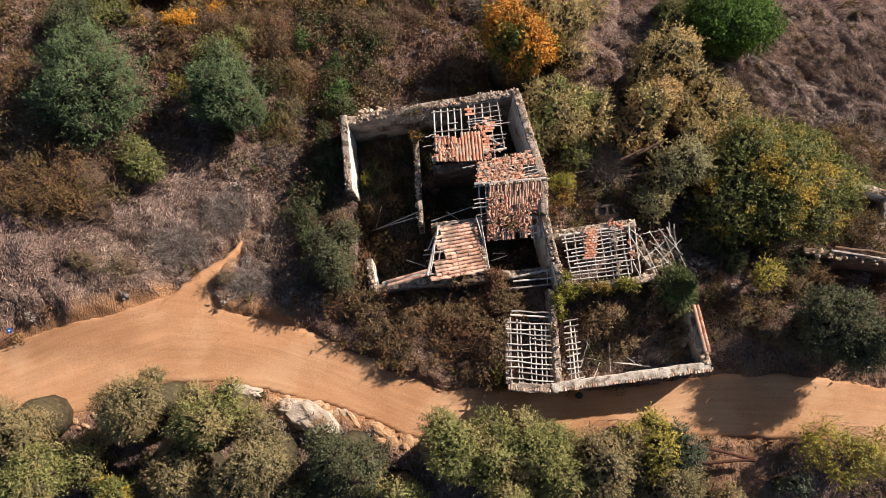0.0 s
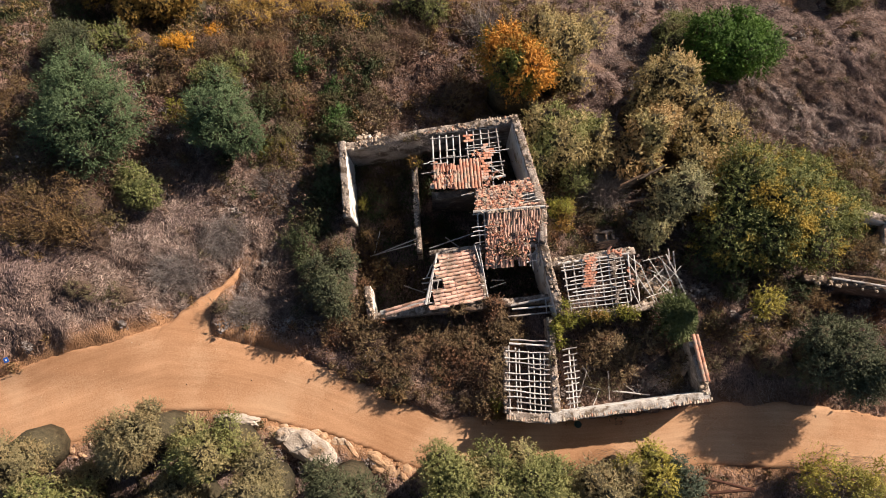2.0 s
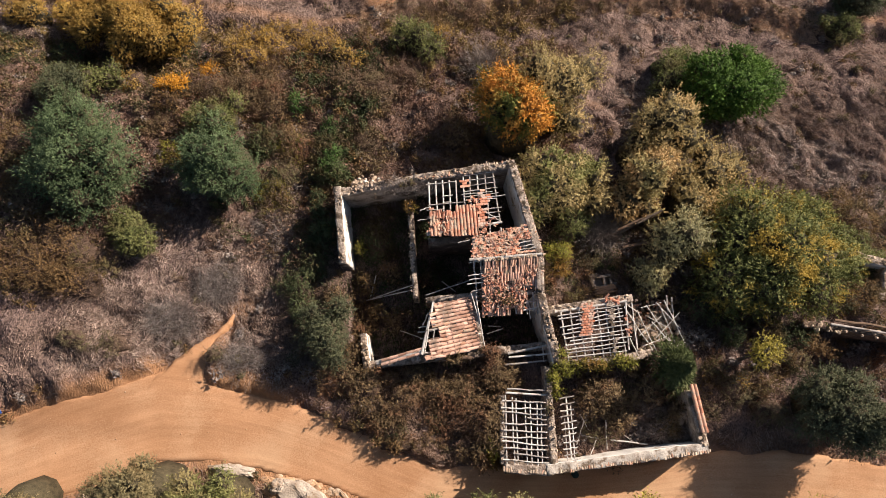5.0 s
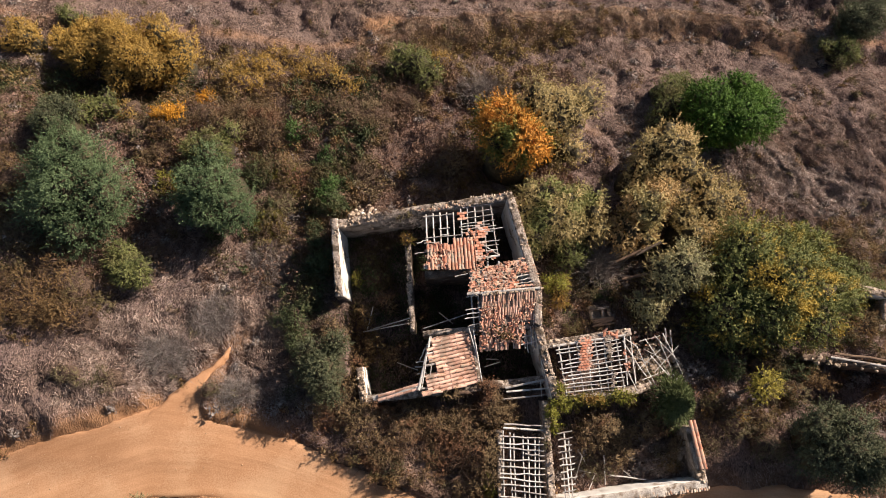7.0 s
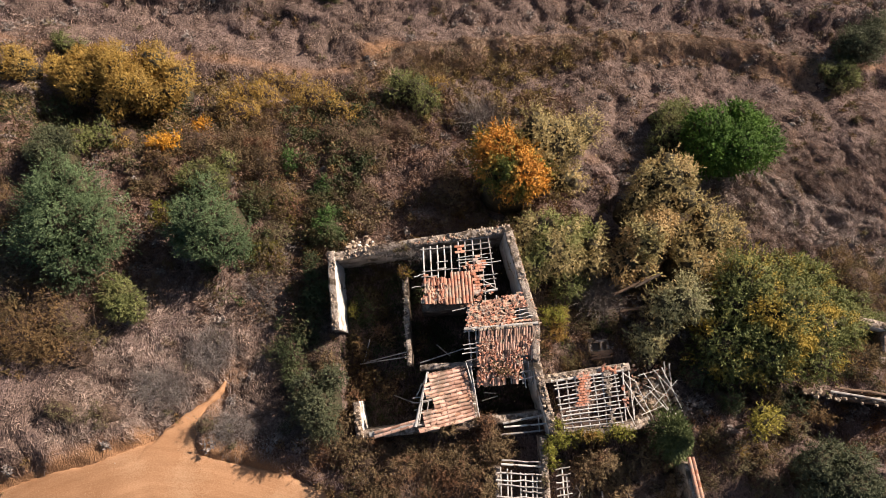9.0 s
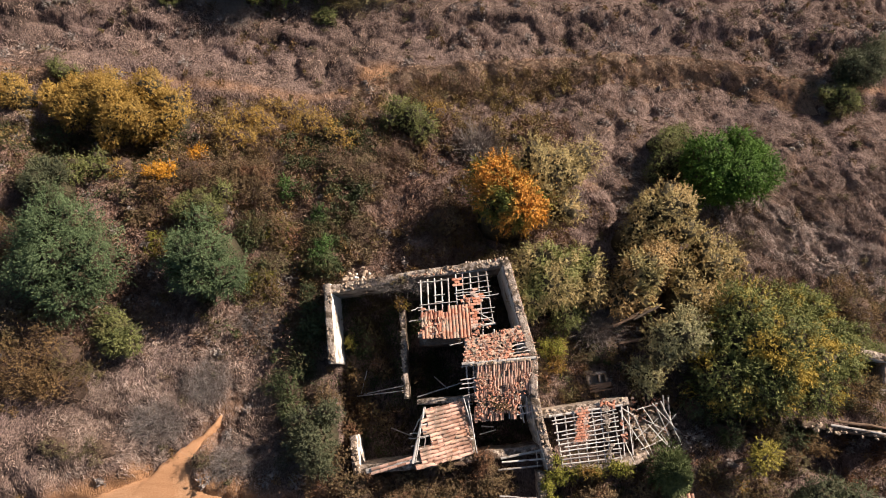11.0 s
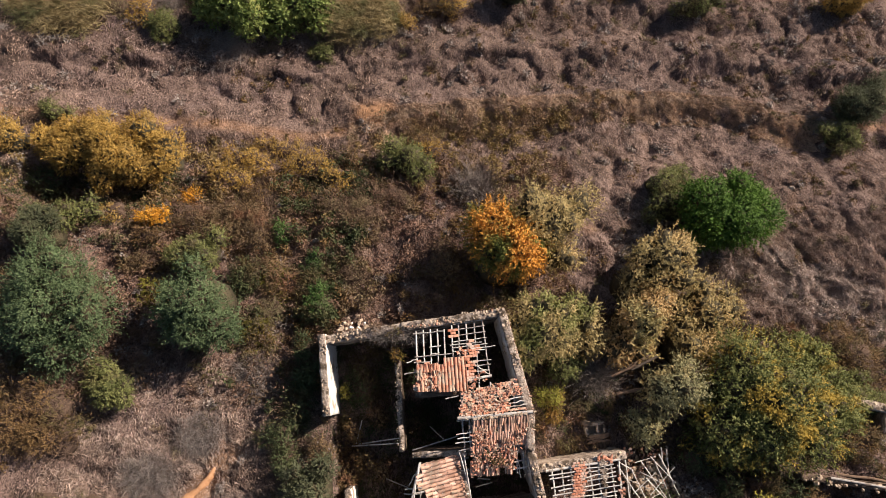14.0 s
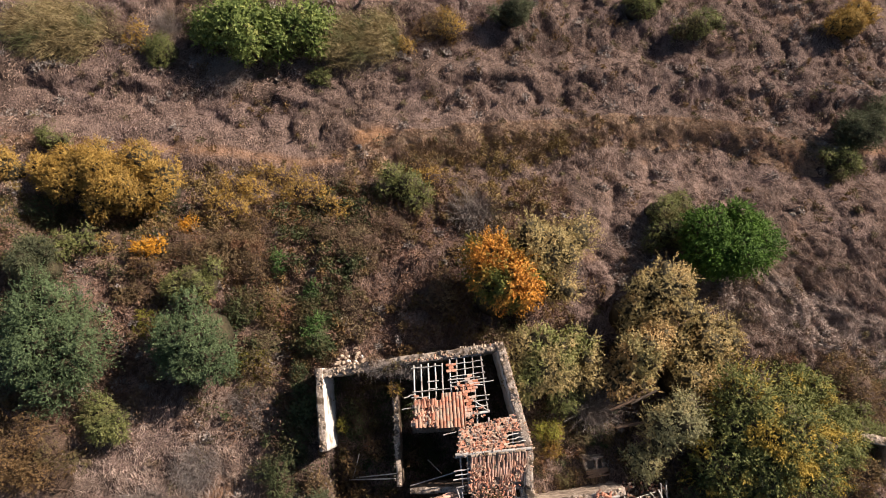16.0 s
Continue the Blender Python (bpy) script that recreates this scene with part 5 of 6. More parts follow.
tile_litter(annex_roof, lambda x, y: True, 12, (9.15, 9.4, 6.0, 7.6), lambda x, y: 1.12, FLATS)

heap = thing("rubble_heap", "heap of fallen stones and broken tiles beside the annex", "rubble")
for _ in range(210):
    x = random.gauss(11.1, 0.7)
    y = random.gauss(6.6, 0.6)
    z = ground_at(x, y) + 0.55 * math.exp(-((x - 11.0) ** 2 + (y - 6.6) ** 2)) * random.random()
    piece("stone", random.choice(STONES), Matrix.LocRotScale((x, y, z + 0.05), Euler([random.uniform(0, 6.28) for _ in range(3)]), [random.uniform(0.4, 1.3)] * 3), heap)
tile_litter(heap, lambda x, y: True, 90, (10.1, 12.0, 6.4, 8.2), lambda x, y: ground_at(x, y) + 0.25, LITTER, 0.3, 0.8)


def fallen(a, b, meshes=BEAMS, thick=1.0, label="weathered grey roof pole fallen across the rubble", name="fallen_pole", group="fallen roof poles"):
    ob = stick(name, meshes, a, b, None, thick)
    return tagged(ob, label, "pole", group)


for a, b, t in (((9.17, 7.58, 1.0), (10.62, 5.5, 0.45), 0.9), ((9.87, 7.44, 0.7), (11.03, 5.3, -0.1), 0.8), ((10.45, 7.73, 0.3), (11.89, 5.78, -0.3), 0.7), ((11.15, 7.73, 0.2), (12.16, 5.64, -0.5), 0.9), ((11.45, 8.01, 0.0), (12.5, 6.0, -0.5), 1.0), ((9.2, 7.75, 1.1), (10.0, 7.3, 0.6), 0.8), ((10.4, 7.2, 0.3), (11.6, 6.6, 0.1), 0.6), ((10.69, 6.9, 0.3), (11.89, 5.7, -0.2), 0.8), ((9.39, 6.05, 1.0), (9.8, 5.2, 0.9), 0.8), ((9.89, 6.7, 0.3), (9.95, 5.4, 0.2), 0.5), ((9.6, 7.8, 0.8), (9.75, 5.5, 0.9), 0.9), ((11.6, 8.3, -0.1), (11.7, 7.2, -0.2), 1.1), ((11.9, 8.2, -0.2), (12.0, 7.0, -0.3), 1.1), ((10.2, 7.6, 0.2), (11.3, 7.9, 0.0), 0.6), ((10.0, 6.2, 0.5), (11.2, 7.2, 0.3), 0.55), ((10.9, 6.1, 0.2), (12.2, 7.4, 0.0), 0.5), ((10.2, 5.7, 0.4), (11.5, 6.2, 0.1), 0.6), ((11.0, 7.9, 0.1), (12.3, 6.6, -0.3), 0.6), ((9.7, 6.9, 0.6), (10.8, 6.4, 0.5), 0.5), ((11.4, 5.5, -0.1), (12.5, 5.9, -0.4), 0.6)):
    fallen(a, b, POLES, 1.1 * t)
for a, b in (((-3.45, 8.3, -1.75), (-1.25, 8.75, 0.25)), ((-3.8, 8.2, -1.8), (-1.3, 8.5, 0.2)), ((-3.6, 8.3, -1.75), (-3.3, 9.5, -1.6)), ((-0.6, 8.2, 0.5), (1.6, 8.9, 0.9)), ((0.2, 9.2, -1.7), (0.9, 8.6, -1.2)), ((-2.0, 6.6, -1.7), (-0.9, 6.2, -1.5)), ((2.5, 6.35, -0.6), (3.3, 6.6, -0.4)), ((2.6, 6.75, -0.7), (3.2, 6.72, -0.5))):
    fallen(a, b, BEAMS, 0.48, "grey roof timber fallen inside the roofless room", "fallen_beam", "fallen beams in the house")

fallen((-20.6, 15.1, ground_at(-20.6, 15.1) + 0.5), (-19.6, 15.2, ground_at(-19.6, 15.2) + 0.35), POLES, 1.0, "bleached dead branch beside the olive", "dead_branch", "dead branches")
fallen((-17.5, 12.9, ground_at(-17.5, 12.9) + 0.12), (-16.0, 12.4, ground_at(-16.0, 12.4) + 0.12), POLES, 0.9, "bleached dead branch on the slope", "dead_branch", "dead branches")

# ---- shed and walled yard by the road ----
shed = thing("roofless_shed", "small roofless stone shed with bare lath roof above the road", "shed")
wall("wall", (3.15, -0.05), (5.15, -0.14), 0.45, [1.62, 1.66, 1.66], shed, (M_MASONRY, M_WALLTOP), 0.04, seed=31)
wall("wall", (5.34, 4.7), (5.5, 0.1), 0.34, [0.9, 1.0, 1.1, 1.45], shed, (M_MASONRY, M_WALLTOP), 0.1, seed=32)
wall("wall", (3.12, 0.1), (3.12, 3.3), 0.26, [1.2, 0.5], shed, (M_MASONRY, M_WALLTOP), seed=33)
coping(shed, (3.05, -0.10), (5.2, -0.20), 1.63, 1.65, 0.11, 0.02, PALE, mess=0.16, size=0.55)
shed_roof = beam_part("roof", (3.3, 3.42, 0.85), (5.3, 3.3, 0.85), 0.05, shed)
for n, s in (((3.27, 3.3), (3.26, 0.05)), ((3.6, 3.2), (3.62, 0.05)), ((3.78, 3.15), (3.79, 0.05)), ((4.22, 3.05), (4.22, 0.05)), ((4.46, 3.0), (4.43, 0.05)), ((4.79, 2.98), (4.70, 0.05)), ((5.0, 2.9), (4.90, 0.05))):
    stick("rafter", POLES, (*n, 0.9), (*s, 1.56), shed_roof, 1.1)
for k in range(11):
    u = (k + 0.4) / 11
    y = 3.12 - 3.0 * u
    x0 = 3.05 + 0.1 * random.random() + (1.15 if k == 3 else 0) + (0.5 if k == 9 else 0)
    z = 0.97 + 0.66 * u
    stick("batten", LATHS, (x0, y + 0.05 + random.gauss(0, 0.03), z), (5.18 + 0.06 * random.random(), y - 0.06 + random.gauss(0, 0.03), z), shed_roof, 1.5)
stick("batten", LATHS, (3.35, 3.6, 0.9), (5.2, 3.52, 0.95), shed_roof, 1.6)
lean_roof = beam_part("roof", (6.28, 3.2, 0.35), (6.3, 0.15, 1.5), 0.04, shed)
stick("rafter", POLES, (6.48, 2.9, 0.4), (6.46, 0.15, 1.5), lean_roof)
stick("rafter", POLES, (6.15, 2.2, 0.6), (6.1, 0.15, 1.5), lean_roof)
for k in range(11):
    y = 3.2 - 0.29 * k
    stick("batten", LATHS, (5.93 + 0.06 * random.random(), y - 0.08, 0.45 + 0.105 * k), (6.55 + 0.2 * random.random(), y + 0.08 + random.gauss(0, 0.04), 0.45 + 0.105 * k), lean_roof, 1.4)

stones_on(shed, (5.34, 4.6), (5.5, 0.3), 0.95, 1.4, 0.3, 40, 0.6)
yard_wall = thing("yard_wall", "tall rubble stone yard wall with tile coping beside the road", "wall")
wall("wall", (5.1, -0.12), (12.62, 0.92), 0.46, [1.66, 1.7, 1.72, 1.75], yard_wall, (M_PLASTER, M_LIMETOP), 0.04, seed=41)
wall("wall", (12.55, 0.95), (12.02, 3.5), 0.36, [1.65, 1.5, 1.45], yard_wall, (M_MASONRY, M_WALLTOP), 0.04, seed=42)
coping(yard_wall, (5.15, -0.24), (12.75, 0.76), 1.65, 1.75, 0.11, 0.03, PALE, mess=0.16, size=0.55, gone=0.08)
for dx in (0.0, 0.17):
    for k in range(7):
        y0 = 1.65 + 0.3 * k
        piece("coping_tile", TILES[0], along((12.60 + dx - 0.19 * (y0 - 1.0), y0 - 0.05, 1.58), (12.60 + dx - 0.19 * (y0 - 0.6), y0 + 0.38, 1.56)), yard_wall)
stones_on(yard_wall, (12.5, 0.9), (12.4, 1.6), 1.72, 1.65, 0.3, 12, 0.8)
pier = thing("stone_pier", "squat broken stone pier in the yard", "pier", at=(11.95, 2.3, 0))
for k in range(5):
    piece("stone", STONES[k % 5], Matrix.LocRotScale((random.gauss(0, 0.06), random.gauss(0, 0.1), ground_at(11.95, 2.3) + 0.1 + 0.17 * k), Euler((0, 0, random.random())), (1.6, 1.6, 1.3)), pier)
for a, b, t in (((6.95, 2.4, 0.3), (7.4, 1.6, 0.1), 0.6), ((6.82, 0.9, -0.1), (7.1, 2.1, 0.5), 0.6), ((8.44, 1.15, 0.0), (10.25, 0.95, 0.1), 0.9), ((8.2, 2.1, 0.3), (8.28, 0.7, 0.0), 0.9), ((7.3, 0.3, 0.4), (7.75, 1.15, 0.1), 0.6), ((7.0, 1.4, 0.1), (7.9, 1.2, 0.0), 0.5), ((9.0, 1.5, 0.0), (9.5, 1.1, 0.1), 0.5), ((10.5, 1.4, 0.0), (11.4, 1.7, 0.1), 0.5)):
    fallen(a, b, POLES, t * 1.2, "dry grey pole lying among yard weeds", "loose_pole", "poles in the yard")

# ---- other things ----
drum = thing("green_bin", "small dark green round bin against the yard wall", "bin", at=(6.62, -0.45, ground_at(6.62, -0.45)))
bm = bmesh.new()
tube(bm, [(0, 0, 0), (0, 0, 0.06), (0, 0, 0.5), (0, 0, 0.52)], [0.13, 0.14, 0.16, 0.15], 16)
part("body", bm, M_GREEN_PAINT, drum)
bm = bmesh.new()
tube(bm, [(0, 0, 0.515), (0, 0, 0.55), (0, 0, 0.58)], [0.17, 0.17, 0.09], 16)
part("lid", bm, M_GREEN_PAINT, drum)

trough = thing("stone_wash_trough", "old stone wash trough with two basins and grey boards", "trough", at=(8.6, 9.05, 0))
tz = -1.0
TM = Matrix.Translation((0, 0, tz)) @ Matrix.Rotation(0.13, 4, "Z")


def block(name, sx, sy, sz, m, mat, parent, seed=0):
    ob = piece(name, slab_mesh(name, mat, sx, sy, sz, seed), m, parent)
    return ob


for k, (x, y, sx, sy) in enumerate(((0, 0.32, 1.0, 0.16), (0, -0.22, 1.0, 0.16), (-0.44, 0.05, 0.16, 0.5), (0.1, 0.05, 0.12, 0.5), (0.44, 0.05, 0.14, 0.5), (-0.4, 0.42, 0.4, 0.2))):
    block("rim", sx, sy, 0.7, TM @ Matrix.Translation((x, y, -0.3)), M_WALLTOP, trough, 50 + k)
block("basin_floor", 0.95, 0.6, 0.1, TM @ Matrix.Translation((0, 0.05, -0.45)), M_STONE, trough, 60)
for k in range(4):
    block("board", 1.15, 0.09, 0.04, TM @ Matrix.Translation((0.05, -0.24 - 0.1 * k, 0.09)) @ Matrix.Rotation(random.gauss(0.05, 0.04), 4, "Z"), M_DARKWOOD, trough, 70 + k)
for k in range(4):
    block("slat", 0.14, 0.5, 0.05, TM @ Matrix.Translation((-0.2 + 0.19 * k, -0.78, -0.05 - 0.05 * k)) @ Matrix.Rotation(random.gauss(0, 0.06), 4, "Z"), M_DARKWOOD, trough, 80 + k)
block("plinth", 1.1, 1.3, 0.9, TM @ Matrix.Translation((0.02, -0.25, -0.95)), M_WALLTOP, trough, 90)

sign = thing("blue_sign", "small square blue sign with pale emblem beside the road", "sign", at=(-20.35, 2.55, ground_at(-20.35, 2.55)))
bm = bmesh.new()
tube(bm, [(0, 0, -0.2), (0, 0, 0.45), (0, 0, 0.8)], [0.025, 0.025, 0.025], 8)
part("post", bm, M_RUST, sign)
panel = block("panel", 0.23, 0.25, 0.03, Matrix.Translation((0, 0, 0.83)) @ Matrix.Rotation(0.35, 4, "Z") @ Matrix.Rotation(0.35, 4, "X"), M_BLUE, sign, 95)
block("emblem", 0.08, 0.07, 0.012, Matrix.Translation((0.01, -0.005, 0.851)) @ Matrix.Rotation(0.35, 4, "Z") @ Matrix.Rotation(0.35, 4, "X"), M_WHITE, sign, 96)

frame_bar = thing("rusty_tow_frame", "bent rusty steel tow frame lying on the verge", "metal frame", at=(0, 0, 0))
for pts in (((11.75, -3.15, 0.35), (11.92, -2.78, 0.9), (13.2, -3.05, 0.95), (14.55, -3.4, 0.9)), ((12.0, -3.9, 0.35), (12.35, -3.6, 0.85), (13.4, -3.5, 0.9), (14.55, -3.42, 0.9))):
    bm = bmesh.new()
    tube(bm, pts, [0.075] * 4, 8)
    part("bar", bm, M_RUST, frame_bar)
bm = bmesh.new()
tube(bm, [(14.45, -3.42, 0.8), (14.7, -3.42, 0.84), (14.85, -3.45, 0.7)], [0.12, 0.12, 0.06], 8)
part("hitch", bm, M_RUST, frame_bar)
bm = bmesh.new()
tube(bm, [(12.1, -3.2, 0.5), (13.3, -3.22, 0.6), (14.4, -3.4, 0.8)], [0.012] * 3, 5)
part("cable", bm, M_RUST, frame_bar)

beehive = thing("rusted_metal_box", "dark rusted metal box half hidden under the oaks", "box", at=(4.3, -4.85, ground_at(4.3, -4.85)))
block("body", 1.0, 0.7, 0.7, Matrix.Translation((0, 0, 0.35)) @ Matrix.Rotation(-0.35, 4, "Z"), M_RUST, beehive, 97)
block("lid", 1.05, 0.75, 0.06, Matrix.Translation((0, 0, 0.74)) @ Matrix.Rotation(-0.35, 4, "Z"), M_RUST, beehive, 98)

# ruined terrace walls to the east
terrace = thing("terrace_wall", "ruined dry stone terrace wall with old beams on top", "wall")
wall("wall", (18.6, 6.9), (24.5, 6.15), 0.32, [-0.55, -0.5, -0.55, -0.6], terrace, (M_BROWNWALL, M_BROWNWALL), 0.08, -4.0, 51)
stones_on(terrace, (18.6, 6.85), (23.5, 6.2), -0.5, -0.55, 0.4, 40, 0.9)
fallen((20.2, 7.05, -0.42), (24.5, 6.45, -0.45), BROWN, 1.1, "long brown beam lying on the terrace wall", "fallen_beam", "beams on the terrace wall")
fallen((20.0, 6.85, -0.42), (23.0, 6.35, -0.4), BEAMS, 0.9, "long brown beam lying on the terrace wall", "fallen_beam", "beams on the terrace wall")
hut = thing("hut_ruin", "low remains of a stone hut wall in scrub", "ruin")
wall("wall", (21.3, 10.75), (24.5, 10.0), 0.4, [-1.5, -1.35, -1.5], hut, (M_PLASTER, M_WALLTOP), 0.15, -4.5, 53)
wall("wall", (24.0, 10.1), (23.6, 8.3), 0.35, [-1.5, -2.0], hut, (M_MASONRY, M_WALLTOP), 0.15, -4.5, 54)
stones_on(hut, (21.4, 10.75), (24.3, 10.1), -1.45, -1.4, 0.4, 34, 1.0)
lean_to = thing("collapsed_shed", "collapsed shed with sagging mossy beam and dark opening", "shed")
wall("wall", (9.5, 11.85), (11.6, 12.8), 0.18, [-1.5, -1.0, -1.2], lean_to, (M_BROWNWALL, M_BROWNWALL), 0.2, -3.5, 55)
beam_part("beam", (9.4, 11.75, -0.5), (10.6, 12.3, -0.3), 0.065, lean_to, M_DARKWOOD)
beam_part("beam", (10.4, 12.1, -0.45), (11.7, 12.75, -0.25), 0.07, lean_to, M_BARK)
beam_part("beam", (9.7, 10.9, -0.8), (12.0, 11.3, -0.7), 0.08, lean_to, M_DARKWOOD)


# ---- rocks ----
def rock(x, y, rx, ry, rz, turn, seed, name="rock", label="pale weathered boulder at the road edge", lift=-0.03, mat=M_ROCK, fine=4):
    r = random.Random(seed)
    bm = bmesh.new()
    bmesh.ops.create_icosphere(bm, subdivisions=fine, radius=1)
    off = Vector((r.uniform(-50, 50), r.uniform(-50, 50), 0))
    for v in bm.verts:
        d = v.co.normalized()
        k = 1 + 0.32 * noise.noise(d * 1.3 + off) + 0.16 * noise.noise(d * 3.2 + off) + 0.07 * noise.noise(d * 8 + off)
        v.co = Vector((d.x * rx * k, d.y * ry * k, max(-0.4, d.z) * rz * k))
    me = bpy.data.meshes.new(name)
    bm.to_mesh(me)
    bm.free()
    me.materials.append(mat)
    ob = new(name, me)
    ob.matrix_basis = pose(x, y, ground_at(x, y) + lift, 0, 0, turn)
    return tagged(ob, label, "rock", "rocks along the road")


rock(-6.5, -1.55, 1.4, 0.75, 0.42, -28, 1)
rock(-5.6, -2.2, 1.0, 0.65, 0.5, -35, 2)
rock(-7.6, -0.95, 0.45, 0.35, 0.35, 20, 3)
rock(-9.7, -0.25, 1.0, 0.32, 0.32, -8, 4)
for k in range(46):
    u = random.random()
    x = -8.2 + 8.0 * u
    s = float(np.interp(x, ROAD_X, ROAD_S))
    y = s - 0.25 - abs(random.gauss(0, 0.45))
    rock(x, y, random.uniform(0.15, 0.55), random.uniform(0.1, 0.3), random.uniform(0.05, 0.13), random.uniform(-60, 20), 10 + k, "bank_stone", "sandy orange stone crumbling from the road bank", mat=M_BANK, fine=3)
for k in range(16):
    x = -19 + 5.5 * random.random()
    s = float(np.interp(x, ROAD_X, ROAD_S))
    rock(x, s - 0.3 - 0.8 * random.random(), random.uniform(0.08, 0.25), random.uniform(0.08, 0.2), 0.12, random.uniform(0, 180), 80 + k, "bank_stone", "sandy orange stone crumbling from the road bank", mat=M_BANK, fine=3)
rock(22.85, 23.57, 0.2, 0.18, 0.2, 10, 201, "pale_stone", "single pale stone on the dry slope")
spill = thing("spilled_stones", "pale stones spilled from the broken north wall", "rubble")
for _ in range(44):
    x, y = random.gauss(-3.6, 0.4), random.gauss(14.15, 0.28)
    piece("stone", slab_mesh("stone", M_PLASTER, 0.2, 0.16, 0.13, _ % 6) if _ < 6 else random.choice(STONES), Matrix.LocRotScale((x, y, max(ground_at(x, y) + 0.05, 0.62 - 1.7 * abs(y - 13.95))), Euler([random.uniform(0, 6) for _k in range(3)]), [random.uniform(0.4, 1.0)] * 3), spill)
pebbles = np.random.default_rng(55)
px, py = pebbles.uniform(-25, 25, 900), pebbles.uniform(-5, 5, 900)
ok = road_mask(px, py) > 0.7
px, py = px[ok], py[ok]
pz = base_height(px, py) + 0.035
ps = 0.012 + 0.03 * pebbles.random(len(px)) ** 3
shape = np.array([(1, 0, 0), (0, 1, 0), (-1, 0, 0), (0, -1, 0), (0, 0, 0.8), (0, 0, -0.5)])
pv = np.stack([px, py, pz], -1)[:, None, :] + shape[None] * ps[:, None, None] * (0.7 + 0.6 * pebbles.random((len(px), 6, 1)))
tri = np.array([(0, 1, 4), (1, 2, 4), (2, 3, 4), (3, 0, 4), (1, 0, 5), (2, 1, 5), (3, 2, 5), (0, 3, 5)])
tagged(sheet("pebbles", pv.reshape(-1, 3), (tri[None] + 6 * np.arange(len(px))[:, None, None]).reshape(-1, 3), M_BANK), "loose pale pebbles scattered on the dirt road", "pebbles", kind="stuff")

# ---- trees and shrubs ----
plant("olive", -17.95, 15.05, 2.85, 3.15, 4.2)
plant("olive", -11.20, 15.29, 2.12, 2.5, 4.6)
plant("oak", -19.88, 18.79, 1.91, 1.39, 2.5)
plant("heath_g", -8.97, 13.90, 1.43, 2.22, 1.2)
plant("orange_s", -14.73, 20.09, 0.91, 0.73, 1.6)
plant("orange", 4.05, 18.05, 2.6, 2.6, 5.8)
plant("pale", 6.45, 19.9, 2.5, 2.9, 5.6)
plant("ochre_g", 5.98, 13.99, 1.99, 2.29, 5.0)
plant("ochre_g", 8.24, 14.31, 1.26, 1.74, 4.0)
plant("pale", 12.52, 17.97, 2.04, 2.38, 5.0)
plant("ochre", 11.19, 14.83, 1.94, 1.61, 4.5)
plant("pale", 14.79, 15.23, 2.03, 2.20, 3.5)
plant("greygreen", 12.25, 11.10, 1.71, 1.86, 4.5)
plant("greygreen", 11.02, 9.32, 1.22, 1.07, 3.0)
plant("pine", 17.1, 20.7, 2.6, 2.8, 4.8)
plant("oak_s", 14.5, 21.9, 2.2, 1.7, 2.5)
plant("bigoak", 17.11, 10.15, 4.0, 3.7, 4.7)
plant("bigoak", 20.52, 10.25, 1.69, 1.86, 3.6)
plant("conifer", 11.59, 4.66, 1.09, 1.44, 4.0)
plant("yellowsm", 15.90, 5.41, 0.98, 0.98, 2.6)
plant("oak", 19.0, 2.75, 2.45, 2.2, 4.6)
plant("shrubdark", -5.37, 6.08, 1.54, 2.10, 3.2)
plant("ivy", -6.44, 10.22, 1.20, 2.39, 1.6)
plant("ivy", -5.84, 12.22, 0.77, 1.84, 1.4)
plant("ivy", -7.09, 8.66, 1.18, 2.07, 1.4)
plant("oak_s", -15.45, 10.84, 1.39, 1.24, 1.8)
plant("heathy", -19.61, 9.27, 2.51, 1.88, 1.4)
plant("heathy", -17.54, 8.79, 1.85, 1.54, 1.4)
plant("heathy", -20.88, 9.49, 1.59, 1.59, 1.4)
plant("greytwig", -8.81, 11.58, 1.24, 1.24, 1.0)
plant("greytwig", -11.09, 8.89, 1.36, 1.21, 1.0)
plant("greytwig", -13.28, 6.98, 1.64, 1.19, 1.0)
plant("greytwig", -9.66, 5.06, 1.31, 1.02, 1.0)
plant("heath_g", -15.68, 5.60, 1.34, 0.90, 0.9)
plant("heath_g", -17.52, 5.97, 1.21, 0.76, 0.7)
plant("heath_g", -11.03, 5.18, 0.73, 0.59, 0.8)
plant("greytwig", 8.93, 12.02, 1.11, 1.11, 1.8)
plant("cork_g", -18.54, -1.50, 1.80, 1.89, 5.0)
plant("cork", -17.01, -3.93, 2.69, 1.70, 6.0)
plant("cork_g", -12.81, -0.85, 2.3, 1.9, 5.6)
plant("cork", -9.7, -1.3, 2.0, 1.7, 5.6)
plant("cork_g", -8.02, -3.16, 1.96, 1.96, 6.2)
plant("oak", -4.25, -3.09, 1.84, 1.79, 6.5)
plant("cork", 0.28, -2.87, 1.87, 1.87, 5.5)
plant("cork", 2.29, -3.01, 1.96, 1.96, 5.2)
plant("cork", 4.31, -2.89, 1.98, 1.79, 5.2)
plant("cork", 5.41, -4.35, 1.60, 1.60, 5.0)
plant("pale_g", 7.29, -3.25, 1.60, 1.60, 5.5)
plant("yellowt", 9.48, -2.93, 1.24, 1.79, 4.5)
plant("teal", 10.74, -2.71, 0.98, 1.68, 4.0)
plant("sparse", 18.63, -3.03, 2.16, 1.85, 2.8)
plant("sparse", 17.08, -2.80, 0.79, 1.10, 2.2)
plant("teal", 16.38, -4.57, 1.07, 0.61, 1.6)
plant("cork", 2.90, -4.59, 1.58, 1.32, 5.0)
plant("bigoak", -13.87, -4.76, 1.68, 1.12, 4.5)
plant("bramble", -0.11, 3.25, 2.81, 1.54, 1.2)
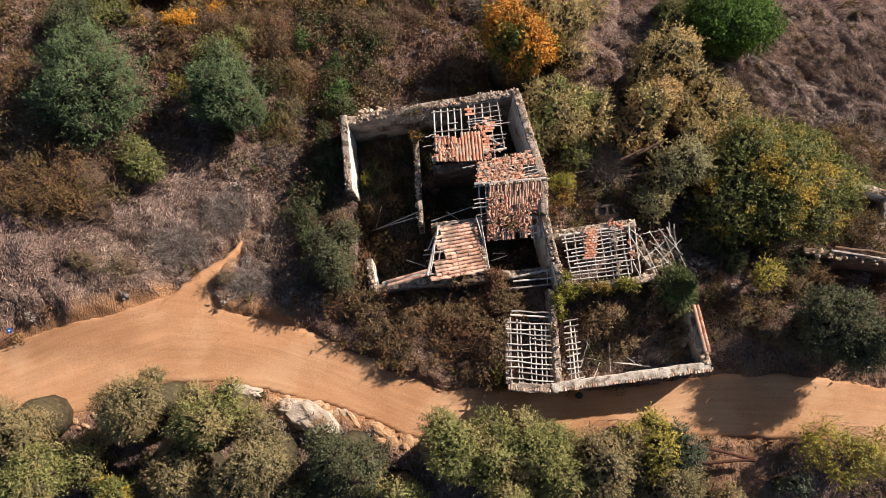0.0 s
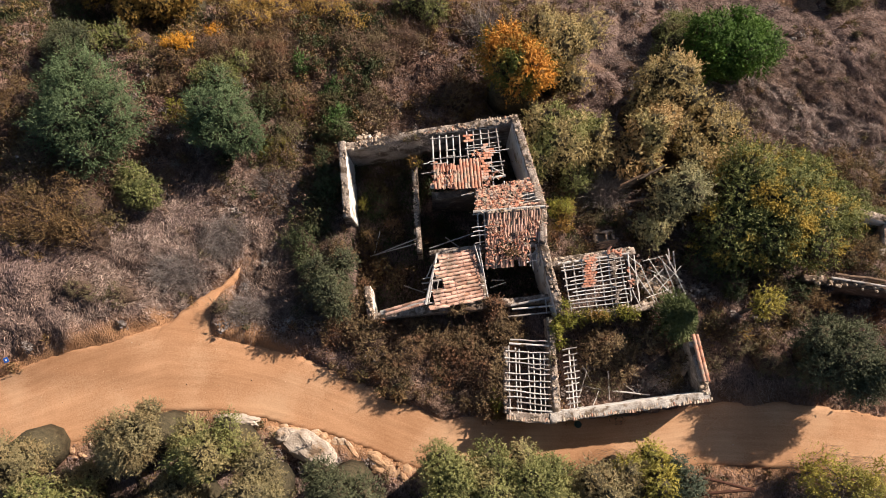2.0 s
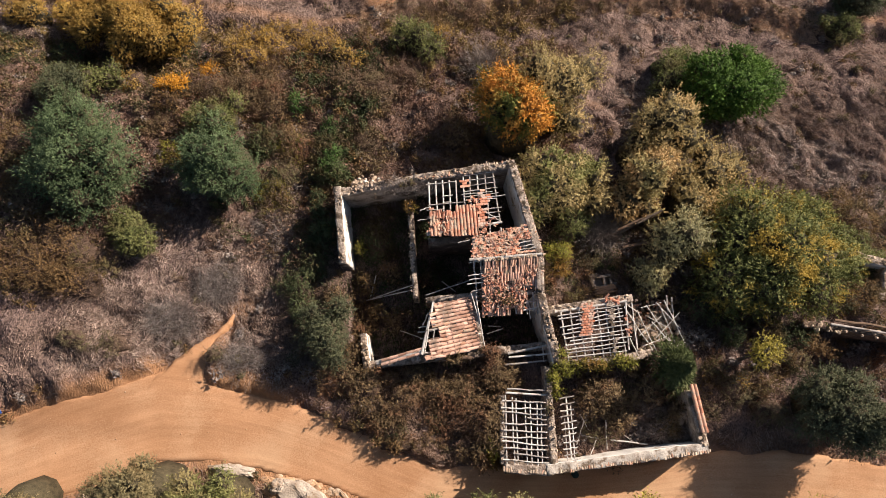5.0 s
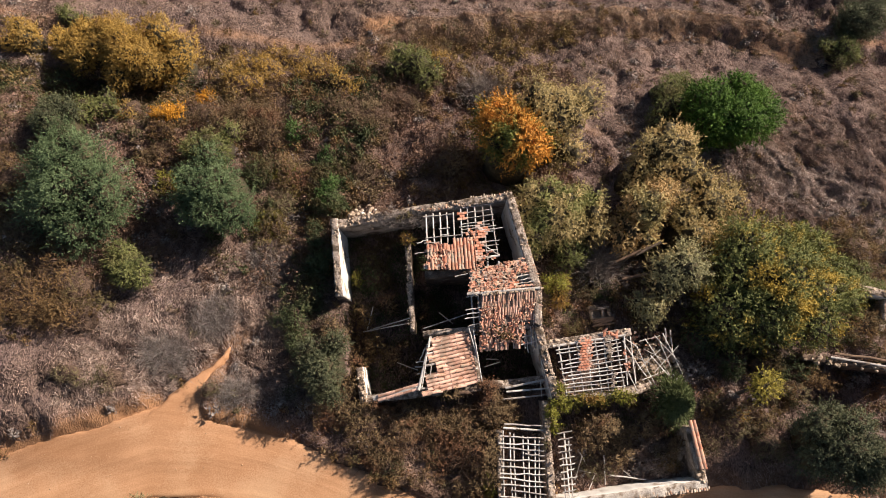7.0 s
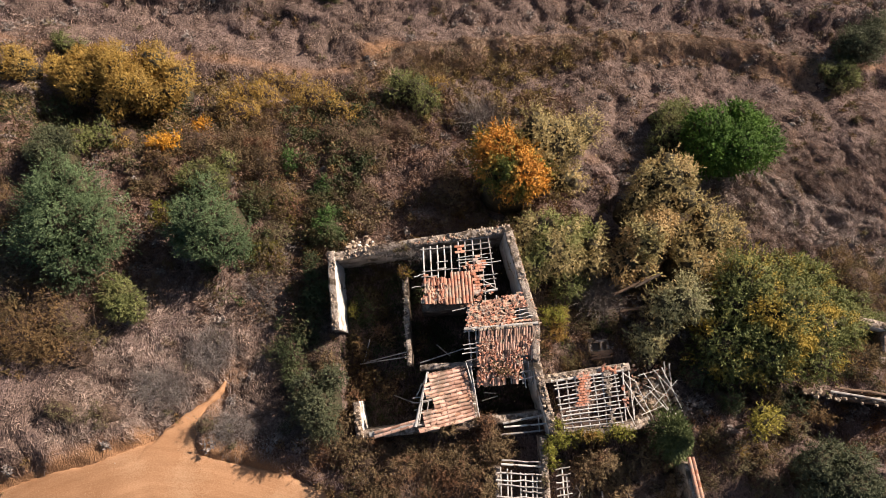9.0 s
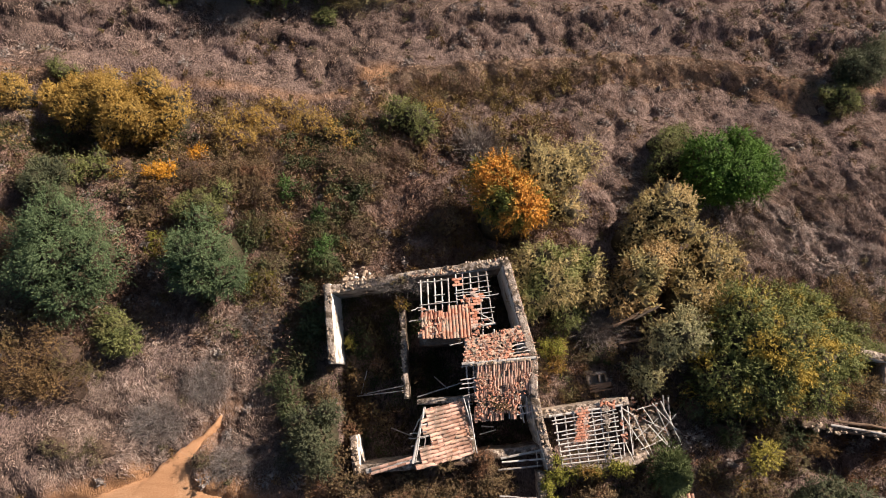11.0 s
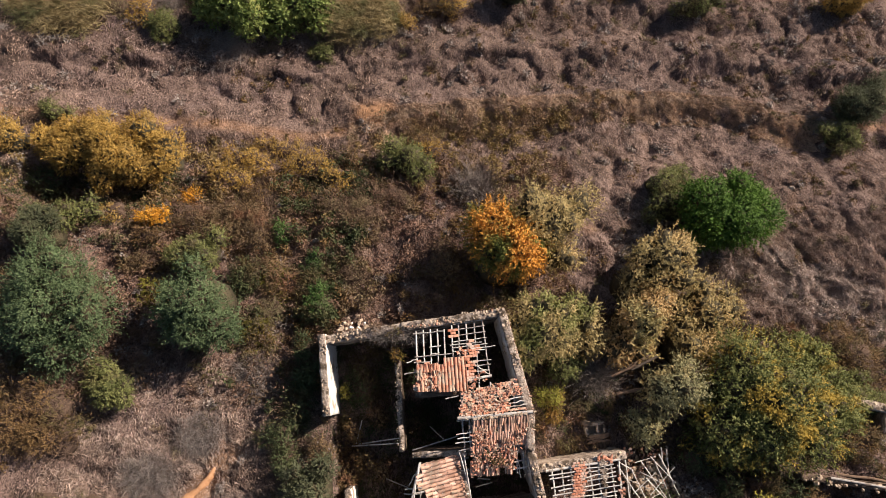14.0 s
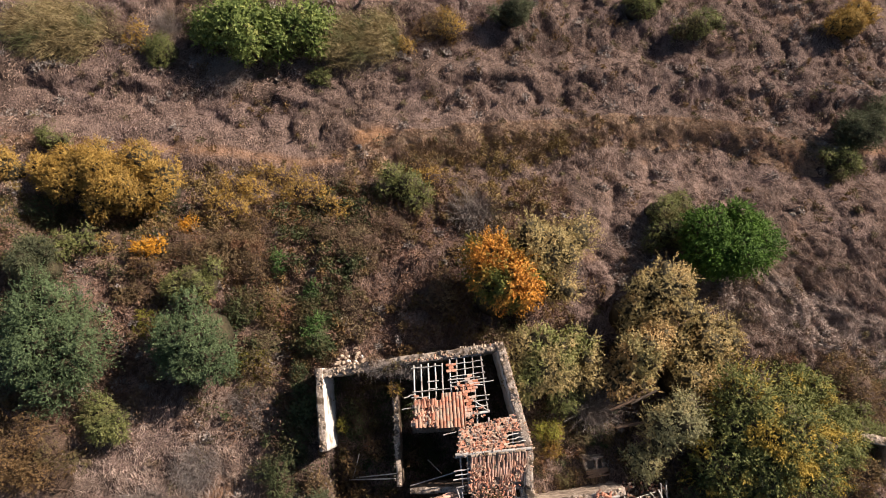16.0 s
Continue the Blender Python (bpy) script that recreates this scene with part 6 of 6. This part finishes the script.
plant("bramble", 2.11, 1.86, 1.68, 1.40, 1.6)
plant("bramble", 2.75, 2.5, 0.7, 1.0, 1.8)
plant("bramble", 2.8, 1.0, 0.6, 0.9, 1.7)
plant("bramble", -2.34, 2.28, 1.69, 1.07, 0.5)
plant("bramble", -4.60, 4.50, 1.41, 1.70, 1.4)
plant("bramble", 2.68, 4.48, 1.68, 0.98, 2.2)
plant("heathy", -4.20, 8.41, 1.17, 1.76, 1.2)
plant("bramble", 8.30, 3.12, 1.73, 1.16, 1.2)
plant("heath_g", 7.66, 1.73, 1.43, 0.86, 1.0)
plant("heath_g", 14.8, 3.5, 1.5, 1.2, 1.0)
plant("heathy", 16.31, 3.71, 0.93, 0.78, 1.2)
plant("heath_g", 7.82, 10.61, 1.56, 1.25, 0.8)
plant("ivyy", 6.54, 10.51, 0.92, 1.23, 1.2)
plant("oak_s", 22.60, 10.82, 2.14, 1.43, 1.6)
plant("heathy", 23.81, 12.34, 1.85, 2.22, 1.6)
plant("yellowb", -17.3, 24.1, 4.2, 2.3, 3.0)
plant("yellowb", -23.2, 24.6, 1.3, 1.3, 1.8)
plant("oak_s", -1.25, 24.6, 1.75, 1.75, 2.6)
plant("heathy", -0.60, 26.25, 2.08, 1.39, 1.2)
plant("yellowh", -10.71, 24.29, 2.39, 1.20, 1.4)
plant("yellowh", -7.17, 24.09, 2.03, 1.35, 1.2)
plant("greytwig", 2.70, 22.86, 1.38, 1.48, 2.0)
plant("oak_s", 14.36, 23.42, 1.95, 1.24, 2.0)
plant("heathy", -9.72, 21.76, 1.98, 1.15, 1.2)
plant("deadbramble", -2.45, 22.28, 2.28, 1.31, 1.2)
plant("bramble", -9.35, 19.34, 1.59, 1.91, 1.3)
plant("ivy", -6.40, 17.14, 1.23, 2.15, 1.4)
plant("bramble", 0.82, 17.86, 1.39, 1.54, 1.2)
plant("bramble", -7.85, 16.52, 1.54, 1.85, 1.2)
plant("oak_s", -20.11, 19.80, 1.66, 1.33, 1.8)
plant("oak_s", -15.42, 11.35, 1.68, 1.22, 1.6)
plant("heathy", -18.21, 10.33, 2.48, 1.86, 1.4)
plant("lush", -11.94, 34.64, 3.04, 2.28, 4.0)
plant("lush", -8.59, 35.24, 2.48, 2.10, 4.0)
plant("reed", -5.09, 35.24, 1.91, 2.29, 3.0)
plant("reed", -2.93, 35.75, 1.54, 2.30, 3.0)
plant("reed", -22.75, 34.37, 3.60, 2.40, 2.5)
plant("oak_s", -16.51, 33.57, 1.36, 0.97, 1.5)
plant("yellowh", -18.10, 34.44, 1.18, 1.18, 1.5)
plant("yellowh", -1.49, 35.02, 0.77, 0.70, 1.2)
plant("yellowh", 1.49, 36.75, 1.77, 1.38, 1.8)
plant("oak", 5.67, 38.10, 2.01, 1.41, 2.5)
plant("oak_s", 18.73, 37.74, 1.73, 1.51, 2.0)
plant("yellowb", 30.00, 38.59, 2.14, 1.90, 2.2)
plant("oak", 28.89, 29.89, 2.38, 2.16, 3.5)
plant("oak_s", 27.38, 27.49, 2.12, 1.27, 1.6)
plant("oak_s", 14.89, 39.02, 2.14, 1.28, 1.5)
plant("greytwig", -16.85, 35.56, 1.20, 1.00, 1.2)
plant("oak_s", -6.89, 32.34, 0.95, 0.57, 0.8)
plant("oak_s", -21.60, 26.66, 1.30, 0.74, 1.0)
plant("bramble", -1.24, 4.23, 1.69, 1.13, 1.4)
plant("bramble", 1.29, 3.40, 1.69, 1.13, 1.2)
plant("bramble", -1.78, 2.97, 1.68, 1.12, 1.0)
plant("bramble", 0.44, 1.67, 1.96, 1.07, 0.7)
plant("bramble", -3.45, 3.37, 1.40, 1.40, 1.3)
plant("bramble", 2.09, 0.49, 1.26, 0.78, 1.0)
plant("heathy", -1.91, 0.91, 1.68, 0.51, 0.4)
plant("heathy", -4.00, 1.86, 1.41, 0.56, 0.4)
plant("bramble", 3.25, 3.95, 1.13, 1.13, 1.6)
plant("ivyy", 2.77, 0.63, 0.56, 0.84, 1.2)
plant("bramble", -4.12, 6.57, 1.15, 1.44, 1.3)
plant("heathy", -3.58, 7.19, 0.87, 1.45, 1.2)
plant("bramble", -5.34, 8.09, 0.88, 1.47, 1.2)
plant("ivy", -6.85, 7.14, 1.17, 1.75, 1.4)
plant("ivy", -6.32, 12.89, 0.77, 1.55, 1.4)
plant("bramble", 7.45, 3.12, 1.15, 1.15, 1.2)
plant("bramble", 9.10, 2.29, 1.74, 0.87, 1.0)
plant("bramble", 10.33, 3.42, 1.47, 0.88, 1.0)
plant("heathy", 13.82, 4.29, 1.1, 1.0, 0.6)
plant("heath_g", 16.41, 2.57, 1.54, 0.93, 1.2)
plant("cork_g", 6.93, -4.12, 1.88, 1.34, 5.0)
plant("pale_g", 8.34, -2.68, 1.36, 1.36, 4.5)
plant("cork_g", 10.04, -4.16, 1.66, 1.38, 4.5)
plant("cork", -2.09, -4.56, 1.57, 1.05, 5.0)
plant("sparse", 20.24, -3.42, 1.42, 1.89, 2.6)
plant("cork_g", 13.28, -5.33, 1.77, 0.89, 2.0)
plant("oak", -6.27, -4.77, 1.59, 0.93, 5.0)
plant("cork_g", -11.19, -3.80, 1.90, 1.63, 5.0)
plant("cork_g", -16.15, -2.67, 1.16, 0.87, 3.0)
plant("bigoak", 20.09, 12.94, 2.10, 1.40, 3.5)
plant("heathy", 22.58, 13.82, 1.85, 1.48, 1.4)
plant("heath_g", 17.75, 5.19, 1.59, 0.96, 1.0)
plant("heathy", 19.63, 5.80, 1.63, 0.82, 1.0)
plant("yellowb", -20.00, 24.23, 2.45, 1.58, 2.2)
plant("yellowb", -15.36, 23.86, 2.05, 1.54, 2.0)
plant("yellowh", -8.98, 25.24, 2.08, 1.04, 1.2)
plant("yellowh", -5.78, 23.35, 1.67, 1.17, 1.2)
plant("yellowh", -11.40, 22.76, 2.01, 1.34, 1.2)
plant("yellowh", 0.10, 25.48, 1.38, 1.03, 1.0)
plant("heathy", -4.59, 24.57, 1.70, 1.02, 1.0)
plant("heathy", -7.29, 22.22, 1.98, 1.15, 1.0)
plant("deadbramble", -5.25, 21.15, 1.93, 1.29, 1.1)
plant("bramble", -11.02, 20.63, 1.95, 1.30, 1.2)
plant("heathy", -15.08, 19.15, 1.62, 0.97, 0.9)
plant("orange_s", -13.31, 21.60, 0.83, 0.66, 0.9)
plant("yellowh", -17.04, 20.54, 1.00, 0.83, 0.9)
plant("ivy", -9.95, 17.10, 1.56, 1.25, 1.2)
plant("heath_g", -8.24, 14.71, 1.21, 2.13, 1.2)
plant("heath_g", -4.05, 17.19, 1.85, 1.54, 0.9)
plant("oak_s", -18.48, 20.24, 1.33, 1.00, 1.4)
plant("ivy", -5.66, 15.32, 0.91, 1.81, 1.3)
plant("oak_s", -12.19, 18.20, 1.88, 1.56, 2.2)
plant("heathy", -21.63, 15.82, 1.71, 1.71, 1.3)
plant("bramble", -15.26, 17.72, 1.70, 0.85, 1.0)
plant("heath_g", -20.91, 13.12, 1.98, 1.32, 1.0)
plant("bramble", -12.98, 20.32, 2.10, 1.40, 1.3)
plant("bramble", -10.76, 19.75, 2.07, 1.73, 1.3)
plant("heath_g", -8.94, 16.82, 1.32, 1.65, 1.2)
plant("deadbramble", -4.12, 20.70, 2.44, 1.74, 1.0)
plant("yellowb", -17.6, 24.0, 2.8, 1.8, 3.2)
# dark creeper standing in for shade beside the golden bush
plant("ivy", -21.5, 22.6, 1.6, 1.2, 1.3)
plant("mossy", -9.0, 14.3, 1.4, 2.2, 0.8)
plant("mossy", -8.4, 16.6, 1.3, 1.5, 0.8)
plant("vine", -6.1, 17.7, 0.7, 1.1, 1.1)
plant("vine", -5.9, 15.7, 0.9, 1.2, 1.2)
plant("vine", -7.9, 19.6, 0.9, 0.7, 0.9)
plant("mossy", -14.6, 16.2, 1.2, 1.6, 0.4)
plant("heathy", 19.10, 5.82, 1.30, 0.65, 0.8)
plant("heathy", 17.81, 5.21, 0.96, 0.64, 0.8)
plant("heath_g", 21.59, 8.40, 2.06, 1.38, 1.0)
plant("heathy", 22.83, 8.41, 1.74, 1.40, 1.0)
# four dark creepers added to darken the ground in the big oak's shadow
plant("ivy", 18.48, 6.15, 1.29, 0.81, 1.2)
plant("ivy", 17.04, 6.53, 1.59, 0.80, 1.4)
plant("ivy", 15.03, 6.54, 1.57, 0.78, 1.2)
plant("ivy", 13.70, 7.61, 1.25, 1.25, 1.4)
plant("sparse", 8.17, -2.21, 1.64, 0.96, 4.0)
plant("heathy", 9.54, 13.75, 1.13, 0.97, 2.0)
plant("ochre", 10.26, 13.46, 1.28, 1.28, 3.5)
plant("pale", 13.54, 13.24, 1.64, 1.64, 3.5)
plant("pale", 11.03, 16.63, 1.40, 1.66, 4.0)
plant("oak_s", 7.07, 12.44, 1.25, 1.10, 2.0)
plant("ochre_g", 4.72, 13.19, 0.92, 1.85, 3.0)
plant("greytwig", 8.66, 11.65, 1.03, 1.03, 1.8)
plant("heathy", 7.13, 8.19, 1.14, 0.72, 0.5)
plant("heath_g", -23.92, 33.02, 2.42, 1.21, 0.9)
plant("oak_s", -16.62, 33.40, 1.41, 1.17, 1.2)
plant("heath_g", -20.14, 35.10, 1.62, 1.42, 1.2)
plant("heathy", -24.86, 34.75, 1.65, 1.24, 1.0)
plant("heath_g", -15.18, 35.63, 2.39, 1.60, 1.6)
plant("oak_s", -7.14, 32.42, 0.99, 0.76, 0.7)
plant("yellowh", -1.73, 35.01, 1.02, 0.86, 0.9)
plant("heathy", 0.32, 36.87, 1.99, 1.60, 1.2)
plant("greytwig", -13.60, 32.25, 2.31, 1.35, 0.5)
plant("greytwig", -4.48, 33.75, 1.93, 1.16, 0.6)
plant("oak", 19.78, 2.04, 1.54, 1.29, 4.6)
plant("ivyy", 6.70, 4.67, 0.50, 0.30, 0.50, 0.80)
plant("ivyy", 7.20, 4.73, 0.50, 0.30, 0.50, 0.83)
plant("ivyy", 7.70, 4.79, 0.50, 0.30, 0.50, 0.86)
plant("ivyy", 8.20, 4.85, 0.50, 0.30, 0.50, 0.80)
plant("ivyy", 8.70, 4.91, 0.50, 0.30, 0.50, 0.83)
plant("ivyy", 9.20, 4.97, 0.50, 0.30, 0.50, 0.86)
plant("ivyy", 6.05, 4.75, 0.4, 0.55, 0.6, 0.75)
plant("ivyy", 6.05, 5.3, 0.3, 0.35, 0.45, 0.9)
plant("ivyy", 5.75, 3.6, 0.25, 0.5, 0.5, 0.7)
plant("heathy", -1.4, 13.9, 0.75, 0.3, 0.35, 0.75)
plant("heath_g", -2.4, 14.0, 0.7, 0.3, 0.35, 0.7)
plant("bramble", 2.7, 5.4, 1.0, 0.5, 0.6, 0.5)
plant("bramble", 0.9, 5.1, 1.3, 0.35, 0.5, 0.95)
plant("ivy", -3.2, 11.2, 1.0, 1.3, 0.9)
plant("ivy", -2.4, 12.8, 0.7, 0.5, 0.7)
plant("mossy", -4.2, 10.9, 0.35, 0.6, 1.3)
plant("ivy", -0.75, 12.0, 0.35, 0.8, 1.8)
plant("bramble", -2.6, 9.6, 1.0, 0.8, 0.8)
plant("bramble", -2.2, 7.1, 0.9, 0.7, 1.2)
plant("heathy", -2.9, 7.6, 0.7, 0.8, 1.8)
plant("bramble", -0.7, 9.3, 0.6, 0.6, 0.8)
plant("heathy", -3.7, 9.0, 0.6, 0.7, 2.2)
plant("heathy", 3.0, 8.1, 0.6, 0.25, 0.25, 1.3)
plant("bramble", 11.65, 2.6, 0.5, 0.9, 1.7)
plant("heathy", 11.2, 1.75, 0.8, 0.6, 0.7)
plant("bramble", 11.3, 3.6, 0.8, 0.6, 1.2)
plant("heath_g", 13.6, 2.6, 1.0, 0.7, 0.6)
plant("yellowh", 15.1, 3.9, 0.5, 0.5, 0.8)
plant("ivyy", 5.55, 4.2, 0.35, 0.55, 0.5, 0.8)
plant("heath_g", 5.4, 2.6, 0.28, 0.6, 0.4, 0.95)
plant("greytwig", -1.9, 13.75, 1.3, 0.5, 0.55, 0.6)
plant("greytwig", -0.6, 13.7, 0.8, 0.45, 0.5, 0.7)
plant("ivyy", -1.42, 12.6, 0.3, 0.5, 0.35, 0.25)
plant("heathy", 2.9, 9.75, 0.5, 0.12, 0.15, 1.72)
plant("heathy", 3.4, 7.75, 0.9, 0.35, 0.22, 1.36)
plant("heath_g", 11.0, 1.9, 1.0, 0.7, 0.7)

# ---- ground cover ----
WIDE = (-31, 33, -10, 47)


def wild_north(x, y):
    """The dark overgrown belt north and west of the ruin."""
    return open_land(x, y) & (y > 11.5 + 0.1 * x + 2 * hills(x, y, 5, 71)) & (y < 25 + 0.1 * x + 2 * hills(x, y, 6, 72)) & (x < 9 + 3 * hills(x, y, 5, 73)) & (x > -31)


def green_belt(x, y):
    """The dark green growth between the olives and the ruin."""
    return wild_north(x, y) & (np.abs(x + 7.5 - 0.3 * (y - 16)) < 3.0 + 1.2 * hills(x, y, 3, 81))


def wild_near(x, y):
    """Overgrown ground round the ruin and under the trees east of it."""
    return open_land(x, y) & (((x > -6.5) & (x < 3) & (y < 6) & (y > 0.6)) | ((x > 5.5) & (x < 26) & (y > 3) & (y < 15)) | ((x > -7.5) & (x < -4.8) & (y > 4) & (y < 16)))


def verge_south(x, y):
    return open_land(x, y) & (y < -0.5) & (bareness(x, y) < 0.6)


matted("dry_grass", 580000, WIDE, open_land, M_GRASS, 0.27, 0.0088, "matted dry brown grass combed down the slope", "grass", 3)


def straw_land(x, y):
    """The two paler, open stretches: the field west of the ruin and the bank north-east of it."""
    west = (x > -18) & (x < -5.5) & (y > 4.5) & (y < 12.5 + 0.25 * (x + 12) + hills(x, y, 3, 75))
    east = (x > 11 + hills(x, y, 3, 76)) & (y > 13.5) & (y < 22)
    path = (x > -3) & (x < 27) & (np.abs(ledge(x, y)) < 0.35)
    return open_land(x, y) & (west | east | path)


matted("pale_straw", 650000, (-19, 33, 4, 31), straw_land, M_STRAW, 0.30, 0.0062, "pale matted straw lying on the open banks", "grass", 4)


def path_edge(x, y):
    """The trodden lip of the old terrace path and the bank that falls south from it."""
    off = ledge(x, y)
    return open_land(x, y) & (x > -5) & (x < 28) & (((off < 0.5) & (off > -0.35)) | ((off < -0.35) & (off > -1.9) & (hills(x, y, 0.7, 82) > -0.25)))


matted("path_grass", 300000, (-5, 28, 25, 32), path_edge, M_PATHGRASS, 0.2, 0.0095, "ochre trodden grass along the terrace path", "grass", 6)
matted("path_lip", 150000, (-5, 28, 25, 32), lambda x, y: path_edge(x, y) & (np.abs(ledge(x, y) - 0.05) < 0.2), M_LIPGRASS, 0.16, 0.010, "pale worn straw on the lip of the terrace path", "grass", 8)
matted("rusty_grass", 200000, (-31, 9, 12, 27), wild_north, M_RUSTGRASS, 0.27, 0.0095, "matted rusty dead grass among the brambles", "grass", 5)
matted("bleached_straw", 190000, (15, 31, 11.5, 22), lambda x, y: open_land(x, y) & (bank_fold(x, y) > 0.5), M_GREYSTRAW, 0.30, 0.0085, "bleached grey straw in folds on the open bank", "grass", 9)
scrub("rusty_scrub", 1500, WIDE, open_land, LEAVES["heath"], 0.07, "rusty brown low scrub scattered over the slope", 61, 0.12, 0.34, 0.42, 60)
scrub("olive_scrub", 1500, WIDE, open_land, LEAVES["heath_g"], 0.07, "olive-brown low scrub scattered over the slope", 62, 0.12, 0.32, 0.42, 60)
scrub("grey_scrub", 1800, WIDE, open_land, M_TWIG, 0.09, "grey-purple bare twiggy scrub over the slope", 64, 0.1, 0.36, 0.42, 70)
scrub("brown_thicket", 1700, (-31, 13, 9, 29), wild_north, LEAVES["thicket"], 0.08, "dark brown dead bramble cover north of the ruin", 65, -0.3, 0.55, 0.85, 85)
scrub("green_thicket", 2200, (-16, 4, 9, 27), green_belt, LEAVES["ivy"], 0.085, "dark green low thicket among brambles", 66, 0.05, 0.5, 0.9, 110)
scrub("rusty_thicket", 1300, (-31, 13, 9, 29), wild_north, LEAVES["heath"], 0.075, "rusty autumn thicket north of the ruin", 67, 0.05, 0.45, 0.75, 100)
scrub("bramble_cover", 900, (-8, 27, 0, 16), wild_near, LEAVES["bramble"], 0.065, "low bramble cover around the ruin walls", 68, -0.5, 0.40, 0.5, 100)
scrub("dark_cover", 420, (-8, 27, 0, 16), wild_near, LEAVES["ivy"], 0.05, "dark green ground cover beside the ruin", 69, -0.1, 0.45, 0.45, 180)
scrub("verge_scrub", 500, (-26, 26, -9, 0), verge_south, LEAVES["heath_g"], 0.045, "dry scrub on the verge below the road", 70, -0.4, 0.40, 0.35, 160)


def ochre_belt(x, y):
    """Ochre scrub along the south side of the terrace path."""
    return open_land(x, y) & (x < 8 + 2 * hills(x, y, 4, 77)) & (ledge(x, y) < -0.8 + 0.5 * hills(x, y, 2, 78)) & (ledge(x, y) > -5.5 + 1.5 * hills(x, y, 3, 79))


scrub("ochre_scrub", 1000, (-25, 10, 20, 29), ochre_belt, LEAVES["ochre_scrub"], 0.075, "ochre autumn scrub along the terrace path", 80, -0.15, 0.5, 0.6, 90)
# room weeds kept dark and thick to deepen the shade on the floors
scrub("room_weeds", 800, (-5, 6, 4.5, 14.5), in_house, LEAVES["ivy"], 0.055, "dark weeds in the roofless rooms, thickened to deepen their shade", 74, -0.6, 0.40, 0.40, 66)
scrub("yard_straw", 70, (10.0, 12.2, 1.1, 2.8), open_land, M_STRAW, 0.06, "pale straw heaped in the corner of the yard", 83, -2.0, 0.3, 0.35, 130)
# dark-leaved scrub added to stand in for the golden bush's shadow
scrub("dark_heath", 420, (-28, -13, 18.5, 23.2), lambda x, y: open_land(x, y) & (hills(x, y, 3.0, 84) > -0.3), LEAVES["ivy"], 0.055, "dark scrub deepening the shade under the golden bush", 85, -2.0, 0.45, 0.35, 90)
